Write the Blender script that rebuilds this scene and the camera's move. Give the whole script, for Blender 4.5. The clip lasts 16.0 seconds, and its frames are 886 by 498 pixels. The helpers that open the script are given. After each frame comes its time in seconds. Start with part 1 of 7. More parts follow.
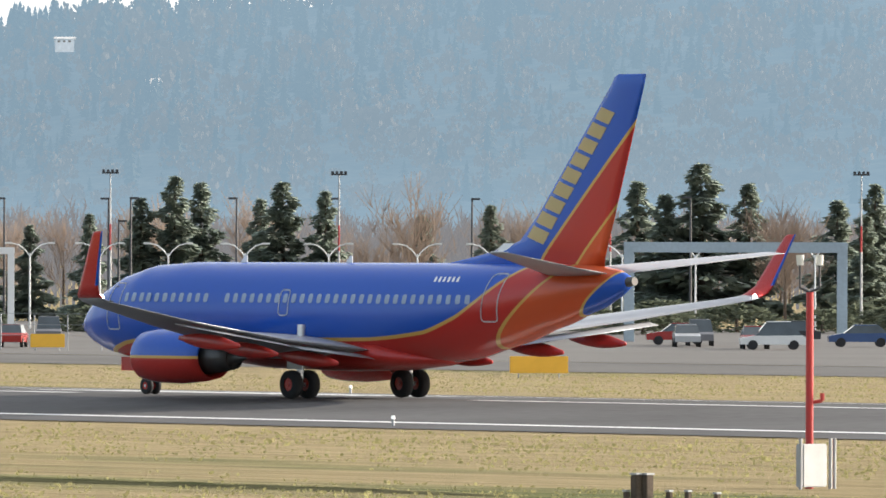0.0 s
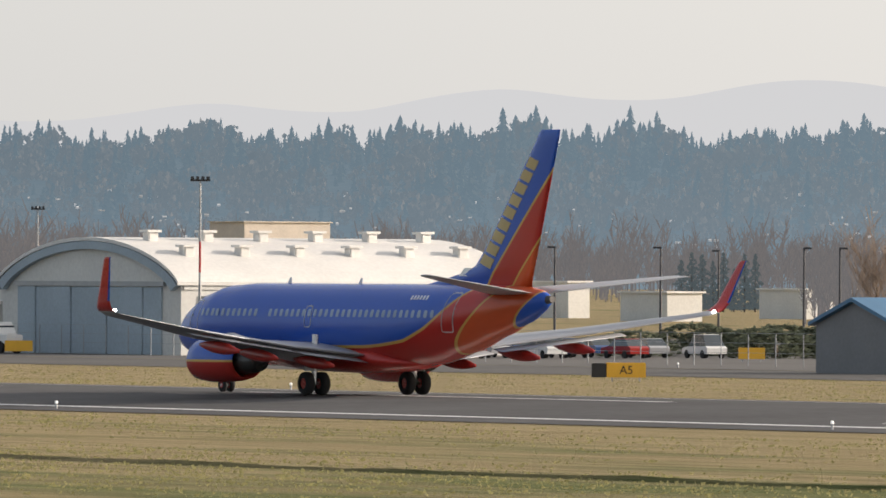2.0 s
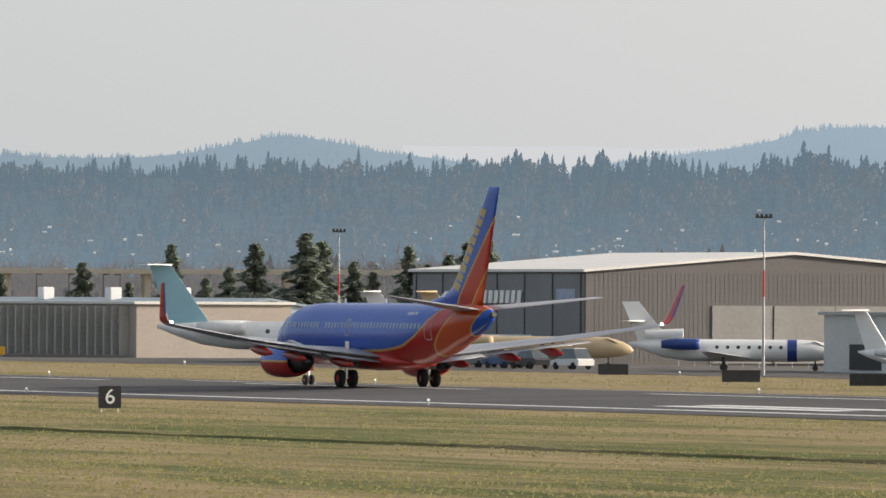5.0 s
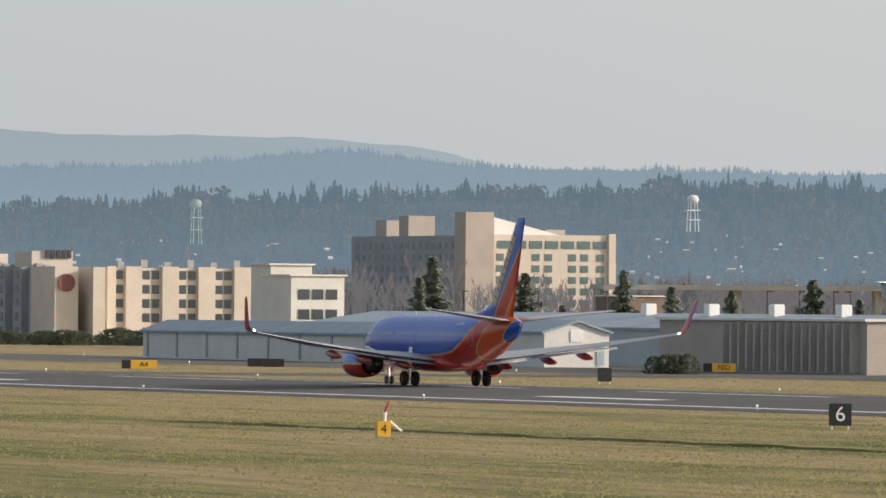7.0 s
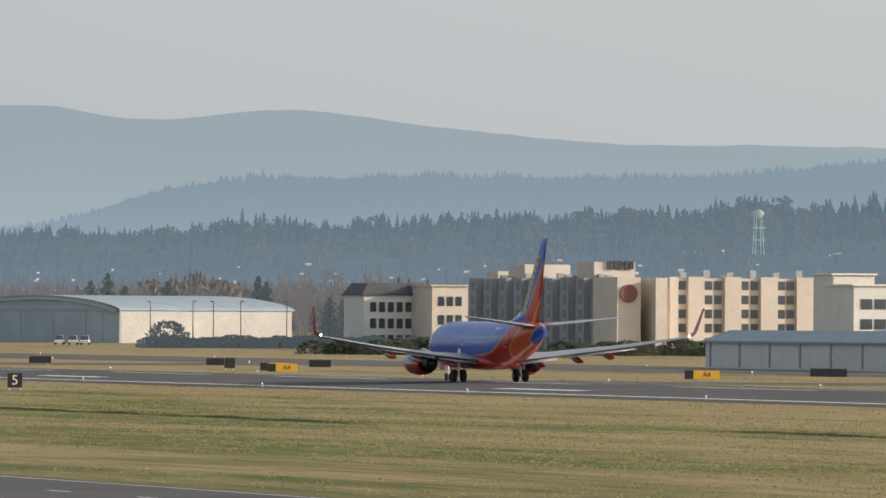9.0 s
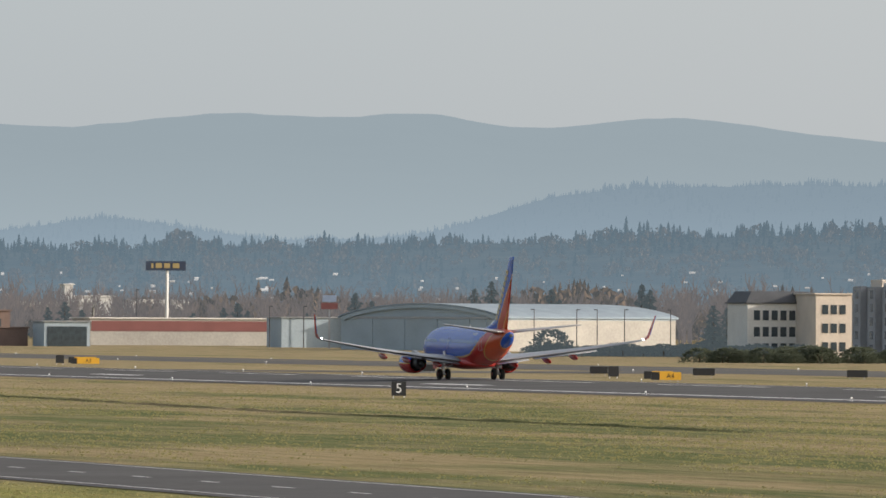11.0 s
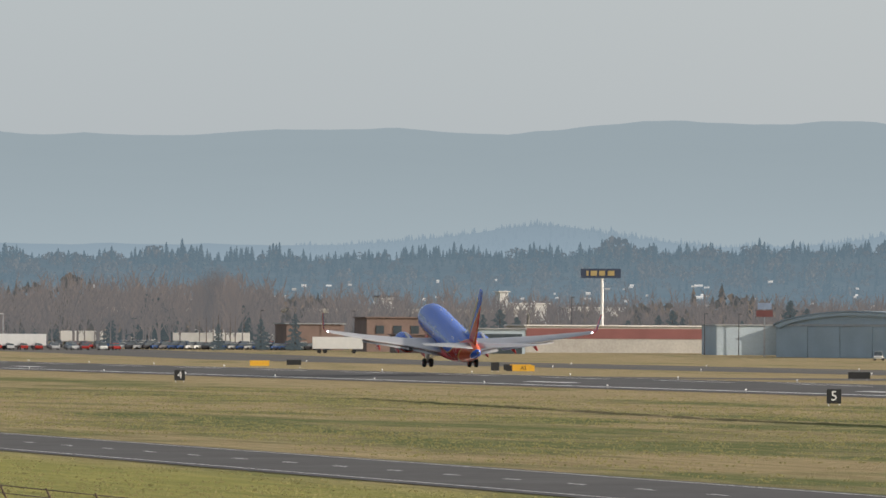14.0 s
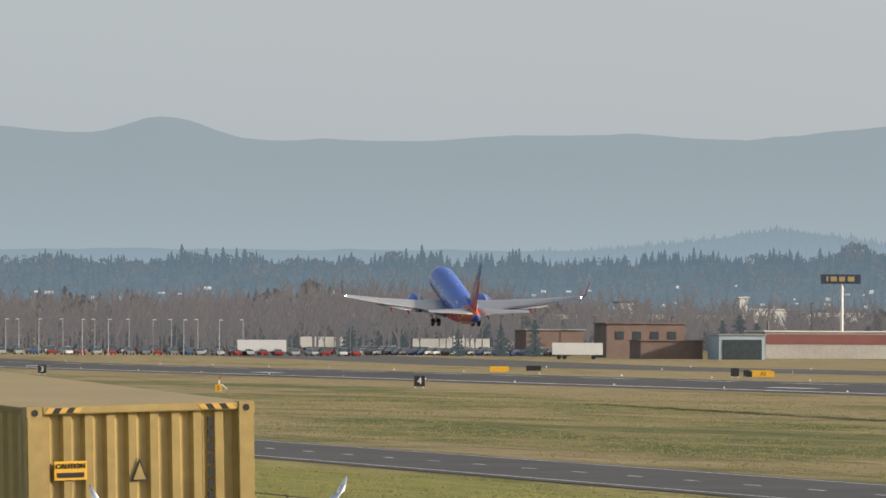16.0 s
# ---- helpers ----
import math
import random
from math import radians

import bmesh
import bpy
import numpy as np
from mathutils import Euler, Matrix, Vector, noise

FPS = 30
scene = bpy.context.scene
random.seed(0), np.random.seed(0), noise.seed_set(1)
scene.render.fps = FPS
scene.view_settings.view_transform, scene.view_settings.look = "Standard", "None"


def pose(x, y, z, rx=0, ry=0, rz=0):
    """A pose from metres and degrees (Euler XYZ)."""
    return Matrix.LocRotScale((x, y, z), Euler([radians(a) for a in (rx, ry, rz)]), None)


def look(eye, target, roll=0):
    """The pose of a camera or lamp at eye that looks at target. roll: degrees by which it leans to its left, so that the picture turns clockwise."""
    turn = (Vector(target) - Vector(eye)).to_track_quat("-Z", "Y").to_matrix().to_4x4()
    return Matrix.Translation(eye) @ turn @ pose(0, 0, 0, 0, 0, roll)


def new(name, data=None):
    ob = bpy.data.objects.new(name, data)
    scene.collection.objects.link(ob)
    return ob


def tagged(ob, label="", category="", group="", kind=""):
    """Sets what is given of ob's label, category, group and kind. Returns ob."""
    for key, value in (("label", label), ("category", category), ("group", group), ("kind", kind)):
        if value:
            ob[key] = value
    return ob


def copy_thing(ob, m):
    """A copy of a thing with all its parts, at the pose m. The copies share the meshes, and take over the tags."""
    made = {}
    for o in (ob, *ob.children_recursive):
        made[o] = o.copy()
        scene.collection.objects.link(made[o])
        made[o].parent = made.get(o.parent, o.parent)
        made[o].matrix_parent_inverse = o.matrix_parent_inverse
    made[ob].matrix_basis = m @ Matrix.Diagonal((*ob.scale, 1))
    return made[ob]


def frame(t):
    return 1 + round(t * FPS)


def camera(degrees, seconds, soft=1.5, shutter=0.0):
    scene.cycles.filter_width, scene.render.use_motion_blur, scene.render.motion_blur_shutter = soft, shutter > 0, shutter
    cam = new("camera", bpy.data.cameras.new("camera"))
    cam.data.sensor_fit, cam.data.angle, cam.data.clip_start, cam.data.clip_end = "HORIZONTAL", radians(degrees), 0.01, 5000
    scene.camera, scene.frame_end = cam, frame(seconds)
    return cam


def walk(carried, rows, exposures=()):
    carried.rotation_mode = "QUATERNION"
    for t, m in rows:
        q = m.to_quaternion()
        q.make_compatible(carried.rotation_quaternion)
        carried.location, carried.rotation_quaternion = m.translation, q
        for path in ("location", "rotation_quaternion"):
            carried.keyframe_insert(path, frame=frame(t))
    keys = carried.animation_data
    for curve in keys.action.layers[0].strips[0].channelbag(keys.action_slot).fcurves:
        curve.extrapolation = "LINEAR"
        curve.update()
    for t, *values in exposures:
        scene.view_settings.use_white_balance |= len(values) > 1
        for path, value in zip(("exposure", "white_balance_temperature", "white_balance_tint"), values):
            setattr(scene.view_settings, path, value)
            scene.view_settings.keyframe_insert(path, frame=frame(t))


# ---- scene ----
# ---- camera: it stands on one spot and follows the aeroplane ----
EYE = (0.0, 0.0, 6.0)
cam = camera(5.1895, 16.0, soft=1.6)
# seconds, heading, pitch, roll in degrees
TURNS = [
    (0.0, -41.320, 0.029, 0.161),
    (0.3, -39.925, 0.058, 0.149),
    (0.5, -39.015, 0.072, 0.145),
    (0.8, -37.650, 0.094, 0.156),
    (1.0, -36.845, 0.110, 0.163),
    (1.2, -36.011, 0.129, 0.170),
    (1.5, -34.858, 0.141, 0.180),
    (2.0, -32.884, 0.163, 0.271),
    (2.5, -30.828, 0.188, 0.275),
    (3.0, -29.102, 0.210, 0.280),
    (3.2, -28.579, 0.219, 0.284),
    (5.3, -23.545, 0.300, 0.316),
    (5.5, -23.084, 0.310, 0.329),
    (6.0, -21.948, 0.333, 0.369),
    (6.5, -20.945, 0.346, 0.417),
    (7.0, -19.958, 0.360, 0.463),
    (7.5, -19.011, 0.368, 0.435),
    (8.0, -18.097, 0.378, 0.384),
    (8.5, -17.358, 0.393, 0.307),
    (9.0, -16.663, 0.400, 0.268),
    (9.5, -16.063, 0.412, 0.270),
    (10.0, -15.490, 0.416, 0.247),
    (10.2, -15.258, 0.423, 0.254),
    (12.3, -13.198, 0.452, 0.369),
    (12.5, -13.013, 0.458, 0.389),
    (13.0, -12.579, 0.466, 0.350),
    (13.5, -12.142, 0.463, 0.336),
    (14.0, -11.864, 0.469, 0.324),
    (14.5, -11.522, 0.479, 0.326),
    (15.0, -11.152, 0.481, 0.323),
    (15.5, -10.824, 0.486, 0.295),
    (16.0, -10.459, 0.496, 0.301),
]
walk(cam, [(t, pose(*EYE, 90 + p, 0, h) @ pose(0, 0, 0, 0, 0, r)) for t, h, p, r in TURNS],
     exposures=[(0.0, 0.74, 5960, 11), (0.5, 0.62, 6000, 12), (1.0, 0.45, 6130, 13), (1.6, 0.20, 6230, 14), (2.5, 0.0, 6250, 14), (3.0, 0.0, 6240, 14), (5.3, 0.09, 6130, 13), (6.2, 0.03, 6120, 13), (7.5, -0.03, 6100, 13), (16.0, -0.09, 6130, 12)])

# ---- sky and sun ----
SUN_AZ, SUN_EL = 112.0, 17.0
world = bpy.data.worlds.new("sky")
scene.world = world
world.use_nodes = True
wn, wl = world.node_tree.nodes, world.node_tree.links
sky = wn.new("ShaderNodeTexSky")
sky.sky_type, sky.sun_disc = "NISHITA", False
sky.sun_elevation, sky.sun_rotation = radians(SUN_EL), radians(SUN_AZ)
sky.air_density, sky.dust_density, sky.ozone_density = 1.0, 3.0, 1.5
# a thin high veil of cloud over the clear sky, brighter round the sun
geo = wn.new("ShaderNodeTexCoord")
dot = wn.new("ShaderNodeVectorMath")
dot.operation = "DOT_PRODUCT"
dot.inputs[1].default_value = (math.sin(radians(SUN_AZ)) * math.cos(radians(SUN_EL)), math.cos(radians(SUN_AZ)) * math.cos(radians(SUN_EL)), math.sin(radians(SUN_EL)))
veil = wn.new("ShaderNodeValToRGB")
veil.color_ramp.elements[0].position, veil.color_ramp.elements[0].color = 0.30, (0.46, 0.50, 0.505, 1)
veil.color_ramp.elements[1].position, veil.color_ramp.elements[1].color = 1.0, (1.6, 1.45, 1.25, 1)
for at, c in ((0.42, (0.50, 0.53, 0.52, 1)), (0.52, (0.60, 0.60, 0.565, 1)), (0.66, (0.82, 0.79, 0.71, 1))):
    veil.color_ramp.elements.new(at).color = c
half = wn.new("ShaderNodeMath")
half.operation = "MULTIPLY_ADD"
half.inputs[1].default_value, half.inputs[2].default_value = 0.5, 0.5
wl.new(geo.outputs["Generated"], dot.inputs[0])
wl.new(dot.outputs["Value"], half.inputs[0])
wl.new(half.outputs[0], veil.inputs[0])
thin = wn.new("ShaderNodeBackground")
thin.inputs[1].default_value = 0.92
# the veil thins out towards the zenith
up = wn.new("ShaderNodeSeparateXYZ")
wl.new(geo.outputs["Generated"], up.inputs[0])
fade = wn.new("ShaderNodeMapRange")
fade.inputs[1].default_value, fade.inputs[2].default_value, fade.inputs[3].default_value, fade.inputs[4].default_value = 0.05, 0.55, 1.0, 0.6
wl.new(up.outputs[2], fade.inputs[0])
scaled = wn.new("ShaderNodeVectorMath")
scaled.operation = "SCALE"
wl.new(veil.outputs[0], scaled.inputs[0])
wl.new(fade.outputs[0], scaled.inputs["Scale"])
wl.new(scaled.outputs[0], thin.inputs[0])
both = wn.new("ShaderNodeAddShader")
wl.new(sky.outputs[0], wn["Background"].inputs[0])
wn["Background"].inputs[1].default_value = 0.05
wl.new(wn["Background"].outputs[0], both.inputs[0])
wl.new(thin.outputs[0], both.inputs[1])
wl.new(both.outputs[0], wn["World Output"].inputs[0])
sun = new("sun", bpy.data.lights.new("sun", "SUN"))
sun.data.energy, sun.data.angle, sun.data.color = 5.0, radians(0.6), (1.0, 0.86, 0.68)
sun.matrix_world = look((0, 0, 500), (-math.sin(radians(SUN_AZ)) * 500, -math.cos(radians(SUN_AZ)) * 500, 500 - 500 * math.tan(radians(SUN_EL))))


# ---- materials ----
def mat(name, base, rough=0.6, metal=0.0, scale=4.0, vary=0.18, fine=60.0, bump=0.0, second=None, coords="Object", spec=0.5, island=False):
    """A surface with broad and fine variation about its base colour."""
    m = bpy.data.materials.new(name)
    m.use_nodes = True
    n, l = m.node_tree.nodes, m.node_tree.links
    b = n["Principled BSDF"]
    b.inputs["Metallic"].default_value, b.inputs["Specular IOR Level"].default_value = metal, spec
    tc = n.new("ShaderNodeTexCoord")
    n1, n2 = n.new("ShaderNodeTexNoise"), n.new("ShaderNodeTexNoise")
    for q, s in ((n1, scale), (n2, fine)):
        q.inputs["Scale"].default_value, q.inputs["Detail"].default_value = s, 6
        l.new(tc.outputs[coords], q.inputs["Vector"])
    add = n.new("ShaderNodeMath")
    add.operation = "ADD"
    l.new(n1.outputs[0], add.inputs[0])
    l.new(n2.outputs[0], add.inputs[1])
    ramp = n.new("ShaderNodeMapRange")
    ramp.inputs[1].default_value, ramp.inputs[2].default_value = 0.7, 1.3
    src = add.outputs[0]
    if island:
        geo = n.new("ShaderNodeNewGeometry")
        a2 = n.new("ShaderNodeMath")
        a2.operation = "MULTIPLY_ADD"
        a2.inputs[1].default_value = 0.7
        l.new(geo.outputs["Random Per Island"], a2.inputs[0])
        l.new(src, a2.inputs[2])
        ramp.inputs[1].default_value, ramp.inputs[2].default_value = 0.75, 1.95
        src = a2.outputs[0]
    l.new(src, ramp.inputs[0])
    mix = n.new("ShaderNodeMix")
    mix.data_type = "RGBA"
    lo = tuple(c * (1 - vary) for c in base)
    hi = second or tuple(min(1, c * (1 + vary)) for c in base)
    mix.inputs["A"].default_value, mix.inputs["B"].default_value = (*lo, 1), (*hi, 1)
    l.new(ramp.outputs[0], mix.inputs["Factor"])
    l.new(mix.outputs["Result"], b.inputs["Base Color"])
    rr = n.new("ShaderNodeMapRange")
    rr.inputs[3].default_value, rr.inputs[4].default_value = max(0.02, rough - 0.08), min(1, rough + 0.08)
    l.new(n2.outputs[0], rr.inputs[0])
    l.new(rr.outputs[0], b.inputs["Roughness"])
    if bump:
        bp = n.new("ShaderNodeBump")
        bp.inputs["Distance"].default_value = bump
        l.new(n2.outputs[0], bp.inputs["Height"])
        l.new(bp.outputs[0], b.inputs["Normal"])
    return m


def glow(name, colour, power):
    m = mat(name, colour)
    b = m.node_tree.nodes["Principled BSDF"]
    b.inputs["Emission Color"].default_value, b.inputs["Emission Strength"].default_value = (*colour, 1), power
    return m


def glass(name, colour, rough=0.08):
    m = mat(name, colour, rough=rough, vary=0.3, scale=0.8, spec=0.8)
    return m


def lets_light(m, colour, share):
    """Thin leaves pass on part of the light that falls on their far side."""
    n, l = m.node_tree.nodes, m.node_tree.links
    tr, mx = n.new("ShaderNodeBsdfTranslucent"), n.new("ShaderNodeMixShader")
    tr.inputs[0].default_value, mx.inputs[0].default_value = (*colour, 1), share
    l.new(n["Principled BSDF"].outputs[0], mx.inputs[1])
    l.new(tr.outputs[0], mx.inputs[2])
    l.new(mx.outputs[0], n["Material Output"].inputs[0])


# ---- mesh helpers ----
def part(name, bm, material, parent=None, label="", smooth=False):
    """One mesh object from bm, under a thing or part."""
    me = bpy.data.meshes.new(name)
    bmesh.ops.recalc_face_normals(bm, faces=bm.faces)
    if smooth:
        for f in bm.faces:
            f.smooth = True
    bm.to_mesh(me)
    bm.free()
    for m in material if isinstance(material, (list, tuple)) else [material]:
        me.materials.append(m)
    ob = new(name, me)
    if parent:
        ob.parent = parent
    return tagged(ob, label)


def thing(name, label, category, m=None, group="", kind=""):
    ob = new(name)
    if m is not None:
        ob.matrix_world = m
    return tagged(ob, label, category, group, kind)


def box(bm, x0, x1, y0, y1, z0, z1, bevel=0.0):
    vs = bmesh.ops.create_cube(bm, size=1)["verts"]
    for v in vs:
        v.co = ((x0 + x1) / 2 + v.co.x * (x1 - x0), (y0 + y1) / 2 + v.co.y * (y1 - y0), (z0 + z1) / 2 + v.co.z * (z1 - z0))
    if bevel:
        es = list({e for v in vs for e in v.link_edges})
        bmesh.ops.bevel(bm, geom=es, offset=bevel, segments=2, affect="EDGES")
    return bm


def tube(bm, a, b, r0, r1=None, seg=10):
    """A tapered rod from a to b."""
    a, b = Vector(a), Vector(b)
    r1 = r0 if r1 is None else r1
    q = (b - a).to_track_quat("Z", "Y").to_matrix().to_4x4()
    m = Matrix.Translation((a + b) / 2) @ q
    bmesh.ops.create_cone(bm, cap_ends=True, segments=seg, radius1=r0, radius2=r1, depth=(b - a).length, matrix=m)
    return bm


def loft(bm, rings, close=True):
    """Skin over rings of equal count."""
    vs = [[bm.verts.new(p) for p in ring] for ring in rings]
    n = len(vs[0])
    for a, b in zip(vs, vs[1:]):
        for i in range(n if close else n - 1):
            j = (i + 1) % n
            bm.faces.new((a[i], a[j], b[j], b[i]))
    if close:
        bm.faces.new(vs[0][::-1])
        bm.faces.new(vs[-1])
    return bm


def polar(bearing, r, z=0.0):
    a = radians(bearing)
    return Vector((r * math.sin(a), r * math.cos(a), z))


def prism(bm, outline, y0, y1):
    """An outline in x and z, pushed from y0 to y1."""
    return loft(bm, [[(x, y0, z) for x, z in outline], [(x, y1, z) for x, z in outline]])


# ---- ground: one sheet, with the runway's crown and lower land beyond the field ----
RW, HALF = 251.0, 22.9          # runway centre line and half width
Y_SIX = 487.6                   # the sign with the 6; the next ones follow every 304.8 m


def ground_z(x, y):
    d = abs(x - RW)
    if d <= 26:
        return 0.30 - 0.40 * min(1.0, d / 26.0)
    z = -0.10 - 0.16 * min(1.0, (d - 26) / 24.0)
    r = math.hypot(x, y)
    if r > 1900:
        z += min(3.0, (r - 1900) * 0.0035)
    # the levee road, and the bank on which the camera stands
    lift = max(0.0, min(1.0, (31 - x) / 9.0)) * max(0.0, min(1.0, (420 - y) / 160.0))
    z += 1.17 * lift
    k = max(0.0, 1 - r / 45.0)
    return z + 3.2 * k


def grass_material():
    m = mat("dry_grass", (0.20, 0.17, 0.065), rough=0.95, coords="Object", spec=0.1)
    n, l = m.node_tree.nodes, m.node_tree.links
    b = n["Principled BSDF"]
    tc = n.new("ShaderNodeTexCoord")

    def noise_at(sx, sy, detail=6, rough=0.6):
        mp = n.new("ShaderNodeMapping")
        mp.inputs["Scale"].default_value = (sx, sy, 1)
        q = n.new("ShaderNodeTexNoise")
        q.inputs["Scale"].default_value, q.inputs["Detail"].default_value, q.inputs["Roughness"].default_value = 1, detail, rough
        l.new(tc.outputs["Object"], mp.inputs["Vector"])
        l.new(mp.outputs[0], q.inputs["Vector"])
        return q.outputs[0]

    broad, mid, fine = noise_at(0.045, 0.006), noise_at(0.9, 0.05), noise_at(8.0, 0.40, 8, 0.75)

    def mixed(fac, lo, hi, a, bb):
        mr = n.new("ShaderNodeMapRange")
        mr.inputs[1].default_value, mr.inputs[2].default_value = lo, hi
        l.new(fac, mr.inputs[0])
        x = n.new("ShaderNodeMix")
        x.data_type = "RGBA"
        l.new(mr.outputs[0], x.inputs["Factor"])
        for key, v in (("A", a), ("B", bb)):
            if isinstance(v, tuple):
                x.inputs[key].default_value = (*v, 1)
            else:
                l.new(v, x.inputs[key])
        return x.outputs["Result"]

    # drier beside the runway, where it is mown short
    sep, dry, sum_ = n.new("ShaderNodeSeparateXYZ"), n.new("ShaderNodeMapRange"), n.new("ShaderNodeMath")
    l.new(tc.outputs["Object"], sep.inputs[0])
    l.new(sep.outputs[0], dry.inputs[0])
    dry.inputs[1].default_value, dry.inputs[2].default_value, dry.inputs[3].default_value, dry.inputs[4].default_value = 185, 212, -0.02, 0.16
    sum_.operation = "ADD"
    l.new(broad, sum_.inputs[0])
    l.new(dry.outputs[0], sum_.inputs[1])
    # smaller straw patches within the broad ones
    patch, blend = noise_at(0.13, 0.028), n.new("ShaderNodeMath")
    blend.operation = "MULTIPLY_ADD"
    blend.inputs[1].default_value = 0.9
    l.new(patch, blend.inputs[0])
    l.new(sum_.outputs[0], blend.inputs[2])
    broad = blend.outputs[0]
    green = mixed(mid, 0.35, 0.65, (0.098, 0.120, 0.042), (0.190, 0.190, 0.078))
    straw = mixed(mid, 0.35, 0.65, (0.265, 0.210, 0.112), (0.37, 0.300, 0.168))
    col = mixed(broad, 0.84, 1.04, green, straw)
    dark = mixed(fine, 0.34, 0.50, (0.075, 0.080, 0.030), col)
    x = mixed(fine, 0.25, 0.60, dark, col)
    # lush uncut grass on the near side of the road
    verge = mixed(sep.outputs[0], 74, 81, mixed(mid, 0.3, 0.7, (0.20, 0.205, 0.060), (0.32, 0.30, 0.095)), x)
    l.new(verge, b.inputs["Base Color"])
    bp = n.new("ShaderNodeBump")
    bp.inputs["Distance"].default_value, bp.inputs["Strength"].default_value = 0.25, 0.8
    l.new(fine, bp.inputs["Height"])
    l.new(bp.outputs[0], b.inputs["Normal"])
    return m


GRASS = grass_material()
ASPHALT = mat("asphalt", (0.092, 0.090, 0.090), rough=0.95, scale=0.08, fine=1.5, vary=0.25, spec=0.15)
ASPHALT_OLD = mat("worn_asphalt", (0.105, 0.100, 0.092), rough=0.9, scale=0.06, fine=0.9, vary=0.22, spec=0.25)
PAINT = mat("road_paint", (0.72, 0.72, 0.70), rough=0.6, scale=0.6, fine=6, vary=0.14)
CONCRETE = mat("apron_concrete", (0.135, 0.128, 0.118), rough=0.9, scale=0.05, fine=0.8, vary=0.15, spec=0.25)


def build_ground():
    xs = sorted({-600, -300, -120, -60, -40, -20, 0, 14, 22, 31, 50, 70, 95, 150, 195, 205, *[RW - 26 + 6.5 * i for i in range(9)], 285, 300, 320, 345, 380, 450, 560, 700, 900, 1200, 1600, 2200, 3000, 4400})
    ys = [-700, -300, -60, -20, 0, 20] + [40 * i for i in range(1, 62)] + [2600, 2900, 3300, 3900, 4600]
    bm = bmesh.new()
    grid = [[bm.verts.new((x, y, ground_z(x, y))) for x in xs] for y in ys]
    for a, b in zip(grid, grid[1:]):
        for i in range(len(xs) - 1):
            bm.faces.new((a[i], a[i + 1], b[i + 1], b[i]))
    tagged(part("ground", bm, GRASS, smooth=True), "patchy green and straw-coloured winter grass", "ground", kind="structure")


def strip(name, material, x0, x1, y0, y1, lift, label, category, step=40, slant=0.0, parent=None):
    """A band along the runway that follows the ground; slant shifts x per metre of y."""
    bm = bmesh.new()
    n = max(1, int((y1 - y0) / step))
    xs = [x0 + (x1 - x0) * i / 8 for i in range(9)] if x1 - x0 > 8 else [x0, x1]
    rows = []
    for j in range(n + 1):
        y = y0 + (y1 - y0) * j / n
        rows.append([(x + slant * (y - y0), y, ground_z(x + slant * (y - y0), y) + lift) for x in xs])
    loft(bm, rows, close=False)
    ob = part(name, bm, material, parent)
    return ob if parent else tagged(ob, label, category, kind="structure")


build_ground()
runway = strip("runway", ASPHALT, RW - 27.5, RW + 27.5, -200, 3000, 0.03, "dark grooved asphalt runway with worn white markings", "runway")
for x in (RW - 22.3, RW + 22.3):
    strip("edge_line", PAINT, x - 0.45, x + 0.45, -200, 3000, 0.045, "", "", parent=runway)
for k in range(52):
    y0 = -180 + 61.0 * k
    strip("centre_dash", PAINT, RW - 0.45, RW + 0.45, y0, y0 + 36.6, 0.045, "", "", parent=runway)



def low_bank(x_of, y0, y1, label):
    """A low broken bank of earth along the field, grown over with the same grass."""
    bm = bmesh.new()
    n = int((y1 - y0) / 1.5)
    rows = []
    for i in range(n + 1):
        y = y0 + (y1 - y0) * i / n
        x = x_of(y) + 0.35 * noise.noise((y * 0.06, 3.1, 0))
        h = 0.13 + 0.10 * noise.noise((y * 0.11, 8.1, 0)) + 0.05 * noise.noise((y * 0.6, 2.1, 0))
        h = max(0.0, h) * min(1.0, i / 12, (n - i) / 12)
        z = ground_z(x, y)
        rows.append([(x - 0.35, y, z - 0.03), (x - 0.12, y, z + h), (x + 0.25, y, z + h * 0.9), (x + 1.6, y, z - 0.03)])
    loft(bm, rows, close=False)
    tagged(part("grass_bank", bm, GRASS), label, "bank", kind="structure")


def grass_tufts(name, count, x0, x1, y0, y1, low, high, label):
    """Tussocks that stand above the mown grass."""
    rng = random.Random(name + str(x0))
    verts, faces = [], []
    while count > 0:
        y = y0 + (y1 - y0) * rng.random() ** 1.7
        x = rng.uniform(x0, x1)
        if noise.noise((x * 0.05, y * 0.012, 0.7)) + 0.5 * noise.noise((x * 0.3, y * 0.08, 4.7)) < rng.uniform(-0.55, 0.45):
            continue
        count -= 1
        z = ground_z(x, y) - 0.01
        for _ in range(3):
            a, w, h = rng.uniform(0, 6.28), rng.uniform(0.02, 0.07), rng.uniform(low, high)
            px, py = x + rng.uniform(-0.25, 0.25), y + rng.uniform(-0.6, 0.6)
            dx, dy = w * math.cos(a), w * math.sin(a)
            i = len(verts)
            verts.extend([(px - dx, py - dy, z), (px + dx, py + dy, z), (px + dx * 0.6 + rng.uniform(-0.1, 0.1), py + dy * 0.6, z + h * 0.8), (px - dx * 0.4 + rng.uniform(-0.1, 0.1), py - dy * 0.4, z + h)])
            faces.append((i, i + 1, i + 2, i + 3))
    me = bpy.data.meshes.new(name)
    me.from_pydata(verts, [], faces)
    me.materials.append(TUFT)
    tagged(new(name, me), label, "grass", kind="stuff")


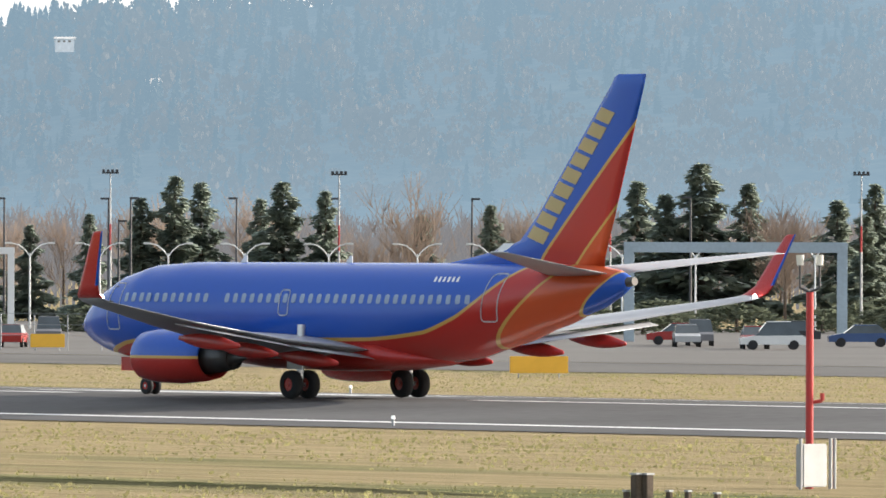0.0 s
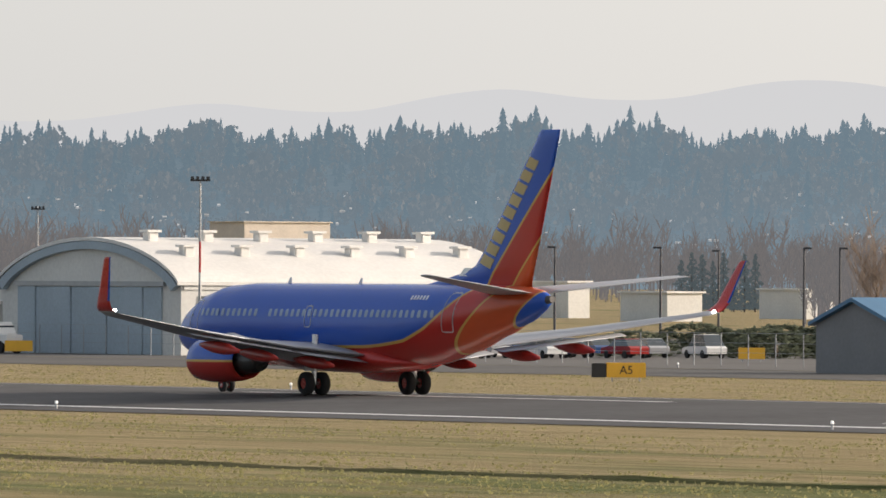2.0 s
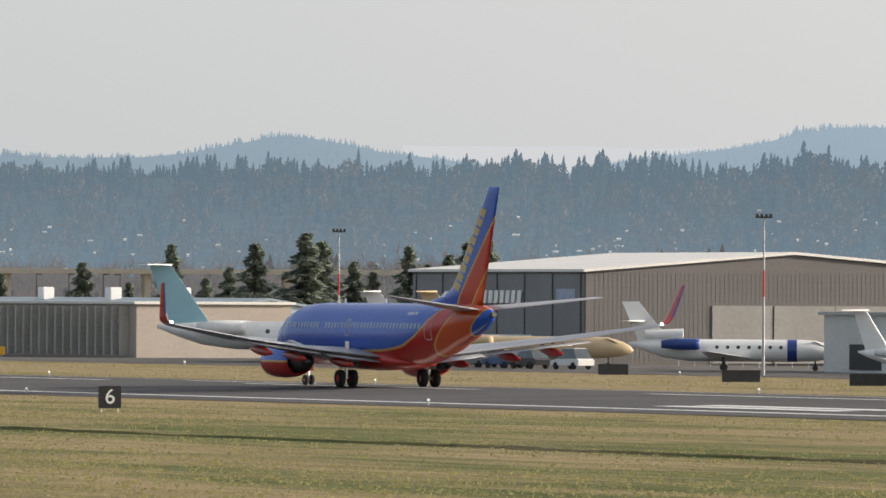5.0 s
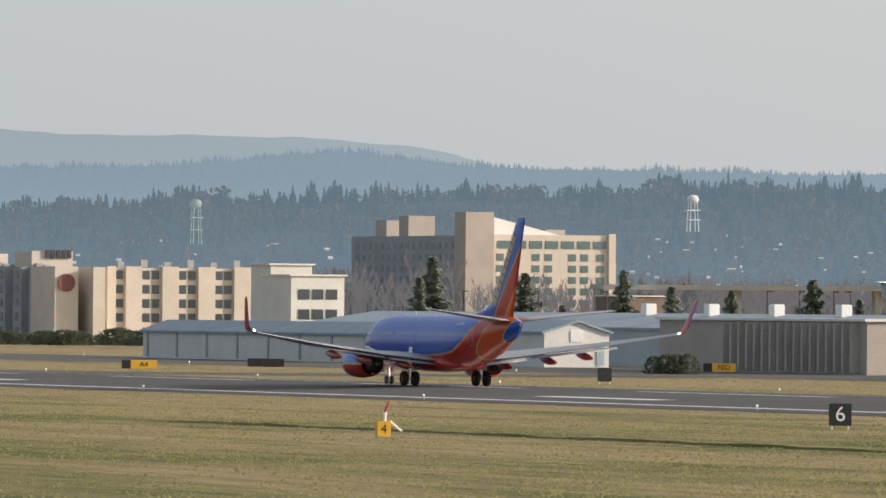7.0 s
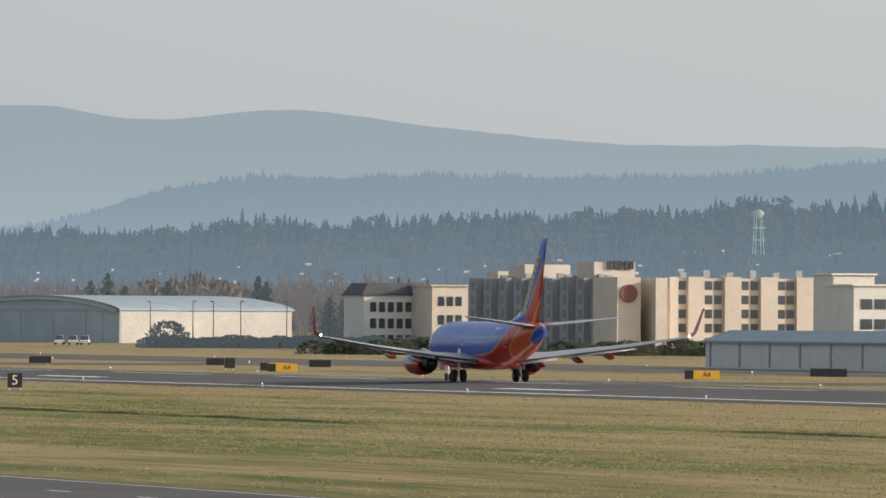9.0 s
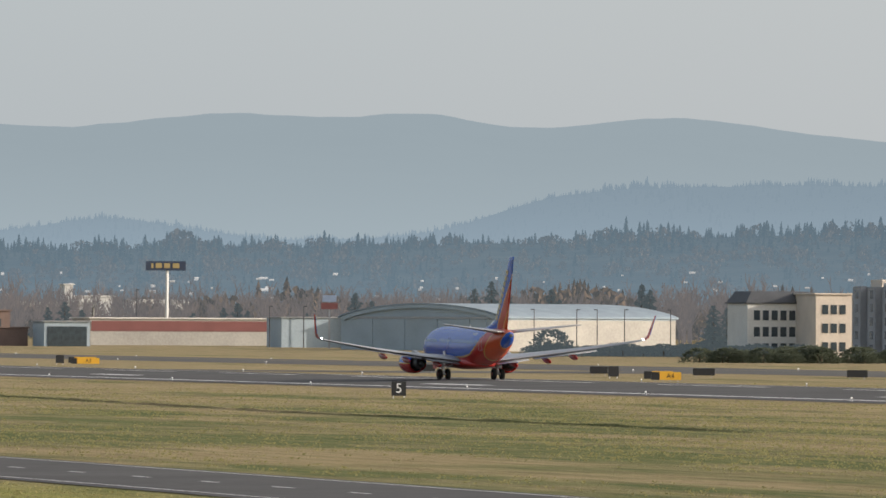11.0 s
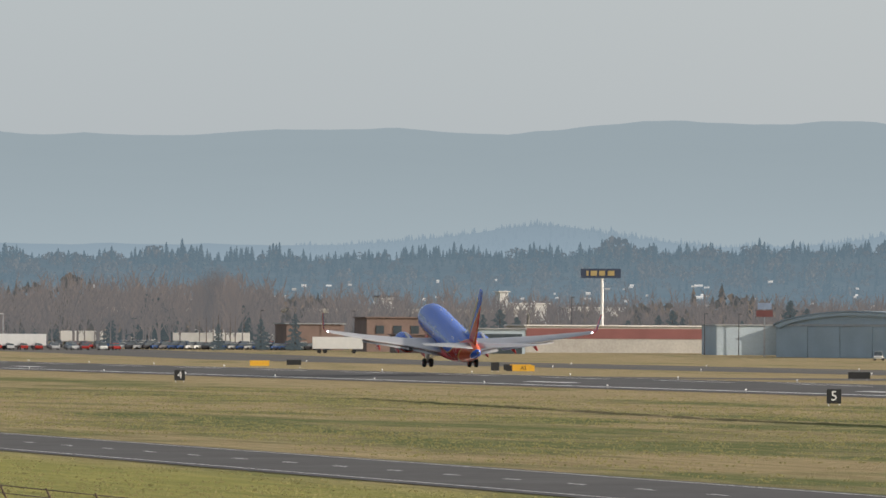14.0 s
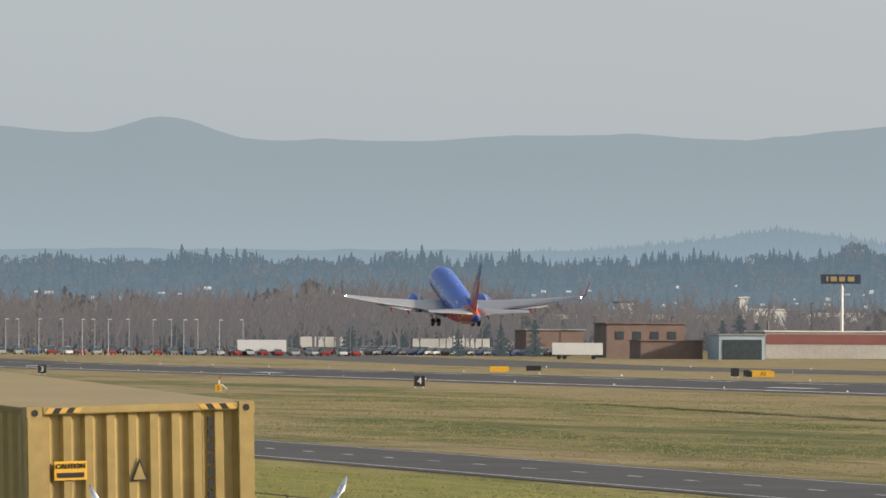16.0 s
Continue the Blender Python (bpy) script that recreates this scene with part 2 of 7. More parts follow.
TUFT = mat("tussock_blades", (0.30, 0.29, 0.12), rough=0.95, scale=0.15, vary=0.4, fine=2, second=(0.44, 0.38, 0.19), island=True, spec=0.0)
lets_light(TUFT, (0.42, 0.40, 0.18), 0.55)
low_bank(lambda y: 168.5 + 0.006 * (y - 300), 180, 520, "low dark grass bank along the field")
low_bank(lambda y: 159.2 + 0.06 * max(0, y - 660), 540, 860, "low dark grass bank along the field")
grass_tufts("grass_tussocks", 42000, 96, 221, 130, 1000, 0.03, 0.11, "small dark tussocks in the winter grass")
grass_tufts("grass_tussocks", 9000, 282, 345, 250, 1000, 0.03, 0.10, "dry tussocks between runway and taxiway")
grass_tufts("grass_tussocks", 9000, 40, 78, 150, 700, 0.03, 0.11, "rough grass beside the road")

# ---- aeroplane ----
BLUE, RED, ORANGE, GOLD = (0.020, 0.092, 0.46), (0.46, 0.033, 0.024), (0.60, 0.095, 0.026), (0.62, 0.38, 0.09)
WHITE_PAINT = mat("white_paint", (0.78, 0.78, 0.76), rough=0.35, scale=0.8, vary=0.06)
GREY_PAINT = mat("wing_grey", (0.34, 0.35, 0.37), rough=0.36, metal=0.25, scale=0.7, vary=0.10, fine=9)
BLUE_PAINT = mat("blue_paint", BLUE, rough=0.25, scale=0.6, vary=0.08)
RED_PAINT = mat("red_paint", RED, rough=0.28, scale=0.6, vary=0.10)
ORANGE_PAINT = mat("orange_paint", ORANGE, rough=0.28, scale=0.6, vary=0.10)
GOLD_PAINT = mat("gold_paint", GOLD, rough=0.35, scale=0.6, vary=0.08)
TAIL_GOLD = mat("tail_gold", (0.50, 0.38, 0.16), rough=0.45, scale=0.6, vary=0.08)
BARE_METAL = mat("bare_metal", (0.55, 0.55, 0.56), rough=0.28, metal=0.9, scale=1.5, vary=0.12)
DARK_METAL = mat("sooty_metal", (0.10, 0.095, 0.09), rough=0.45, metal=0.7, scale=1.5, vary=0.3)
RUBBER = mat("tyre_rubber", (0.022, 0.022, 0.023), rough=0.85, scale=3, vary=0.25)
WINDOW = mat("cabin_window", (0.30, 0.37, 0.50), rough=0.18, scale=2, vary=0.15)
LAMP_WHITE = glow("strobe_lamp", (1.0, 0.97, 0.9), 14.0)


def livery(name, kind):
    """Painted body: blue above, red below, an orange band and a blue tail cone, with gold lines between."""
    m = mat(name, BLUE, rough=0.24, scale=0.5, vary=0.06)
    n, l = m.node_tree.nodes, m.node_tree.links
    b = n["Principled BSDF"]
    tc, sep = n.new("ShaderNodeTexCoord"), n.new("ShaderNodeSeparateXYZ")
    l.new(tc.outputs["Object"], sep.inputs[0])

    def math_node(op, *args):
        q = n.new("ShaderNodeMath")
        q.operation = op
        for i, a in enumerate(args):
            if isinstance(a, (int, float)):
                q.inputs[i].default_value = a
            else:
                l.new(a, q.inputs[i])
        return q.outputs[0]

    X, Z = sep.outputs[0], sep.outputs[2]

    def step(value, edge):
        mr = n.new("ShaderNodeMapRange")
        mr.inputs[1].default_value, mr.inputs[2].default_value = edge - 0.015, edge + 0.015
        l.new(value, mr.inputs[0])
        return mr.outputs[0]

    def over(fac, below, colour):
        x = n.new("ShaderNodeMix")
        x.data_type = "RGBA"
        l.new(fac, x.inputs["Factor"])
        if isinstance(below, tuple):
            x.inputs["A"].default_value = (*below, 1)
        else:
            l.new(below, x.inputs["A"])
        x.inputs["B"].default_value = (*colour, 1)
        return x.outputs["Result"]

    if kind == "body":
        # height of the colour line along the body
        ramp = n.new("ShaderNodeValToRGB")
        ramp.color_ramp.interpolation = "B_SPLINE"
        stops = [(-16.5, 6.6), (-12.6, 6.1), (-11.0, 5.3), (-9.5, 4.2), (-7.9, 3.2), (-6.0, 2.6), (-2.5, 2.28), (5, 2.35), (9, 2.4), (12.5, 2.15), (14.6, 1.6), (16.5, 0.9)]
        e = ramp.color_ramp.elements
        while len(e) < len(stops):
            e.new(0.5)
        for q, (x, z) in zip(e, stops):
            q.position, q.color = (x + 17) / 34, (z / 8, z / 8, z / 8, 1)
        l.new(math_node("MULTIPLY_ADD", X, 1 / 34, 0.5), ramp.inputs[0])
        line = math_node("SUBTRACT", Z, math_node("MULTIPLY", ramp.outputs[0], 8.0))
        col = over(step(line, -0.07), RED, GOLD)
        col = over(step(line, 0.07), col, BLUE)
        band = math_node("MULTIPLY_ADD", Z, -1.27, math_node("MULTIPLY", X, -1.0))     # grows to the rear and below
        lower = math_node("SUBTRACT", 1.0, step(line, 0.0))
        for edge, c in ((6.30, GOLD), (6.48, ORANGE), (9.15, GOLD), (9.27, BLUE)):
            col = over(math_node("MULTIPLY", step(band, edge), lower), col, c)
    else:
        band = math_node("MULTIPLY_ADD", Z, -0.99, math_node("MULTIPLY", X, -1.0))
        col = over(step(band, 5.60), BLUE, GOLD)
        col = over(step(band, 5.77), col, RED)
        band2 = math_node("MULTIPLY_ADD", Z, -1.0, math_node("MULTIPLY", X, -1.0))
        col = over(step(band2, 7.62), col, GOLD)
        col = over(step(band2, 7.77), col, ORANGE)
        col = over(step(Z, 12.15), col, BLUE)
    l.new(col, b.inputs["Base Color"])
    return m


BODY_SHAPE = [(16.6, 2.72, .04, .04), (16.35, 2.76, .45, .42), (15.7, 2.86, .88, .86), (14.7, 3.0, 1.27, 1.32), (13.4, 3.16, 1.6, 1.70), (11.8, 3.28, 1.82, 1.93), (9.5, 3.33, 1.88, 2.0),
              (2, 3.33, 1.88, 2.0), (-4.8, 3.33, 1.88, 2.0), (-7.0, 3.45, 1.84, 1.88), (-9.5, 3.74, 1.62, 1.60), (-12.0, 4.10, 1.22, 1.24), (-14.2, 4.40, .78, .86), (-15.5, 4.58, .42, .5), (-15.9, 4.62, .22, .26)]


def body_at(x):
    for a, b in zip(BODY_SHAPE, BODY_SHAPE[1:]):
        if a[0] >= x >= b[0]:
            u = (a[0] - x) / (a[0] - b[0])
            u = u * u * (3 - 2 * u) * 0.35 + u * 0.65
            return [p + (q - p) * u for p, q in zip(a[1:], b[1:])]
    return list(BODY_SHAPE[-1][1:])


def on_body(x, z, side, out=0.0):
    """A point on the skin at that station and height."""
    zc, ry, rz = body_at(x)
    s = max(-1, min(1, (z - zc) / rz))
    return Vector((x, side * (ry * math.sqrt(1 - s * s) + out), z))


def foil(le, te, thick, y, z, n=9, up=(0, 0, 1)):
    """A closed wing section from leading to trailing edge."""
    pts = []
    for i in range(n):
        u = i / (n - 1)
        pts.append((u, thick * 2.6 * (math.sqrt(u) * (1 - u)) * 0.62))
    ring = [(u, h) for u, h in pts] + [(u, -h * 0.7) for u, h in pts[-2:0:-1]]
    return [(le + (te - le) * u + 0, y + h * up[1], z + h * up[2]) for u, h in ring]


def band(bm, points, width, side):
    """A thin painted outline on the skin."""
    fine = []
    for (xa, za), (xb, zb) in zip(points, points[1:] + points[:1]):
        k = max(1, int(math.hypot(xb - xa, zb - za) / 0.12))
        fine += [(xa + (xb - xa) * i / k, za + (zb - za) * i / k) for i in range(k)]
    for (xa, za), (xb, zb) in zip(fine, fine[1:] + fine[:1]):
        d = math.hypot(xb - xa, zb - za)
        nx, nz = -(zb - za) / d * width, (xb - xa) / d * width
        quad = [on_body(x, z, side, 0.012) for x, z in ((xa - nx, za - nz), (xb - nx, zb - nz), (xb + nx, zb + nz), (xa + nx, za + nz))]
        bm.faces.new([bm.verts.new(p) for p in quad])


def rounded(x, z, w, h, r, n=3):
    pts = []
    for cx, cz, a0 in ((x + w / 2 - r, z + h / 2 - r, 0), (x - w / 2 + r, z + h / 2 - r, 90), (x - w / 2 + r, z - h / 2 + r, 180), (x + w / 2 - r, z - h / 2 + r, 270)):
        for i in range(n + 1):
            a = radians(a0 + 90 * i / n)
            pts.append((cx + r * math.cos(a), cz + r * math.sin(a)))
    return pts


def lean(points, x, z, k):
    """Outlines on the rear body lean with its taper."""
    return [(px + (pz - z) * k, pz) for px, pz in points]


def wheel(parent, x, y, r, w):
    bm = bmesh.new()
    prof = [(0.45 * r, -w / 2), (0.86 * r, -w / 2), (0.97 * r, -w * 0.36), (r, 0), (0.97 * r, w * 0.36), (0.86 * r, w / 2), (0.45 * r, w / 2)]
    rings = [[(x + p * math.cos(a), y + q, r + p * math.sin(a)) for p, q in prof] for a in [2 * math.pi * i / 28 for i in range(29)]]
    loft(bm, rings, close=False)
    bmesh.ops.remove_doubles(bm, verts=bm.verts, dist=1e-4)
    tyre = part("wheel", bm, RUBBER, parent, "black rubber tyre", smooth=True)
    bm = bmesh.new()
    tube(bm, (x, y - w * 0.38, r), (x, y + w * 0.38, r), 0.46 * r, seg=20)
    tube(bm, (x, y - w * 0.5, r), (x, y + w * 0.5, r), 0.16 * r, seg=12)
    part("rim", bm, RED_PAINT, tyre, "red wheel rim")


GEAR, WINGS = [], []


def build_jet():
    jet = thing("airliner", "twin-engine airliner painted blue, red and orange with winglets", "aeroplane")
    bm = bmesh.new()
    xs = sorted({16.6, 16.5, 16.35, 16.1, *[16 - 0.35 * i for i in range(20)], *[9 - 1.0 * i for i in range(14)], *[-5 - 0.4 * i for i in range(27)], -15.75, -15.9}, reverse=True)
    rings = []
    for x in xs:
        zc, ry, rz = body_at(x)
        rings.append([(x, ry * math.cos(a), zc + rz * math.sin(a)) for a in [2 * math.pi * i / 48 for i in range(48)]])
    loft(bm, rings)
    fus = part("fuselage", bm, livery("body_livery", "body"), jet, "blue and red painted body with gold lines", smooth=True)
    bm = bmesh.new()
    rings = []
    for x, w, lo, hi in ((7.0, 0.5, 1.55, 1.75), (6.0, 1.45, 1.28, 2.1), (4, 1.9, 1.12, 2.4), (0, 1.98, 1.06, 2.4), (-3, 1.85, 1.14, 2.3), (-5, 1.2, 1.30, 1.9), (-6.2, 0.4, 1.5, 1.7)):
        rings.append([(x, w * math.copysign(abs(math.cos(a)) ** 0.7, math.cos(a)), (lo + hi) / 2 + (hi - lo) / 2 * math.sin(a)) for a in [2 * math.pi * i / 24 for i in range(24)]])
    loft(bm, rings)
    part("belly_fairing", bm, RED_PAINT, jet, "red belly fairing", smooth=True)
    # cockpit glazing
    for side in (-1, 1):
        for xa, xb, z0, z1 in ((14.15, 14.75, 3.62, 4.18), (13.55, 14.05, 3.66, 4.38), (13.1, 13.45, 3.72, 4.36)):
            bm = bmesh.new()
            pts = [(xa, z0), (xb, z0), (xb - 0.12, z1), (xa, z1)]
            zc = [on_body(x, min(z, sum(body_at(x)[0:3:2]) - 0.03), side, 0.008) for x, z in pts]
            bm.faces.new([bm.verts.new(p) for p in zc])
            bmesh.ops.solidify(bm, geom=bm.faces[:], thickness=0.01)
            part("cockpit_window", bm, DARK_METAL, fus, "dark cockpit glass")
    # cabin windows
    win_x = [12.1 - 0.508 * i for i in range(11)] + [5.7 - 0.508 * i for i in range(29)]
    shared = {}
    for side in (1, -1):
        for x in win_x:
            flat = -5.0 <= x <= 11.0
            key = side if flat else (side, x)
            if key not in shared:
                bm = bmesh.new()
                x0 = 0 if flat else x
                ring = [on_body(5.0 if flat else px, pz, side, 0.008) for px, pz in rounded(x0 if not flat else 5.0, 3.92, 0.27, 0.37, 0.09)]
                inner = [on_body(5.0 if flat else px, pz, side, 0.02) for px, pz in rounded(x0 if not flat else 5.0, 3.92, 0.23, 0.33, 0.08)]
                if flat:
                    for p, (px, pz) in zip(ring, rounded(0, 3.92, 0.27, 0.37, 0.09)):
                        p.x = px
                    for p, (px, pz) in zip(inner, rounded(0, 3.92, 0.23, 0.33, 0.08)):
                        p.x = px
                loft(bm, [ring, inner])
                me = bpy.data.meshes.new("cabin_window")
                bm.to_mesh(me)
                bm.free()
                me.materials.append(WINDOW)
                shared[key] = me
            ob = new("cabin_window", shared[key])
            ob.parent = fus
            if flat:
                ob.location.x = x
    # doors, painted outlines
    for side in (1, -1):
        for x, z, w, h, k in ((13.0, 3.55, 0.86, 1.85, 0.0), (-9.75, 4.0, 0.80, 1.85, -0.18), (2.2, 3.75, 0.56, 1.0, 0.0)):
            bm = bmesh.new()
            band(bm, lean(rounded(x, z, w, h, 0.14), x, z, k), 0.028, side)
            bmesh.ops.solidify(bm, geom=bm.faces[:], thickness=0.006)
            part("door", bm, WHITE_PAINT, fus, "door with a white painted outline")
    for side in (1, -1):                    # registration, as plain bars
        for i in range(6):
            bm = bmesh.new()
            xa = -6.3 - 0.26 * i
            bm.faces.new([bm.verts.new(on_body(x, z, side, 0.012)) for x, z in ((xa, 4.60), (xa - 0.13, 4.60), (xa - 0.08, 4.80), (xa + 0.05, 4.80))])
            part("lettering_bar", bm, WHITE_PAINT, fus)
    # fin with dorsal fillet
    bm = bmesh.new()
    rings = []
    fin_rows = ((5.05, -4.2, -14.6, 0.22), (5.35, -5.7, -14.55, 0.30), (5.6, -7.2, -14.6, 0.38), (5.85, -8.5, -14.68, 0.42), (6.2, -9.7, -14.8, 0.40), (7.2, -10.75, -15.15, 0.36), (12.1, -14.85, -16.75, 0.17), (12.45, -15.1, -16.85, 0.15), (12.55, -15.3, -16.85, 0.05))
    for z, le, te, th in fin_rows:
        n = 9
        prof = [(i / (n - 1), th * 1.6 * math.sqrt(i / (n - 1)) * (1 - i / (n - 1)) * 0.8) for i in range(n)]
        ring = prof + [(u, -h) for u, h in prof[-2:0:-1]]
        rings.append([(le + (te - le) * u, h, z) for u, h in ring])
    loft(bm, rings)
    fin = part("fin", bm, livery("fin_livery", "fin"), jet, "fin with slanting blue, red and orange bands", smooth=True)
    def fin_half(x, z):
        """Half the fin's thickness there."""
        for (za, la, ta, ha), (zb, lb, tb, hb) in zip(fin_rows, fin_rows[1:]):
            if za <= z <= zb:
                k = (z - za) / (zb - za)
                le, te, th = la + (lb - la) * k, ta + (tb - ta) * k, ha + (hb - ha) * k
                u = max(0.0, min(1.0, (x - le) / (te - le)))
                return th * 1.28 * math.sqrt(u) * (1 - u)
        return 0.05

    for side in (1, -1):                    # gold company lettering, as plain blocks along the leading edge
        for i in range(9):
            z = 6.35 + 0.565 * i
            w = 0.98 - 0.025 * i
            le = -9.98 - (z - 6.35) * 0.84
            s = 0.44
            bm = bmesh.new()
            rings = []
            for k in range(7):
                q = w * k / 6
                ends = ((le - 0.30 - q, z - 0.30 * q), (le - 0.30 - q - s * 0.80, z + s - 0.30 * q))
                rings.append([(x, side * (fin_half(x, zz) + d), zz) for (x, zz), d in ((ends[0], -0.02), (ends[0], 0.022), (ends[1], 0.022), (ends[1], -0.02))])
            loft(bm, rings)
            part("lettering_block", bm, TAIL_GOLD, fin)
        bm = bmesh.new()
        flag = [(-8.5, 5.72), (-9.2, 5.72), (-9.35, 6.1), (-8.75, 6.1)]
        loft(bm, [[(x, side * (fin_half(x, zz) + d), zz) for x, zz in flag] for d in (-0.02, 0.016)])
        part("flag", bm, WHITE_PAINT, fin, "small flag patch")
    bm = bmesh.new()
    tube(bm, (-15.75, 0, 4.62), (-16.25, 0, 4.66), 0.22, 0.16, 16)
    part("exhaust", bm, DARK_METAL, jet, "dark tail exhaust")
    # tailplane
    for side in (1, -1):
        bm = bmesh.new()
        rings = [foil(-11.6, -15.25, 0.10 * 3.6, side * 0.5, 4.95), foil(-12.2, -15.35, 0.10 * 3.1, side * 1.4, 5.05), foil(-15.75, -17.0, 0.10 * 1.2, side * 7.0, 5.72), foil(-16.1, -17.0, 0.04, side * 7.18, 5.74)]
        loft(bm, rings)
        part("tailplane", bm, GREY_PAINT, jet, "grey tailplane", smooth=True)
    # wings
    for side in (1, -1):
        bm = bmesh.new()
        stations = [(0.6, 5.6, -2.9, 0.12, 1.75), (1.9, 4.9, -2.85, 0.12, 1.95), (5.6, 2.55, -2.55, 0.105, 2.32), (11, -0.4, -3.75, 0.10, 3.0), (16.6, -3.35, -5.0, 0.10, 3.85), (17.05, -3.7, -5.15, 0.09, 3.98)]
        loft(bm, [foil(le, te, th * (le - te), side * y, z) for y, le, te, th, z in stations])
        wing = part("wing", bm, GREY_PAINT, jet, "light wing with its shade painted in grey", smooth=True)
        WINGS.append((side, wing))
        bm = bmesh.new()
        rings = []
        for y, z, le, te in ((17.05, 3.98, -3.7, -5.15), (17.3, 4.15, -3.95, -5.25), (17.48, 4.45, -4.3, -5.4), (17.9, 6.4, -5.55, -6.15), (17.92, 6.5, -5.75, -6.2)):
            c = le - te
            n = 7
            prof = [(i / (n - 1), 0.10 * c * math.sqrt(i / (n - 1)) * (1 - i / (n - 1))) for i in range(n)]
            ring = prof + [(u, -h) for u, h in prof[-2:0:-1]]
            rings.append([(le + (te - le) * u, side * (y + h), z) for u, h in ring])
        loft(bm, rings)
        lid = part("winglet", bm, [RED_PAINT, BLUE_PAINT], wing, "red winglet with a blue rear edge", smooth=True)
        for f in lid.data.polygons:
            if sum(lid.data.vertices[v].co.z for v in f.vertices) / len(f.vertices) > 4.4 and f.index % 12 in (5, 6):
                f.material_index = 1
        bm = bmesh.new()
        bmesh.ops.create_icosphere(bm, subdivisions=2, radius=0.09, matrix=Matrix.Translation((-4.9, side * 16.9, 4.02)))
        part("position_lamp", bm, LAMP_WHITE, wing, "lit white wingtip lamp")
        # flaps set for take-off
        for y0, y1, x0, x1, z0, z1, c in ((2.0, 5.4, -2.75, -2.5, 1.90, 2.26, 0.75), (5.9, 12.2, -2.65, -3.95, 2.36, 3.12, 0.5)):
            bm = bmesh.new()
            loft(bm, [foil(x0 + 0.5, x0 - c, 0.13 * c, side * y0, z0 - 0.14), foil(x1 + 0.4, x1 - c * 0.8, 0.13 * c, side * y1, z1 - 0.12)])
            for v in bm.verts:
                v.co.z -= max(0, (x0 + 0.5 + (x1 - x0) * (abs(v.co.y) - y0) / (y1 - y0)) - v.co.x) * 0.15
            part("flap", bm, GREY_PAINT, wing, "lowered flap", smooth=True)
        for y, x, z in ((4.0, -1.4, 1.72), (7.4, -1.8, 2.08), (10.0, -2.6, 2.42)):
            bm = bmesh.new()
            rings = []
            for u in range(9):
                q = u / 8
                rr = 0.30 * math.sin(math.pi * min(0.97, max(0.03, q))) ** 0.6
                rings.append([(x + 1.4 - 3.6 * q, side * y + 0.55 * rr * math.cos(a), z - 0.28 * q + rr * math.sin(a)) for a in [2 * math.pi * i / 12 for i in range(12)]])
            loft(bm, rings)
            part("flap_fairing", bm, RED_PAINT, wing, "red flap track fairing", smooth=True)
        # engine
        eng_m = livery_engine()
        bm = bmesh.new()
        ey, ez, ex = side * 4.83, 1.60, -0.9
        prof = [(7.7, 0.80), (7.85, 0.92), (7.7, 1.02), (6.9, 1.10), (5.6, 1.12), (4.4, 1.02), (3.75, 0.90), (3.75, 0.84), (4.6, 0.80)]
        rings = [[(x + ex, ey + r * math.cos(a), ez + (r if math.sin(a) > 0 else r * 0.94) * math.sin(a)) for x, r in prof] for a in [2 * math.pi * i / 32 for i in range(33)]]
        loft(bm, rings, close=False)
        bmesh.ops.remove_doubles(bm, verts=bm.verts, dist=1e-4)
        eng = part("engine", bm, eng_m, jet, "engine cowl, blue above and red below", smooth=True)
        bm = bmesh.new()
        prof = [(7.3, 0.05), (7.0, 0.82), (5.0, 0.80), (4.2, 0.66), (3.2, 0.56), (2.55, 0.46), (2.55, 0.40), (3.0, 0.30), (2.2, 0.18), (1.75, 0.02)]
        rings = [[(x + ex, ey + r * math.cos(a), ez + r * math.sin(a)) for x, r in prof] for a in [2 * math.pi * i / 28 for i in range(29)]]
        loft(bm, rings, close=False)
        part("core_nozzle", bm, DARK_METAL, eng, "sooty metal core nozzle", smooth=True)
        bm = bmesh.new()
        loft(bm, [[(5.7, ey - .2, 2.5), (5.7, ey + .2, 2.5), (3.6, ey + .2, 2.35), (1.6, ey + .1, 2.0), (1.6, ey - .1, 2.0), (3.6, ey - .2, 2.35)],
                  [(4.4, ey - .18, 2.95), (4.4, ey + .18, 2.95), (3.2, ey + .18, 2.75), (0.6, ey + .1, 2.4), (0.6, ey - .1, 2.4), (3.2, ey - .18, 2.75)]])
        part("pylon", bm, GREY_PAINT, eng, "grey engine pylon")
        # main gear
        bm = bmesh.new()
        tube(bm, (0, side * 2.86, 0.55), (0.05, side * 2.75, 2.9), 0.14, 0.17)
        tube(bm, (0, side * 2.25, 0.565), (0, side * 3.47, 0.565), 0.09)
        tube(bm, (0, side * 2.8, 1.15), (0.2, side * 1.3, 1.75), 0.07)
        gear = part("main_gear", bm, BARE_METAL, jet, "metal main gear leg")
        GEAR.append(gear)
        bm = bmesh.new()
        box(bm, -0.45, 0.45, side * 3.12 - 0.03, side * 3.12 + 0.03, 1.15, 2.2)
        part("gear_door", bm, WHITE_PAINT, gear)
        for dy in (-0.43, 0.43):
            wheel(gear, 0, side * 2.86 + dy, 0.565, 0.40)
    bm = bmesh.new()
    tube(bm, (12.6, 0, 0.34), (12.75, 0, 2.2), 0.09, 0.11)
    tube(bm, (12.6, -0.32, 0.345), (12.6, 0.32, 0.345), 0.06)
    nose = part("nose_gear", bm, BARE_METAL, jet, "metal nose gear leg")
    GEAR.append(nose)
    for dy in (-0.21, 0.21):
        wheel(nose, 12.6, dy, 0.345, 0.2)
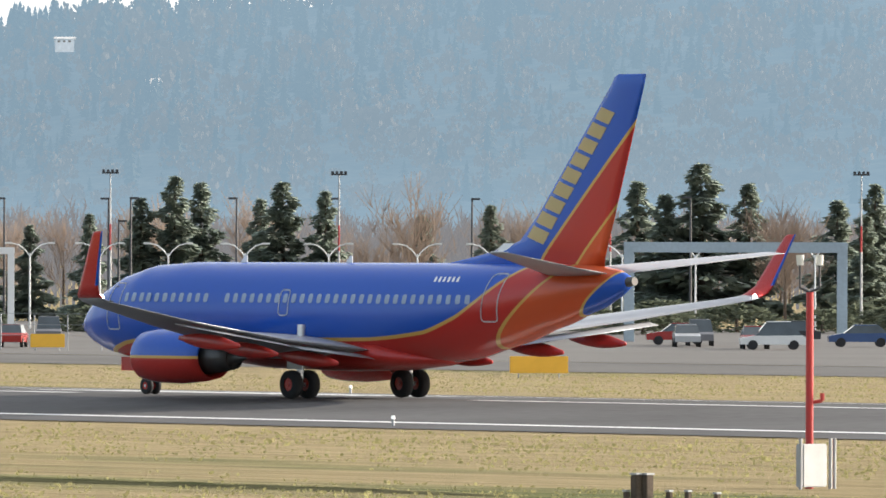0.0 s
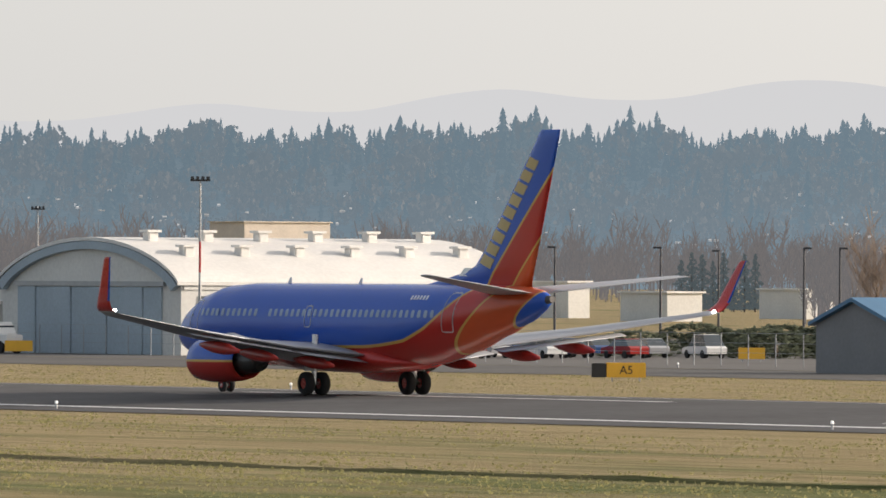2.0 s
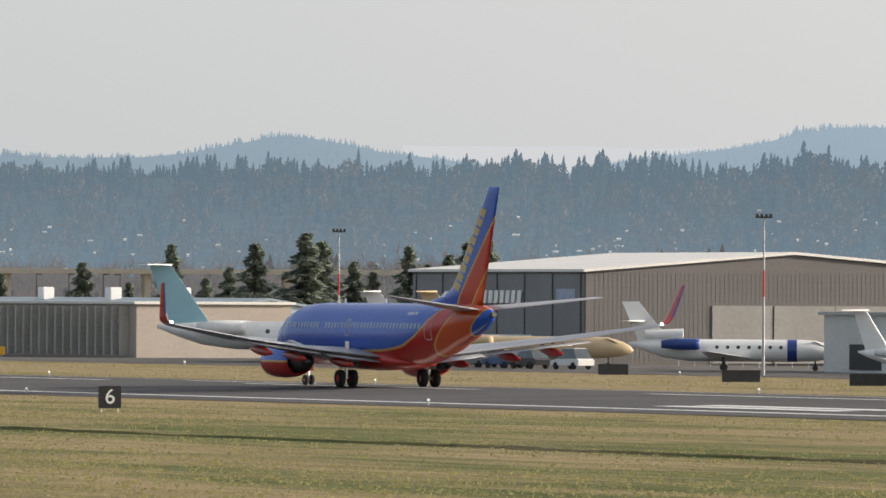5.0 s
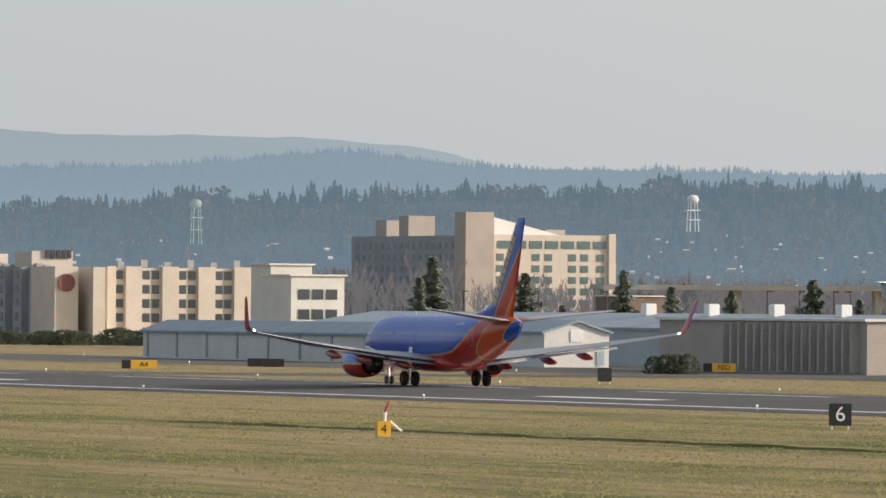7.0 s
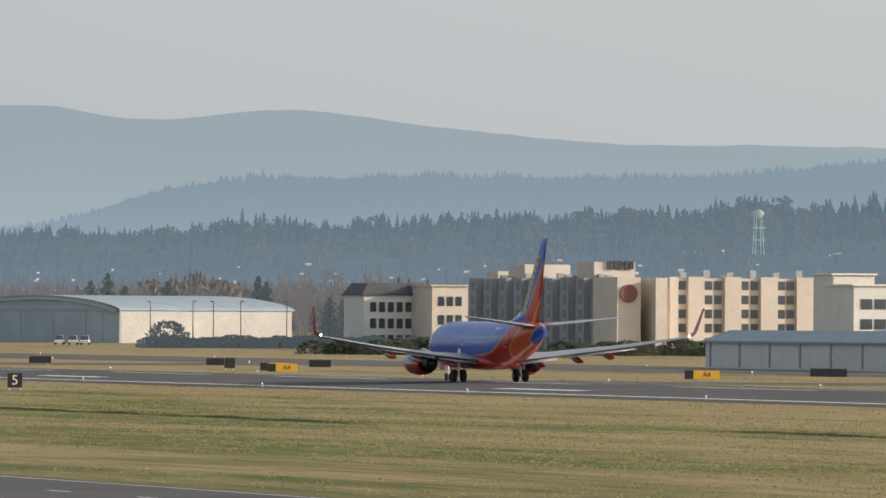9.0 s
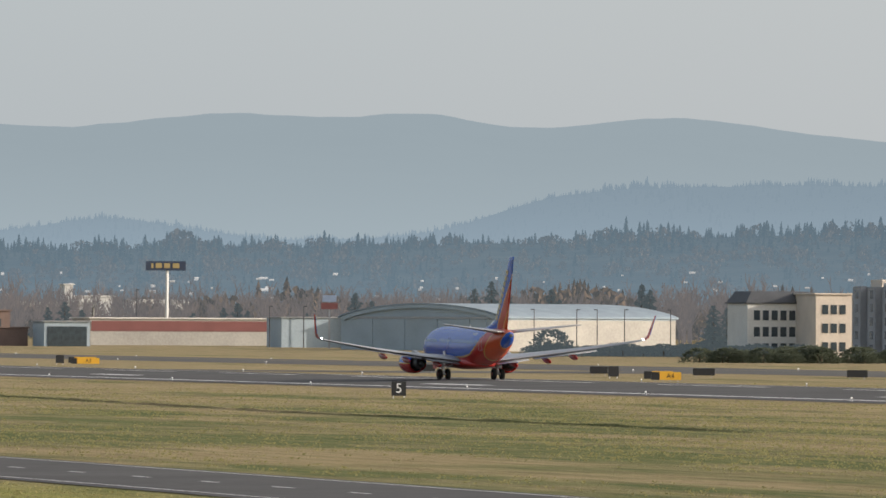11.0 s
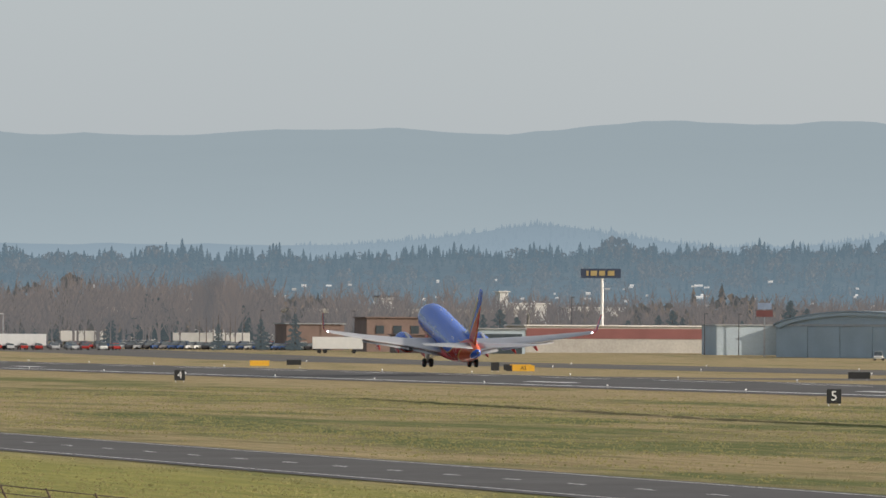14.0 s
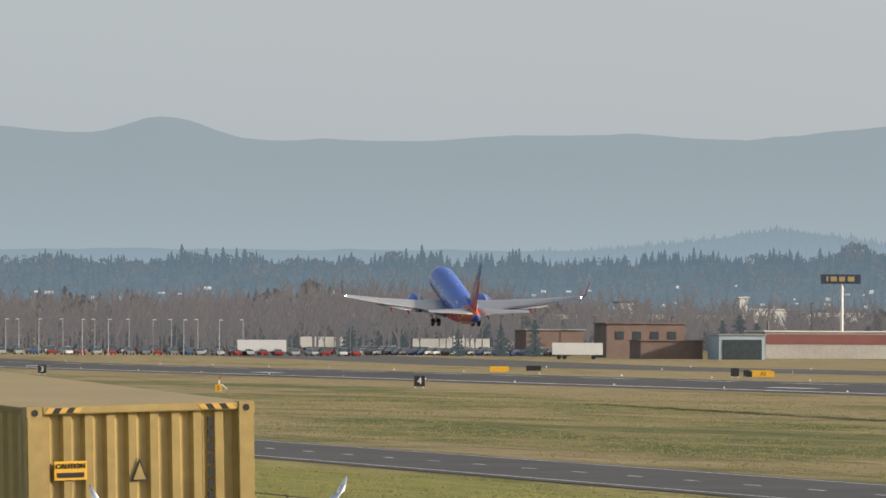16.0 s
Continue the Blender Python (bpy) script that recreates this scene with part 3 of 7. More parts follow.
    for dy in (-0.36, 0.36):
        bm = bmesh.new()
        box(bm, 12.7, 14.0, dy - 0.02, dy + 0.02, 0.95, 1.5)
        part("nose_gear_door", bm, RED_PAINT, nose, "red nose gear door")
    for x, z0, h in ((7.0, 5.3, 0.32), (0.6, 5.3, 0.30)):
        bm = bmesh.new()
        loft(bm, [[(x, -.02, z0), (x, .02, z0), (x - .4, .02, z0), (x - .4, -.02, z0)], [(x - .25, -.01, z0 + h), (x - .25, .01, z0 + h), (x - .42, .01, z0 + h), (x - .42, -.01, z0 + h)]])
        part("antenna", bm, WHITE_PAINT, fus, "white blade aerial")
    return jet


def livery_engine():
    m = mat("engine_livery", RED, rough=0.25, scale=0.6, vary=0.08)
    n, l = m.node_tree.nodes, m.node_tree.links
    tc, sep = n.new("ShaderNodeTexCoord"), n.new("ShaderNodeSeparateXYZ")
    l.new(tc.outputs["Object"], sep.inputs[0])
    out = RED
    for edge, c in ((1.55, GOLD), (1.66, BLUE)):
        mr = n.new("ShaderNodeMapRange")
        mr.inputs[1].default_value, mr.inputs[2].default_value = edge - 0.012, edge + 0.012
        l.new(sep.outputs[2], mr.inputs[0])
        x = n.new("ShaderNodeMix")
        x.data_type = "RGBA"
        l.new(mr.outputs[0], x.inputs["Factor"])
        if isinstance(out, tuple):
            x.inputs["A"].default_value = (*out, 1)
        else:
            l.new(out, x.inputs["A"])
        x.inputs["B"].default_value = (*c, 1)
        out = x.outputs["Result"]
    l.new(out, n["Principled BSDF"].inputs["Base Color"])
    return m


AIRLINER = build_jet()


# ---- the distance: wooded ridges, the haze of moist air painted in as emission ----
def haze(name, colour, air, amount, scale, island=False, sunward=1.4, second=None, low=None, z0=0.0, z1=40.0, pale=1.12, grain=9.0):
    """Paints haze on far things: their own colour mixed with emission for the lit air."""
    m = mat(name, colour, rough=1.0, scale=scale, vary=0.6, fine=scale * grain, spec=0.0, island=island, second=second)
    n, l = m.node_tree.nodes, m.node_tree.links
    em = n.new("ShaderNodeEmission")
    # the painted air light is brighter towards the sun, far right of the ridge
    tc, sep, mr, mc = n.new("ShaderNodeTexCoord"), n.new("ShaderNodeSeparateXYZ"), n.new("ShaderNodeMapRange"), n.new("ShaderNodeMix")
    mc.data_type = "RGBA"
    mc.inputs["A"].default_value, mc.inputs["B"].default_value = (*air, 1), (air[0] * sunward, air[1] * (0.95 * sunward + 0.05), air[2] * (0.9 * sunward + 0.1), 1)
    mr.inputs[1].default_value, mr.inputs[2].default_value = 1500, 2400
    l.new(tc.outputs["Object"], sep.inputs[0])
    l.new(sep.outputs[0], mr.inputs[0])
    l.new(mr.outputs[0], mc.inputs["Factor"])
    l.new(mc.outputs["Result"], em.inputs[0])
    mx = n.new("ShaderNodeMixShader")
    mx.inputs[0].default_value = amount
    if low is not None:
        # the painted haze is thicker and paler over the low ground
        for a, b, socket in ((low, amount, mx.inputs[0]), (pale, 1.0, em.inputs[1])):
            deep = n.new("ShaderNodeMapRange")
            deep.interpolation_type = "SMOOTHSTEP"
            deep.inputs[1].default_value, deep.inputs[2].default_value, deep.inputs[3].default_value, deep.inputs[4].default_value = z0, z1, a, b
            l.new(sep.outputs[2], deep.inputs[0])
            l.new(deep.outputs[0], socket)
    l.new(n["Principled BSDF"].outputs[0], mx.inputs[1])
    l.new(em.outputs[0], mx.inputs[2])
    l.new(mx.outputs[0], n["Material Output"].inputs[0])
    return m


NEAR_WOOD = haze("hazed_slope", (0.03, 0.04, 0.03), (0.19, 0.26, 0.30), 0.72, 0.03, second=(0.13, 0.12, 0.09), low=0.77, z0=0, z1=42)
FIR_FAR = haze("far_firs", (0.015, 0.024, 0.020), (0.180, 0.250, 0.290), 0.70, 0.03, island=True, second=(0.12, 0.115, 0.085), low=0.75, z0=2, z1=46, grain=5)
BROAD_FAR = haze("hazed_broad_crowns", (0.05, 0.047, 0.038), (0.195, 0.25, 0.28), 0.70, 0.03, island=True, second=(0.19, 0.155, 0.12), low=0.74, z0=2, z1=46, grain=5)
# brown twigs with grey air light painted over them
BARE_FAR = haze("hazed_bare_trees", (0.21, 0.145, 0.10), (0.195, 0.198, 0.198), 0.62, 0.03, island=True)
MID_HILL = haze("hazed_hill", (0.04, 0.05, 0.04), (0.295, 0.37, 0.41), 0.89, 0.012, sunward=1.55, low=0.95, z0=15, z1=66, pale=1.18)
MID_FIR = haze("hazed_hill_firs", (0.04, 0.05, 0.04), (0.285, 0.36, 0.40), 0.89, 0.01, island=True, sunward=1.55, low=0.95, z0=15, z1=66, pale=1.18)
FAR_HILL = haze("hazed_far_ridge", (0.05, 0.06, 0.06), (0.370, 0.430, 0.438), 0.93, 0.004, sunward=1.5, low=0.985, z0=20, z1=95, pale=1.10, grain=6)
PALE_HILL = haze("hazed_pale_ridge", (0.06, 0.06, 0.06), (0.645, 0.64, 0.61), 0.98, 0.003, sunward=1.0)


def rise(b, at, width):
    return 1 / (1 + math.exp(-max(-40, min(40, (b - at) / width))))


def near_top(b):
    e = 7.9 + 6.2 * rise(b, 17.5, 2.2) + 1.0 * rise(b, 30, 3) + 11 * rise(b, 38.1, 0.42) + 6 * rise(b, 41.3, 0.8)
    return e + 0.35 * noise.noise((b * 0.9, 0.3, 0)) + 0.25 * noise.noise((b * 3.1, 1.3, 0))


def tall(b):
    """The woods stand taller where the ridge comes nearer."""
    return 0.48 + 0.52 * rise(b, 24, 2.2)


def near_base(b):
    return near_top(b) - 2.3 * tall(b)


def mid_top(b):
    e = 9.0 + 5.7 * rise(b, 14.75, 0.25) - 7 * rise(b, 28.3, 0.25)
    for c, w, a in ((12.4, 0.6, 2.0), (19.3, 0.7, 1.9), (20.8, 0.7, 0.3), (23.35, 0.5, 2.2), (24.8, 0.35, -2.2), (26.7, 0.75, 3.4)):
        e += a * math.exp(-((b - c) / w) ** 2)
    return e + 0.25 * noise.noise((b * 1.7, 7.7, 0)) + 0.15 * noise.noise((b * 5.0, 2.2, 0))


def far_top(b):
    e = 19.6 - 1.9 * rise(b, 16.9, 0.35) - 7 * rise(b, 20.4, 0.35)
    for c, w, a in ((8.85, 0.35, 2.3), (7.3, 0.9, 2.2), (10.9, 0.5, 0.6), (11.6, 0.35, 0.7), (13.2, 0.75, 1.9), (14.25, 0.45, 1.7), (15.8, 0.7, 1.6)):
        e += a * math.exp(-((b - c) / w) ** 2)
    return e + 0.30 * noise.noise((b * 1.9, 4.7, 0)) + 0.16 * noise.noise((b * 6.0, 5.2, 0))


def pale_top(b):
    e = 15.5
    for c, w, a in ((29.2, 0.7, 3.4), (31.5, 0.6, 2.0), (33.2, 0.8, 3.5), (35.0, 0.9, 4.6), (37.2, 1.2, 4.0), (40, 2, 3)):
        e += a * math.exp(-((b - c) / w) ** 2)
    return e + 0.2 * noise.noise((b * 2.3, 9.7, 0))


def ridge(name, r, top, material, b0, b1, label, depth=0.82, trim=0.0):
    """A hill band at range r; top gives its rise in thousandths of the range."""
    bm = bmesh.new()
    rows = []
    n = int((b1 - b0) / 0.08)
    for i in range(n + 1):
        b = b0 + (b1 - b0) * i / n
        h = EYE[2] + r * 0.001 * (top(b) - trim)
        rows.append([polar(b, r * (depth + (1 - depth) * u), -6 + (h + 6) * (u ** 0.8)) for u in (0, 0.25, 0.5, 0.75, 1.0)] + [polar(b, r * 1.04, -6)])
    loft(bm, rows, close=False)
    tagged(part(name, bm, material, smooth=True), label, "hills", kind="structure")


def fir_mesh(verts, faces, p, h, w, rng, tiers=5, seg=6):
    """A fir: a slim core and many drooping sprays, so that its outline is ragged."""
    i0, a0 = len(verts), rng.uniform(0, 6.28)
    verts.extend([(p[0] + 0.45 * w * math.cos(a0 + 1.2566 * i), p[1] + 0.45 * w * math.sin(a0 + 1.2566 * i), p[2] + h * 0.04) for i in range(5)])
    verts.append((p[0], p[1], p[2] + h))
    faces.extend([(i0 + i, i0 + (i + 1) % 5, i0 + 5) for i in range(5)])
    for k in range(tiers * seg):
        u = (k + rng.random()) / (tiers * seg)
        a = k * 2.39996 + rng.uniform(-0.4, 0.4)
        r = w * ((1 - u) ** 0.85) * rng.uniform(0.55, 1.2) + 0.04 * w
        z = p[2] + h * (0.06 + 0.90 * u)
        ca, sa = math.cos(a), math.sin(a)
        t, d = 0.34 * w * (1 - 0.6 * u), h * 0.10
        i = len(verts)
        verts.extend([(p[0] + 0.1 * r * ca, p[1] + 0.1 * r * sa, z + d * 0.9), (p[0] + 0.75 * r * ca - t * sa, p[1] + 0.75 * r * sa + t * ca, z - d * rng.uniform(0.0, 0.5)),
                      (p[0] + r * ca, p[1] + r * sa, z - d * rng.uniform(0.1, 0.7)), (p[0] + 0.75 * r * ca + t * sa, p[1] + 0.75 * r * sa - t * ca, z - d * rng.uniform(0.0, 0.5))])
        faces.append((i, i + 1, i + 2, i + 3))


def broad_mesh(verts, faces, p, h, w, rng, count=26):
    """A round-crowned tree: clumps of leaf or twig about a few lobes."""
    lobes = [(rng.uniform(-0.5, 0.5) * w, rng.uniform(-0.5, 0.5) * w, h * rng.uniform(0.35, 0.78), rng.uniform(0.35, 0.6) * w) for _ in range(4)]
    for k in range(count):
        x, y, z, r = lobes[k % 4]
        a, e = rng.uniform(0, 6.28), rng.uniform(-0.5, 1.4)
        c = (p[0] + x + r * math.cos(a) * math.cos(e), p[1] + y + r * math.sin(a) * math.cos(e), p[2] + z + r * 0.9 * math.sin(e))
        q = rng.uniform(0.09, 0.19) * w
        i = len(verts)
        for b in (0.3, 1.7, 3.3, 4.9):
            b += rng.uniform(-0.4, 0.4)
            verts.append((c[0] + q * math.cos(b) * math.sin(a + 0.5), c[1] - q * math.cos(b) * math.cos(a + 0.5), c[2] + q * math.sin(b)))
        faces.append((i, i + 1, i + 2, i + 3))


def stuff(name, verts, faces, material, label, category):
    me = bpy.data.meshes.new(name)
    me.from_pydata(verts, [], faces)
    me.materials.append(material)
    return tagged(new(name, me), label, category, kind="stuff")


def far_firs(name, r, top, material, b0, b1, count, h0, h1, label, trim, deep=0.16, crest=0.45, grow=None, broad=None):
    rng = random.Random(name)
    verts, faces, round_verts, round_faces = [], [], [], []
    for i in range(count):
        b = rng.uniform(b0, b1)
        u = 1.0 if rng.random() < crest else 1 - rng.random() ** 1.4
        rr = r * (1 - deep + deep * u) - 4
        hz = EYE[2] + r * 0.001 * (top(b) - trim)
        z = -6 + (hz + 6) * (max(0.0, (rr / r - 0.82) / 0.18) ** 0.8)
        clump = 0.82 + 0.36 * noise.noise((b * 3.2, u * 3, 0.5)) + 0.34 * noise.noise((b * 11.0, u * 5, 2.5))
        h = (h0 + (h1 - h0) * rng.random() ** 1.5) * max(0.45, clump) * (1.2 if rng.random() < 0.06 else 1.0) * (grow(b) if grow else 1.0) * (1.0 if u == 1.0 else 1.15)
        if broad and rng.random() < 0.25 + 0.6 * (1 - u) + 0.5 * noise.noise((b * 1.7, u * 4, 9.5)):
            broad_mesh(round_verts, round_faces, polar(b, rr, z - 1.0), h * 0.8, h * rng.uniform(0.42, 0.62), rng, 52)
        else:
            fir_mesh(verts, faces, polar(b, rr, z - 1.0), h, h * rng.uniform(0.24, 0.42), rng)
    stuff(name, verts, faces, material, label, "woods")
    if broad:
        stuff(name, round_verts, round_faces, broad, "round grey-brown crowns among the firs", "woods")


# the ridges' paleness is haze mixed into their materials
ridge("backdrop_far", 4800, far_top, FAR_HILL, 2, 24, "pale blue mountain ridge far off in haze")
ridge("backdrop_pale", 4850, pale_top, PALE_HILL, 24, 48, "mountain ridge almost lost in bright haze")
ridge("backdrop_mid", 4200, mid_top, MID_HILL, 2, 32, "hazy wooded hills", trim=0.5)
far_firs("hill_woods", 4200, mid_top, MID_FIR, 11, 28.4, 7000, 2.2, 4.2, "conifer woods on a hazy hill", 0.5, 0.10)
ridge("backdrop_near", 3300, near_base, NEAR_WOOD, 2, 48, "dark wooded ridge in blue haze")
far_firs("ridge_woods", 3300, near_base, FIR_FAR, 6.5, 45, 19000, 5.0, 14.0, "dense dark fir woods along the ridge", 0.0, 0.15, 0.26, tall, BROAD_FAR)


def twig_tree(verts, faces, p, h, rng, limbs=9, spread=0.24, slim=1.0, twigs=5):
    """A leafless tree: thin upright limbs that fork into twigs."""
    def stick(a, b, w):
        d = (b - a).cross(Vector((p[0], p[1], 0)).normalized())
        d = d.normalized() * w if d.length > 1e-6 else Vector((w, 0, 0))
        i = len(verts)
        verts.extend([tuple(a - d), tuple(a + d), tuple(b + d * 0.4), tuple(b - d * 0.4)])
        faces.append((i, i + 1, i + 2, i + 3))
    base = Vector(p)
    stick(base, base + Vector((0, 0, h * 0.55)), h * 0.014)
    for k in range(limbs):
        u = rng.uniform(0.15, 0.6)
        a = base + Vector((0, 0, h * u))
        ang = rng.uniform(0, 6.28)
        out = h * spread * rng.uniform(0.4, 1.0)
        b = a + Vector((out * math.cos(ang), out * math.sin(ang), h * rng.uniform(0.2, 0.42)))
        stick(a, b, h * 0.008 * slim)
        for _ in range(twigs):
            v = rng.uniform(0.3, 1)
            s = a.lerp(b, v)
            e = s + Vector((rng.uniform(-1, 1) * h * 0.09, rng.uniform(-1, 1) * h * 0.09, h * rng.uniform(0.06, 0.2)))
            stick(s, e, h * 0.0065 * slim)


def bare_woods(name, material, b0, b1, r0, r1, count, h0, h1, label, z=None, seed=1):
    rng = random.Random(name + str(seed))
    verts, faces = [], []
    for _ in range(count):
        p = polar(rng.uniform(b0, b1), rng.uniform(r0, r1))
        p.z = ground_z(p.x, p.y) if z is None else z
        clump = 0.8 + 0.45 * noise.noise((p.x * 0.012, p.y * 0.004, seed))
        twig_tree(verts, faces, p, rng.uniform(h0, h1) * clump, rng)
    stuff(name, verts, faces, material, label, "woods")


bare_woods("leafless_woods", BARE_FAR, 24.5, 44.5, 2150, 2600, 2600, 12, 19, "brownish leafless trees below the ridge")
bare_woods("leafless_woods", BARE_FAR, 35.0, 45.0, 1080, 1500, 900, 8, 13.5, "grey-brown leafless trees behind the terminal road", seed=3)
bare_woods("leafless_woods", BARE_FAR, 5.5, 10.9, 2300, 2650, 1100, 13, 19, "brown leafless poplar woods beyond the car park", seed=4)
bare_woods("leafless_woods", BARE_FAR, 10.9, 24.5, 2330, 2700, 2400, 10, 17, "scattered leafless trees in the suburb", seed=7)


def suburb_trees(count, b0, b1):
    """Dark evergreens and round brown crowns between the far houses."""
    rng = random.Random(41)
    verts, faces = [], []
    for _ in range(count):
        b = rng.uniform(b0, b1)
        p = polar(b, rng.uniform(2420, 2690))
        p.z = ground_z(p.x, p.y)
        h = rng.uniform(7, 17) * (0.8 + 0.5 * noise.noise((b * 1.3, 2.2, 0)))
        if rng.random() < 0.6:
            broad_mesh(verts, faces, p, h * 0.85, h * rng.uniform(0.4, 0.6), rng, 60)
        else:
            fir_mesh(verts, faces, p, h, h * rng.uniform(0.2, 0.35), rng)
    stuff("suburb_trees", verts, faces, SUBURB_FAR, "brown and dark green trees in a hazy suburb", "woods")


# air light is mixed into these trees as emission
SUBURB_FAR = haze("hazed_suburb_trees", (0.03, 0.035, 0.025), (0.135, 0.15, 0.15), 0.55, 0.02, island=True, second=(0.30, 0.21, 0.14))
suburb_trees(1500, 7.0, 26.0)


def far_houses(count, seed):
    """Roofs and gables that catch the sun on the wooded slope."""
    rng = random.Random(seed)
    verts, faces = [], []
    for _ in range(count):
        b = rng.uniform(7.5, 36)
        u = rng.random() ** 1.5 * 0.55 if b < 26 else rng.random() * 0.6
        rr = 3300 * (0.82 + 0.18 * u) - 26
        hz = EYE[2] + 3.3 * near_base(b)
        z = -6 + (hz + 6) * (((rr + 26) / 3300 - 0.82) / 0.18) ** 0.8 + rng.uniform(1, 5)
        p = polar(b, rr, z)
        w, d, h = rng.uniform(0.2, 0.85) * (1.7 if rng.random() < 0.1 else 1), 0.8, rng.uniform(0.25, 0.55)
        c, s = math.cos(radians(-b)), math.sin(radians(-b))
        i = len(verts)
        for x, y, zz in ((-w, -d, 0), (w, -d, 0), (w, d, 0), (-w, d, 0), (-w, -d, h), (w, -d, h), (w, d, h), (-w, d, h), (-w, 0, h * 1.7), (w, 0, h * 1.7)):
            verts.append((p.x + x * c - y * s, p.y + x * s + y * c, p.z + zz))
        for f in ((0, 1, 5, 4), (1, 2, 6, 5), (2, 3, 7, 6), (3, 0, 4, 7), (4, 5, 9, 8), (6, 7, 8, 9), (5, 6, 9), (7, 4, 8)):
            faces.append(tuple(i + q for q in f))
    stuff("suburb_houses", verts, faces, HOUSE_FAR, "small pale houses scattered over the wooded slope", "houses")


# part of the walls' brightness is haze painted as emission
HOUSE_FAR = haze("hazed_house_walls", (0.82, 0.79, 0.72), (0.36, 0.40, 0.41), 0.22, 0.1, island=True)
far_houses(1100, 5)


# ---- strips of pavement beyond and before the runway ----
strip("taxiway", ASPHALT_OLD, 347, 378, -100, 2600, 0.03, "worn grey asphalt taxiway", "taxiway")
strip("apron", CONCRETE, 378.5, 560, -50, 880, 0.04, "pale concrete apron before the hangars", "apron")
strip("service_road", ASPHALT_OLD, 378.5, 392, 880, 2600, 0.04, "grey service road along the field fence", "road")
strip("connector_taxiway", ASPHALT_OLD, 281, 346, 215, 262, 0.035, "asphalt link between runway and taxiway", "taxiway", step=8)
strip("connector_taxiway", ASPHALT_OLD, 279, 346.5, 1200, 1250, 0.035, "asphalt link between runway and taxiway", "taxiway", step=8)
strip("connector_taxiway", ASPHALT_OLD, 279, 346.5, 870, 905, 0.035, "asphalt link between runway and taxiway", "taxiway", step=8)
near_road = strip("road", ASPHALT, 79.5, 93.0, 60, 1500, 0.03, "dark two-lane road with dashed centre line", "road")
for x in (80.6, 92.0):
    strip("edge_line", PAINT, x, x + 0.16, 60, 1500, 0.045, "", "", parent=near_road)
for k in range(90):
    strip("centre_dash", PAINT, 86.2, 86.4, 90 + 12.2 * k, 93.1 + 12.2 * k, 0.045, "", "", parent=near_road)
for y0, n in ((304, 3), (466, 2), (609, 1), (752, 1), (905, 1), (1057, 1), (1414, 1), (1655, 1)):
    for i in range(n):
        for side in (-1, 1):
            x = RW + side * (17.3 - 2.5 * i if n > 1 else 14.0)
            strip("touchdown_bar", PAINT, x - 0.85, x + 0.85, y0, y0 + 23, 0.046, "", "", parent=runway, step=6)

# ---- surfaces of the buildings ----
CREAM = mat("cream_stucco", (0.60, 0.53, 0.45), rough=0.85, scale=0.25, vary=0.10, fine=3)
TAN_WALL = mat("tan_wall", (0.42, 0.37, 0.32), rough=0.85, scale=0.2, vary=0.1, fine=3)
# hotel walls turned from the sun: their shade is put into this grey
SHADED_STUCCO = mat("shaded_stucco", (0.33, 0.34, 0.36), rough=0.9, scale=0.2, vary=0.12, fine=3)
WHITE_WALL = mat("white_wall", (0.66, 0.65, 0.61), rough=0.8, scale=0.2, vary=0.10, fine=3)
GREY_SIDING = mat("grey_siding", (0.20, 0.20, 0.205), rough=0.6, scale=0.2, vary=0.12, fine=4)
TAUPE_SIDING = mat("taupe_siding", (0.120, 0.114, 0.110), rough=0.65, scale=0.2, vary=0.12, fine=4)
BLUE_SIDING = mat("blue_grey_siding", (0.35, 0.42, 0.47), rough=0.6, scale=0.2, vary=0.12, fine=4)
BLUE_ROOF = mat("blue_grey_roof", (0.27, 0.33, 0.38), rough=0.85, scale=0.3, vary=0.14, fine=4)
WHITE_ROOF = mat("white_roof", (0.72, 0.70, 0.66), rough=0.6, scale=0.2, vary=0.08, fine=3)
DARK_ROOF = mat("dark_roof", (0.07, 0.075, 0.085), rough=0.7, scale=0.3, vary=0.2, fine=4)
BROWN_BRICK = mat("brown_brick", (0.19, 0.135, 0.115), rough=0.85, scale=0.3, vary=0.18, fine=5)
DULL_WALL = mat("weathered_white_wall", (0.40, 0.385, 0.35), rough=0.85, scale=0.15, vary=0.16, fine=2)
RED_BAND = mat("dark_red_cladding", (0.20, 0.075, 0.07), rough=0.6, scale=0.3, vary=0.12)
DARK_GLASS = glass("dark_glass", (0.05, 0.065, 0.075))
GREEN_GLASS = glass("greenish_glass", (0.09, 0.15, 0.15))
STEEL = mat("galvanised_steel", (0.36, 0.37, 0.38), rough=0.45, metal=0.6, scale=1.5, vary=0.15)
BLACK_STEEL = mat("dark_steel", (0.06, 0.06, 0.065), rough=0.5, metal=0.3, scale=1.5, vary=0.15)
RED_STEEL = mat("red_steel", (0.42, 0.03, 0.03), rough=0.4, scale=1.0, vary=0.15)
YELLOW = mat("sign_yellow", (0.75, 0.42, 0.03), rough=0.5, scale=1.5, vary=0.08)
BLACK = mat("sign_black", (0.015, 0.016, 0.018), rough=0.5, scale=1.5, vary=0.2)
BLUE_SIGN = mat("sign_blue", (0.05, 0.068, 0.115), rough=0.5, scale=1.5, vary=0.1)
CONC_WALL = mat("concrete_wall", (0.40, 0.38, 0.34), rough=0.9, scale=0.3, vary=0.14, fine=3)


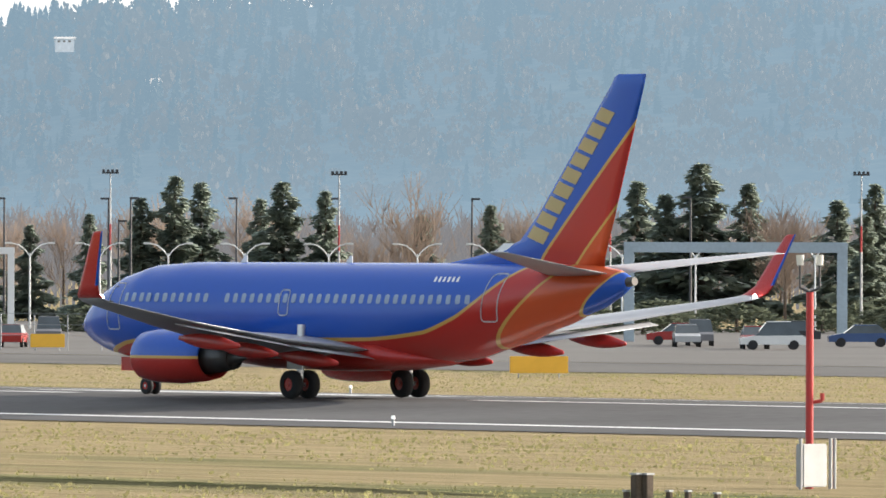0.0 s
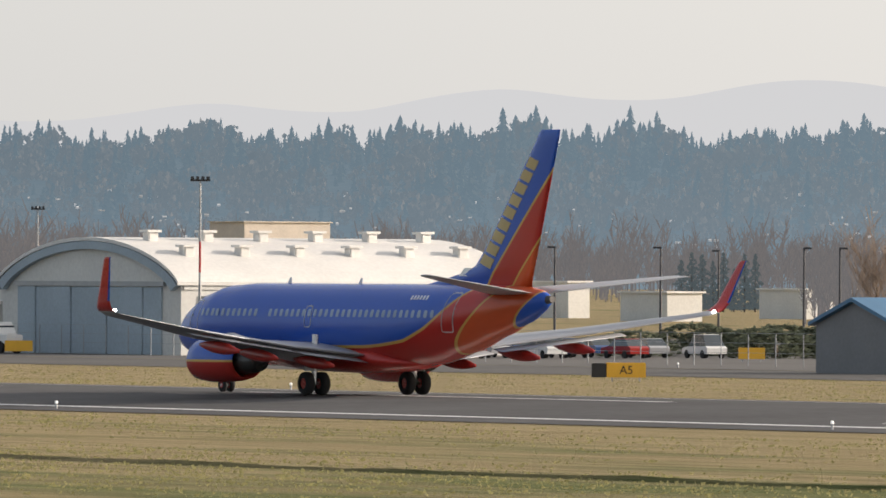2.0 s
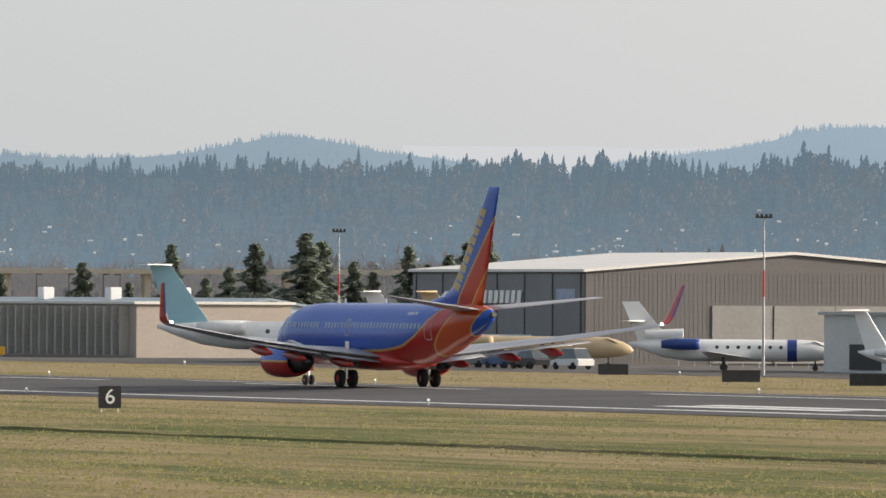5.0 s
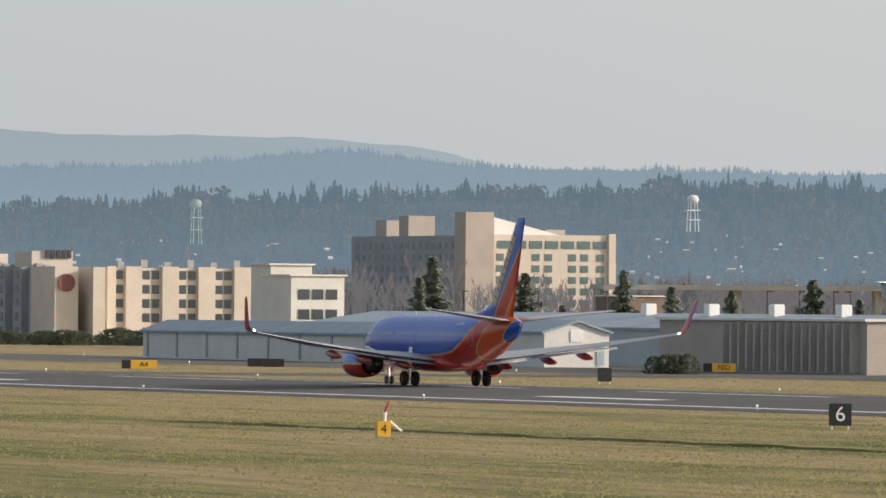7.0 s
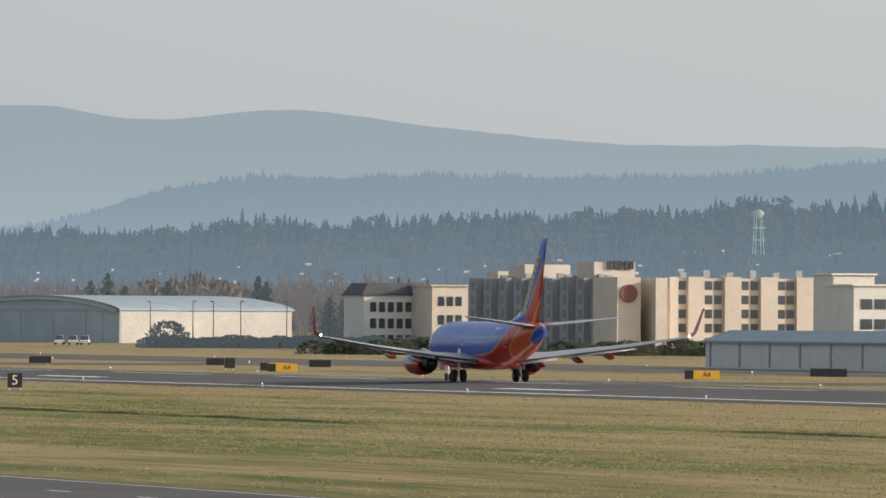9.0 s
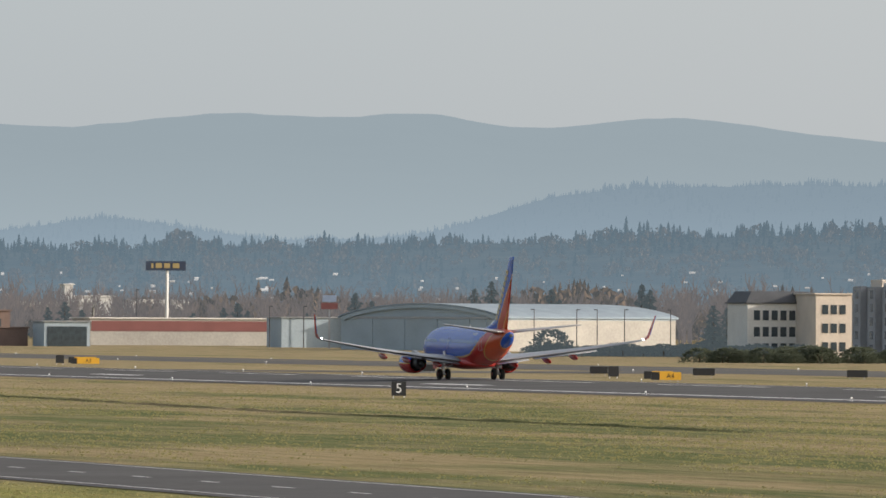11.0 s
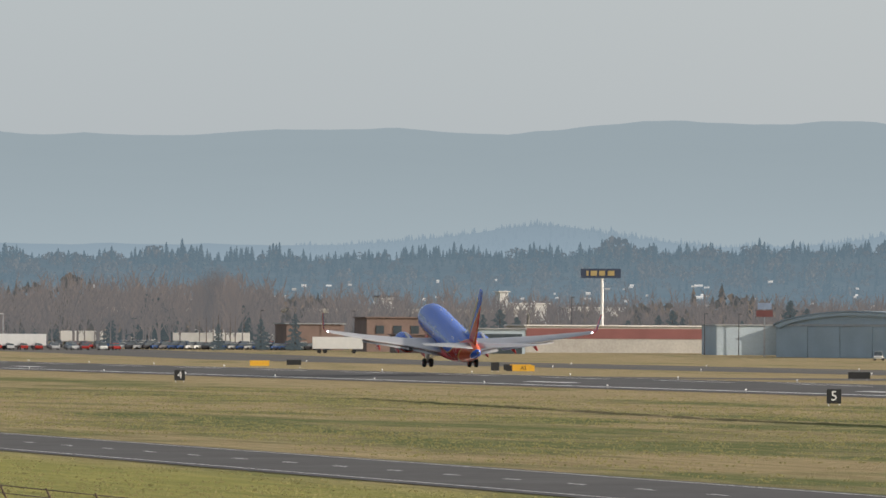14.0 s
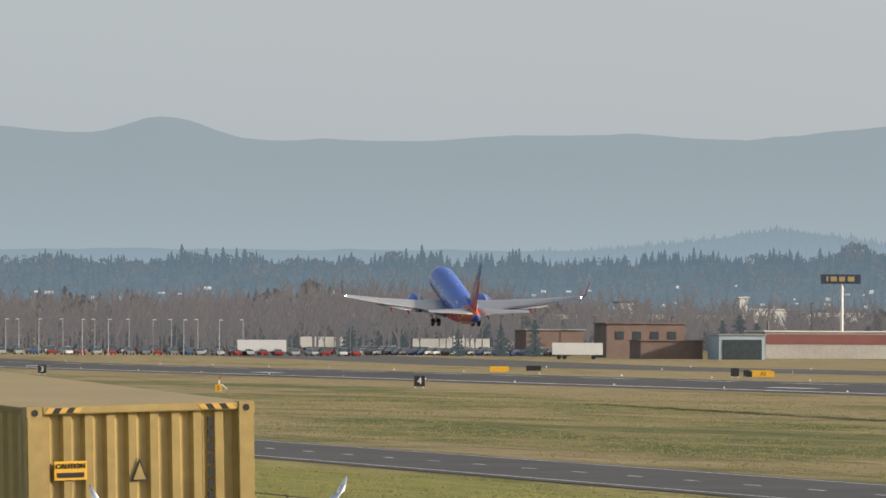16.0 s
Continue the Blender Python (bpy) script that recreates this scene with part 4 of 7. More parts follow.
def face_panel(parent, name, side, u0, u1, z0, z1, at, material, proud=0.06, label=""):
    """A pane or panel on the face towards the runway (side 'x', u along y) or the face across it (side 'y', u along x)."""
    bm = bmesh.new()
    if side == "x":
        box(bm, at - proud, at + 0.12, u0, u1, z0, z1)
    else:
        box(bm, u0, u1, at - proud, at + 0.12, z0, z1)
    return part(name, bm, material, parent, label)


def pane_grid(parent, side, u0, u1, n, z0, dz, rows, w, h, at, material=None):
    """Windows in rows that share one mesh."""
    bm = bmesh.new()
    if side == "x":
        box(bm, -0.05, 0.10, -w / 2, w / 2, 0, h)
    else:
        box(bm, -w / 2, w / 2, -0.05, 0.10, 0, h)
    me = bpy.data.meshes.new("window")
    bm.to_mesh(me)
    bm.free()
    me.materials.append(material or DARK_GLASS)
    for i in range(n):
        u = u0 + (u1 - u0) * (i + 0.5) / n
        for k in range(rows):
            ob = new("window", me)
            ob.parent = parent
            ob.location = (at, u, z0 + dz * k) if side == "x" else (u, at, z0 + dz * k)


def hall(name, label, x0, x1, y0, y1, z1, wall, roof, ridge=0.0, along="y", z0=None, over=0.4, category="building"):
    """A plain building with walls and a flat or pitched roof. along: the ridge's direction."""
    t = thing(name, label, category)
    zb = (ground_z(x0, y0) if z0 is None else z0) - 0.3
    bm = bmesh.new()
    if ridge and along == "x":
        m = (y0 + y1) / 2
        loft(bm, [[(x, y0, zb), (x, y0, z1), (x, m, z1 + ridge), (x, y1, z1), (x, y1, zb)] for x in (x0, x1)])
    elif ridge:
        m = (x0 + x1) / 2
        loft(bm, [[(x0, y, zb), (x0, y, z1), (m, y, z1 + ridge), (x1, y, z1), (x1, y, zb)] for y in (y0, y1)])
    else:
        box(bm, x0, x1, y0, y1, zb, z1)
    part("wall", bm, wall, t)
    bm = bmesh.new()
    o, th = over, 0.28
    if ridge and along == "x":
        m = (y0 + y1) / 2
        k = ridge / (m - y0) * o
        prof = [(y0 - o, z1 - k), (m, z1 + ridge), (y1 + o, z1 - k)]
        loft(bm, [[(x, y, z + 0.02) for y, z in prof] + [(x, y, z + th) for y, z in prof[::-1]] for x in (x0 - o, x1 + o)])
    elif ridge:
        m = (x0 + x1) / 2
        k = ridge / (m - x0) * o
        prof = [(x0 - o, z1 - k), (m, z1 + ridge), (x1 + o, z1 - k)]
        loft(bm, [[(x, y, z + 0.02) for x, z in prof] + [(x, y, z + th) for x, z in prof[::-1]] for y in (y0 - o, y1 + o)])
    else:
        box(bm, x0 - o, x1 + o, y0 - o, y1 + o, z1 + 0.01, z1 + th)
    part("roof", bm, roof, t)
    return t


def ribs(parent, side, u0, u1, n, z0, z1, at, material, w=0.18):
    bm = bmesh.new()
    if side == "x":
        box(bm, -0.10, 0.10, -w / 2, w / 2, z0, z1)
    else:
        box(bm, -w / 2, w / 2, -0.10, 0.10, z0, z1)
    me = bpy.data.meshes.new("rib")
    bm.to_mesh(me)
    bm.free()
    me.materials.append(material)
    for i in range(n + 1):
        ob = new("rib", me)
        ob.parent = parent
        u = u0 + (u1 - u0) * i / n
        ob.location = (at, u, 0) if side == "x" else (u, at, 0)


def arched_hangar(name, label, m, width, length, eave, rise_, wall, roof, door, vents=True, windows=True):
    """Front at local x = 0 facing -x, width along y, length along +x; the long wall at y = 0 faces -y."""
    t = thing(name, label, "hangar", m)
    n = 20
    arc = [(width * (0.5 - 0.5 * math.cos(math.pi * i / n)), eave + rise_ * math.sin(math.pi * i / n) ** 1.5) for i in range(n + 1)]
    bm = bmesh.new()
    loft(bm, [[(x, 0, -0.5)] + [(x, y, z) for y, z in arc] + [(x, width, -0.5)] for x in (0, length)])
    part("wall", bm, wall, t)
    bm = bmesh.new()
    loft(bm, [[(x, y * 1.02 - 0.01 * width, z + 0.04) for y, z in arc] + [(x, y * 1.02 - 0.01 * width, z + 0.32) for y, z in arc[::-1]] for x in (-0.5, length + 0.4)])
    part("roof", bm, roof, t)
    bm = bmesh.new()
    rim = [(width * 0.03 + y * 0.94, z * 0.93) for y, z in arc]
    rings = []
    for (y, z), (yi, zi) in zip(arc, rim):
        rings.append([(-0.06, y, z), (-0.5, y, z), (-0.5, yi, zi), (-0.06, yi, zi)])
    loft(bm, rings)
    part("arch_trim", bm, BLUE_SIDING, t, "blue-grey arch trim")
    k = 8
    for i in range(k):
        bm = bmesh.new()
        box(bm, -0.16 - 0.1 * (i % 2), -0.02, width * (0.10 + 0.80 * i / k), width * (0.10 + 0.80 * (i + 1) / k) - 0.08, 0.0, eave * 0.98)
        part("door_leaf", bm, door, t)
    bm = bmesh.new()
    box(bm, -0.3, -0.01, width * 0.08, width * 0.92, eave * 0.99, eave * 1.06)
    part("door_rail", bm, STEEL, t)
    if windows:
        pane_grid(t, "y", 1.5, length * 0.94, 32, eave - 1.65, 1, 1, 0.66, 0.85, -0.06)
        bm = bmesh.new()
        box(bm, 0.2, length, -0.12, -0.01, eave - 0.3, eave)
        part("eave_trim", bm, WHITE_WALL, t)
    if vents:
        for y in (0.20, 0.42):
            for i in range(6):
                q = arc[int(n * (0.5 - math.asin(1 - 2 * y) / math.pi))]
                bm = bmesh.new()
                x = length * (0.08 + 0.165 * i)
                box(bm, x, x + 0.9, q[0] - 0.5, q[0] + 0.5, q[1] - 0.2, q[1] + 1.0, 0.08)
                box(bm, x - 0.2, x + 1.1, q[0] - 0.65, q[0] + 0.65, q[1] + 0.95, q[1] + 1.15)
                part("roof_vent", bm, roof, t)
    return t


# white arched hangar
arched_hangar("arched_hangar", "old arched hangar with a white roof and grey front doors", pose(396, 650, -0.2), 27.5, 31, 5.4, 3.5, WHITE_WALL, WHITE_ROOF, BLUE_SIDING)
# dark hangar with company lettering drawn as plain shapes
fc = hall("maintenance_hangar", "large grey metal hangar with tall sliding doors and lettering", 385, 428, 822.7, 862, 8.5, TAUPE_SIDING, WHITE_ROOF, 1.7, "y")
DOOR_GREY = mat("door_grey", (0.27, 0.26, 0.245), rough=0.8, scale=0.25, vary=0.12, fine=3)
face_panel(fc, "front_cladding", "x", 822.9, 861.8, 0, 8.3, 385, GREY_SIDING, 0.12, "dark grey cladding")
ribs(fc, "x", 823.5, 861, 6, 0, 8.3, 384.9, BLACK_STEEL)
ribs(fc, "y", 386, 427.6, 90, 5.6, 8.45, 822.78, TAUPE_SIDING, 0.2)
ribs(fc, "y", 386, 397.6, 25, 0.0, 5.6, 822.78, TAUPE_SIDING, 0.2)
for i in range(4):
    face_panel(fc, "door_leaf", "y", 398 + 6.4 * i, 398 + 6.4 * i + 6.3, 0, 5.4, 822.7, DOOR_GREY, 0.15 + 0.1 * (i % 2))
for i in range(11):
    w = 0.85
    y = 850.5 - 1.3 * i
    bm = bmesh.new()
    loft(bm, [[(x, y, 5.55), (x, y - w, 5.55), (x, y - w - 0.25, 6.75), (x, y - 0.25, 6.75)] for x in (384.80, 384.68)])
    part("lettering_block", bm, WHITE_PAINT, fc, "white letter block")
bm = bmesh.new()
loft(bm, [[(x, 852, 4.3), (x, 843, 4.9), (x, 843, 5.35), (x, 852, 5.3)] for x in (384.80, 384.68)])
part("lettering_block", bm, RED_PAINT, fc, "red swoosh")
face_panel(fc, "window", "x", 824.8, 829, 5.9, 6.9, 384.9, WINDOW)

h2 = hall("small_hangar", "blue-grey hangar with a low gable and sliding doors", 388, 420, 723, 754, 5.7, BLUE_SIDING, DARK_ROOF, 0.9, "x")
for i in range(4):
    face_panel(h2, "door_leaf", "x", 729 + 5 * i, 733.9 + 5 * i, 0, 5.2, 388, BLUE_SIDING, 0.12 + 0.1 * (i % 2))
h3 = hall("store_building", "small blue-grey metal store with a doorway painted dark", 376, 383, 741, 755, 4.7, WHITE_WALL, STEEL)
# no opening: a black panel paints the dark inside of the doorway
face_panel(h3, "doorway", "x", 744, 750, 0, 2.2, 376, BLACK)
ribs(h3, "y", 376.3, 382.7, 24, 0.0, 4.6, 741.08, WHITE_WALL, 0.13)
term = hall("flight_terminal", "low white terminal building with dark flat roofs", 402, 428, 668, 736, 4.8, WHITE_WALL, DARK_ROOF, 0.0)
bm = bmesh.new()
loft(bm, [[(402.5, y, 5.1), (409, y, 6.3), (426, y, 6.3), (427, y, 5.1)] for y in (668, 735)])
part("upper_roof", bm, DARK_ROOF, term, "dark pitched roof")
hall("terminal_annex", "low white annex in front of the terminal", 396, 402, 680, 715, 3.6, WHITE_WALL, WHITE_ROOF)
atr = thing("glass_atrium", "sloping greenhouse roof of glass in white frames", "skylight")
ATRIUM_GLASS = mat("tinted_atrium_glass", (0.035, 0.075, 0.085), rough=0.35, scale=0.6, vary=0.35, spec=0.2)
for i in range(9):
    y = 697.4 + 2.1 * i
    bm = bmesh.new()
    loft(bm, [[(399.9, yy, 4.75), (399.75, yy, 4.9), (401.95, yy, 6.75), (402.1, yy, 6.6)] for yy in (y + 0.09, y + 2.01)])
    part("pane", bm, ATRIUM_GLASS, atr)
    bm = bmesh.new()
    loft(bm, [[(399.8, yy, 4.75), (399.55, yy, 4.95), (401.9, yy, 6.9), (402.1, yy, 6.65)] for yy in (y - 0.09, y + 0.09)])
    part("mullion", bm, WHITE_PAINT, atr)
    bm = bmesh.new()
    box(bm, 399.75, 399.9, y + 0.1, y + 2.0, 3.6, 4.75)
    part("pane", bm, ATRIUM_GLASS, atr)
for yy in (696.5, 716.4):
    bm = bmesh.new()
    loft(bm, [[(399.4, y, 3.5), (399.4, y, 5.0), (401.8, y, 7.0), (402.6, y, 7.0), (402.6, y, 3.5)] for y in (yy, yy + 0.8)])
    part("gable_frame", bm, WHITE_WALL, atr)
part("head_rail", box(bmesh.new(), 401.8, 402.4, 697.3, 716.4, 6.75, 6.98), WHITE_PAINT, atr)

cols = hall("columned_store", "long tan store with upright concrete fins", 378, 395, 915, 973, 5.2, TAN_WALL, WHITE_ROOF)
for i in range(17):
    face_panel(cols, "fin", "x", 917 + 2.2 * i, 917.5 + 2.2 * i, 0, 5.0, 378, CONC_WALL, 0.9)
wg = hall("white_shed", "white shed with a gable and a small sign", 381, 388.7, 1016, 1038, 3.6, WHITE_WALL, BLUE_ROOF, 1.2, "y")
face_panel(wg, "wall_sign", "y", 384.1, 385.5, 2.6, 3.9, 1016, WHITE_PAINT, 0.1)
face_panel(wg, "door", "y", 387.2, 388.1, 0, 2.1, 1016, BLUE_SIDING, 0.1)
tb = hall("hangar_row", "long low white hangar row with a blue-grey pitched roof", 381.5, 388.2, 1075, 1160, 3.1, WHITE_WALL, BLUE_ROOF, 1.2, "y")
ribs(tb, "x", 1077, 1158, 7, 0, 3.0, 381.45, STEEL, 0.5)
hall("hangar_row", "long low hangar row with a pale blue roof and white vents", 404, 424, 965, 1165, 4.0, BLUE_SIDING, BLUE_ROOF, 1.6, "y")
for i in range(5):
    v = thing("roof_vent", "white square roof vent on a hangar roof", "vent", group="roof vents")
    bm = box(bmesh.new(), 412, 413.4, 985 + 20 * i, 986.6 + 20 * i, 5.5, 7.0, 0.1)
    part("hood", bm, WHITE_PAINT, v)

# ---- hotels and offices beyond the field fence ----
# greyer copy of the dark glass, toned for the wings painted as shaded
SHADED_GLASS = glass("shaded_wing_glass", (0.13, 0.15, 0.17), 0.2)


def hotel_cream():
    t = thing("cream_hotel", "five-storey cream hotel with piers, recessed windows and a red round sign", "hotel")
    g = -0.6
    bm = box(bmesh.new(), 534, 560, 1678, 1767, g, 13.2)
    part("wing", bm, SHADED_STUCCO, t, "hotel wing with its shade painted in grey")
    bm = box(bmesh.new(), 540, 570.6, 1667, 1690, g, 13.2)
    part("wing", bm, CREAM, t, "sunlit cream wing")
    bm = box(bmesh.new(), 530.6, 535, 1664, 1678.2, g, 13.3)
    part("sign_tower", bm, CREAM, t)
    bm = box(bmesh.new(), 537, 539.2, 1661.5, 1680, g, 13.25)
    part("pier", bm, CREAM, t)
    bm = box(bmesh.new(), 535.1, 542.9, 1692, 1702, 12.9, 16.2)
    part("lift_tower", bm, CREAM, t)
    bm = box(bmesh.new(), 536, 545, 1738, 1748, 12.9, 15.9, 0.1)
    part("plant_room", bm, CREAM, t)
    bm = box(bmesh.new(), 536, 541, 1755, 1762, 12.9, 14.7, 0.1)
    part("plant_room", bm, CREAM, t)
    # wide plain piers stand proud between columns of paired windows
    for x0, x1 in ((544.7, 547.7), (551.6, 554.7), (558.4, 561.6), (565.2, 568.4), (541.2, 542.8)):
        bm = box(bmesh.new(), x0, x1, 1666.2, 1667.2, g, 13.45)
        part("pier", bm, CREAM, t)
    for x in (543.7, 548.7, 550.5, 555.6, 557.4, 562.5, 564.2, 569.4):
        pane_grid(t, "y", x - 1, x + 1, 1, 0.95, 2.55, 5, 1.4, 1.55, 1666.95)
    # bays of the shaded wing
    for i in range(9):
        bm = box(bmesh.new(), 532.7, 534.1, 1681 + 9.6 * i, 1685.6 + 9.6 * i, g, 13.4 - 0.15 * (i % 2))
        part("bay", bm, SHADED_STUCCO, t)
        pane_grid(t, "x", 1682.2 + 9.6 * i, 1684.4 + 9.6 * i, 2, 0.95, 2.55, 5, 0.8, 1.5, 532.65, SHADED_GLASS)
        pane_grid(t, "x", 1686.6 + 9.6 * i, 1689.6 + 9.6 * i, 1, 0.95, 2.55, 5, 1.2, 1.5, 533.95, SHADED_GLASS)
    for i in range(12):
        bm = box(bmesh.new(), 535 + 0.6 * (i % 3), 536.2 + 0.6 * (i % 3), 1684 + 6.7 * i, 1685.2 + 6.7 * i, 13.2, 13.7 + 0.25 * (i % 3))
        part("roof_unit", bm, STEEL, t)
    bm = bmesh.new()
    tube(bm, (532.7, 1664, 10.4), (532.7, 1663.6, 10.4), 1.6, 1.6, 28)
    part("round_sign", bm, RED_BAND, t, "red round sign")
    for i in range(5):
        bm = box(bmesh.new(), 537.6 + 1.05 * i, 538.3 + 1.05 * i, 1691.6, 1691.9, 14.9, 16.4)
        part("letter_block", bm, BLACK_STEEL, t)
    for i in range(6):
        bm = box(bmesh.new(), 545 + 4.4 * i, 546.2 + 4.4 * i, 1672, 1673, 13.3, 14.3 + 0.4 * (i % 2))
        part("roof_unit", bm, STEEL, t)


def hotel_tall():
    t = thing("tall_hotel", "tall tan hotel with rows of green windows", "hotel")
    g = -0.6
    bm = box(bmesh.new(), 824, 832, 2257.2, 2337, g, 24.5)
    part("wing", bm, SHADED_STUCCO, t, "wing with its shade painted in grey")
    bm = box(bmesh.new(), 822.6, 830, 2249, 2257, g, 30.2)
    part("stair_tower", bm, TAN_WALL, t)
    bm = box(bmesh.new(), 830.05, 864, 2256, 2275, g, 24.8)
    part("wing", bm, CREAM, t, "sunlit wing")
    bm = box(bmesh.new(), 862.6, 864.4, 2255.2, 2256.2, g, 25.2)
    part("pier", bm, CREAM, t)
    pane_grid(t, "y", 833, 862.5, 7, 21.4, 3, 1, 3.4, 1.9, 2255.9, GREEN_GLASS)
    for u in (831.2, 834.2, 837.4, 843.6, 846.9, 853.2, 856.4, 860.6):
        pane_grid(t, "y", u - 1, u + 1, 1, 1.6, 2.8, 7, 1.9, 1.7, 2255.9, GREEN_GLASS)
    pane_grid(t, "x", 2260, 2335, 16, 1.6, 2.8, 8, 2.2, 1.6, 823.95, SHADED_GLASS)
    bm = bmesh.new()
    loft(bm, [[(830.5 + 18 * (1 - math.cos(math.pi / 2 * k / 10)) + 4 * k / 10, y, 24.7 + 5.2 * math.cos(math.pi / 2 * k / 10)) for k in range(11)] + [(830.5, y, 24.7)] for y in (2262, 2274)])
    part("glass_hall", bm, WHITE_ROOF, t, "pale domed roof")
    for x, y, w, z1 in ((826, 2300, 7, 29.6), (828, 2322, 8, 28.6), (850, 2266, 5, 26.2)):
        bm = box(bmesh.new(), x, x + w, y, y + w, 24.4, z1)
        part("plant_room", bm, TAN_WALL, t)


def office(name, label, b0, b1, r, depth, z1, wall, roof, rows, cols_, wz, dz, w, h, glassy=DARK_GLASS, side=0.0):
    """A building across the view between two bearings, with windows on the face across the runway's line."""
    p, q = polar(b0, r), polar(b1, r)
    x0, x1, y0 = p.x, q.x, p.y
    t = hall(name, label, x0, x1, y0, y0 + depth, z1, wall, roof)
    if rows:
        pane_grid(t, "y", x0 + 1, x1 - 1, cols_, wz, dz, rows, w, h, y0 - 0.06, glassy)
    return t


hotel_cream()
hotel_tall()
mansard = office("office_block", "grey-white office block with a dark mansard roof", 16.2, 16.60, 1900, 14, 10.2, WHITE_WALL, DARK_ROOF, 3, 6, 0.6, 3.2, 1.2, 1.9)
p, q = polar(16.2, 1900), polar(16.60, 1900)
bm = bmesh.new()
loft(bm, [[(p.x - 0.3 + k, p.y - 0.3 + k, z), (q.x - 0.05, p.y - 0.3 + k, z), (q.x - 0.05, p.y + 14 - k, z), (p.x - 0.3 + k, p.y + 14 - k, z)] for k, z in ((0.0, 10.5), (1.4, 12.6))])
part("mansard_roof", bm, DARK_ROOF, mansard, "steep dark roof")
office("office_block", "cream office block beside the hotel", 16.60, 16.83, 1890, 14, 12.0, CREAM, CREAM, 3, 3, 1.0, 3.6, 1.2, 1.8)
office("office_block", "white three-storey office block with black windows", 19.07, 19.42, 1560, 14, 11.3, WHITE_WALL, WHITE_ROOF, 3, 3, 1.2, 3.2, 1.9, 1.6)
office("office_block", "white plant room on an office roof", 18.95, 19.22, 1600, 10, 13.2, WHITE_WALL, WHITE_ROOF, 0, 0, 0, 0, 0, 0)
office("brick_building", "brick building with a white roof edge behind the hotel", 20.98, 21.3, 2300, 14, 9.6, BROWN_BRICK, WHITE_ROOF, 0, 0, 0, 0, 0, 0)
# blue-grey arched hangar
far_arch = arched_hangar("arched_hangar", "wide blue-grey arched hangar with a long cream side wall", Matrix.Translation(polar(14.77, 2050, 0.2)) @ pose(0, 0, 0, 0, 0, 28), 51, 50, 6.9, 2.9, BLUE_SIDING, BLUE_ROOF, BLUE_SIDING, vents=False, windows=False)
part("side_cladding", box(bmesh.new(), 0.3, 49.9, -0.10, -0.01, 0.0, 6.6), DULL_WALL, far_arch, "cream side wall")
office("workshop", "dark blue workshop with a white end wall", 13.47, 13.86, 2150, 14, 7.1, BLUE_SIDING, STEEL, 0, 0, 0, 0, 0, 0)
office("workshop", "white workshop wall beside an arched hangar", 13.86, 14.10, 2150, 14, 7.1, WHITE_WALL, STEEL, 0, 0, 0, 0, 0, 0)
rb = office("store_building", "long white store with a dark red band", 12.35, 13.5, 2200, 20, 6.8, DULL_WALL, WHITE_ROOF, 0, 0, 0, 0, 0, 0)
p, q = polar(12.35, 2200), polar(13.5, 2200)
face_panel(rb, "red_band", "y", p.x + 0.2, q.x - 0.2, 4.0, 6.3, p.y, RED_BAND, 0.1, "dark red band")
office("workshop", "dark glazed workshop with a sawtooth sign", 12.08, 12.36, 2150, 12, 6.0, BLUE_SIDING, STEEL, 1, 3, 0.4, 3, 3.4, 4.6)
office("brick_building", "brown brick building with deep window bays", 11.42, 11.9, 2200, 14, 8.4, BROWN_BRICK, BROWN_BRICK, 1, 4, 4.9, 3, 1.9, 1.8)
office("brick_building", "low brown brick annex", 11.62, 12.0, 2160, 12, 4.6, BROWN_BRICK, BROWN_BRICK, 0, 0, 0, 0, 0, 0)
office("brick_building", "low brown and blue industrial building", 10.95, 11.3, 2250, 14, 6.9, BROWN_BRICK, STEEL, 1, 2, 1.0, 3, 1.4, 1.6)
office("white_house", "white church-like hall with a tower", 12.28, 12.5, 2500, 12, 12.5, WHITE_WALL, WHITE_ROOF, 0, 0, 0, 0, 0, 0)
office("white_house", "white tower beside a hall", 12.2, 12.25, 2500, 6, 15.5, WHITE_WALL, WHITE_ROOF, 0, 0, 0, 0, 0, 0)
office("white_house", "long white shop building below the trees", 12.6, 12.95, 2480, 12, 11.5, WHITE_WALL, WHITE_ROOF, 0, 0, 0, 0, 0, 0)
office("white_house", "small white house with a dark roof above the road", 11.5, 11.58, 2450, 8, 14.0, WHITE_WALL, DARK_ROOF, 0, 0, 0, 0, 0, 0)
office("far_hall", "long sunlit white hall far behind the airport", 31.72, 32.42, 2050, 14, 17.2, CREAM, CREAM, 0, 0, 0, 0, 0, 0)
for b0, b1, r, z1 in ((33.0, 33.3, 1500, 4.5), (33.62, 33.8, 1500, 5.2), (34.2, 34.5, 1400, 3.8), (35.0, 35.5, 1500, 4.2), (36.0, 36.3, 1450, 4.0)):
    office("far_hall", "pale low industrial hall", b0, b1, r, 12, z1, WHITE_WALL, WHITE_ROOF, 0, 0, 0, 0, 0, 0)


def viaduct(b0, b1, r, z):
    t = thing("viaduct", "long pale concrete viaduct on piers", "bridge")
    p, q = polar(b0, r), polar(b1, r)
    d = (q - p)
    n = int(d.length / 28)
    bm = bmesh.new()
    loft(bm, [[(c.x, c.y, z - 0.7), (c.x, c.y + 9, z - 0.7), (c.x, c.y + 9, z + 0.5), (c.x, c.y, z + 0.5)] for c in (p, q)])
    part("deck", bm, CONC_WALL, t)
    for i in range(n + 1):
        c = p.lerp(q, i / n)
        bm = box(bmesh.new(), c.x - 0.8, c.x + 0.8, c.y + 3, c.y + 5, -1.5, z - 0.7)
        part("pier", bm, CONC_WALL, t)


viaduct(20.9, 25.0, 2310, 12.0)
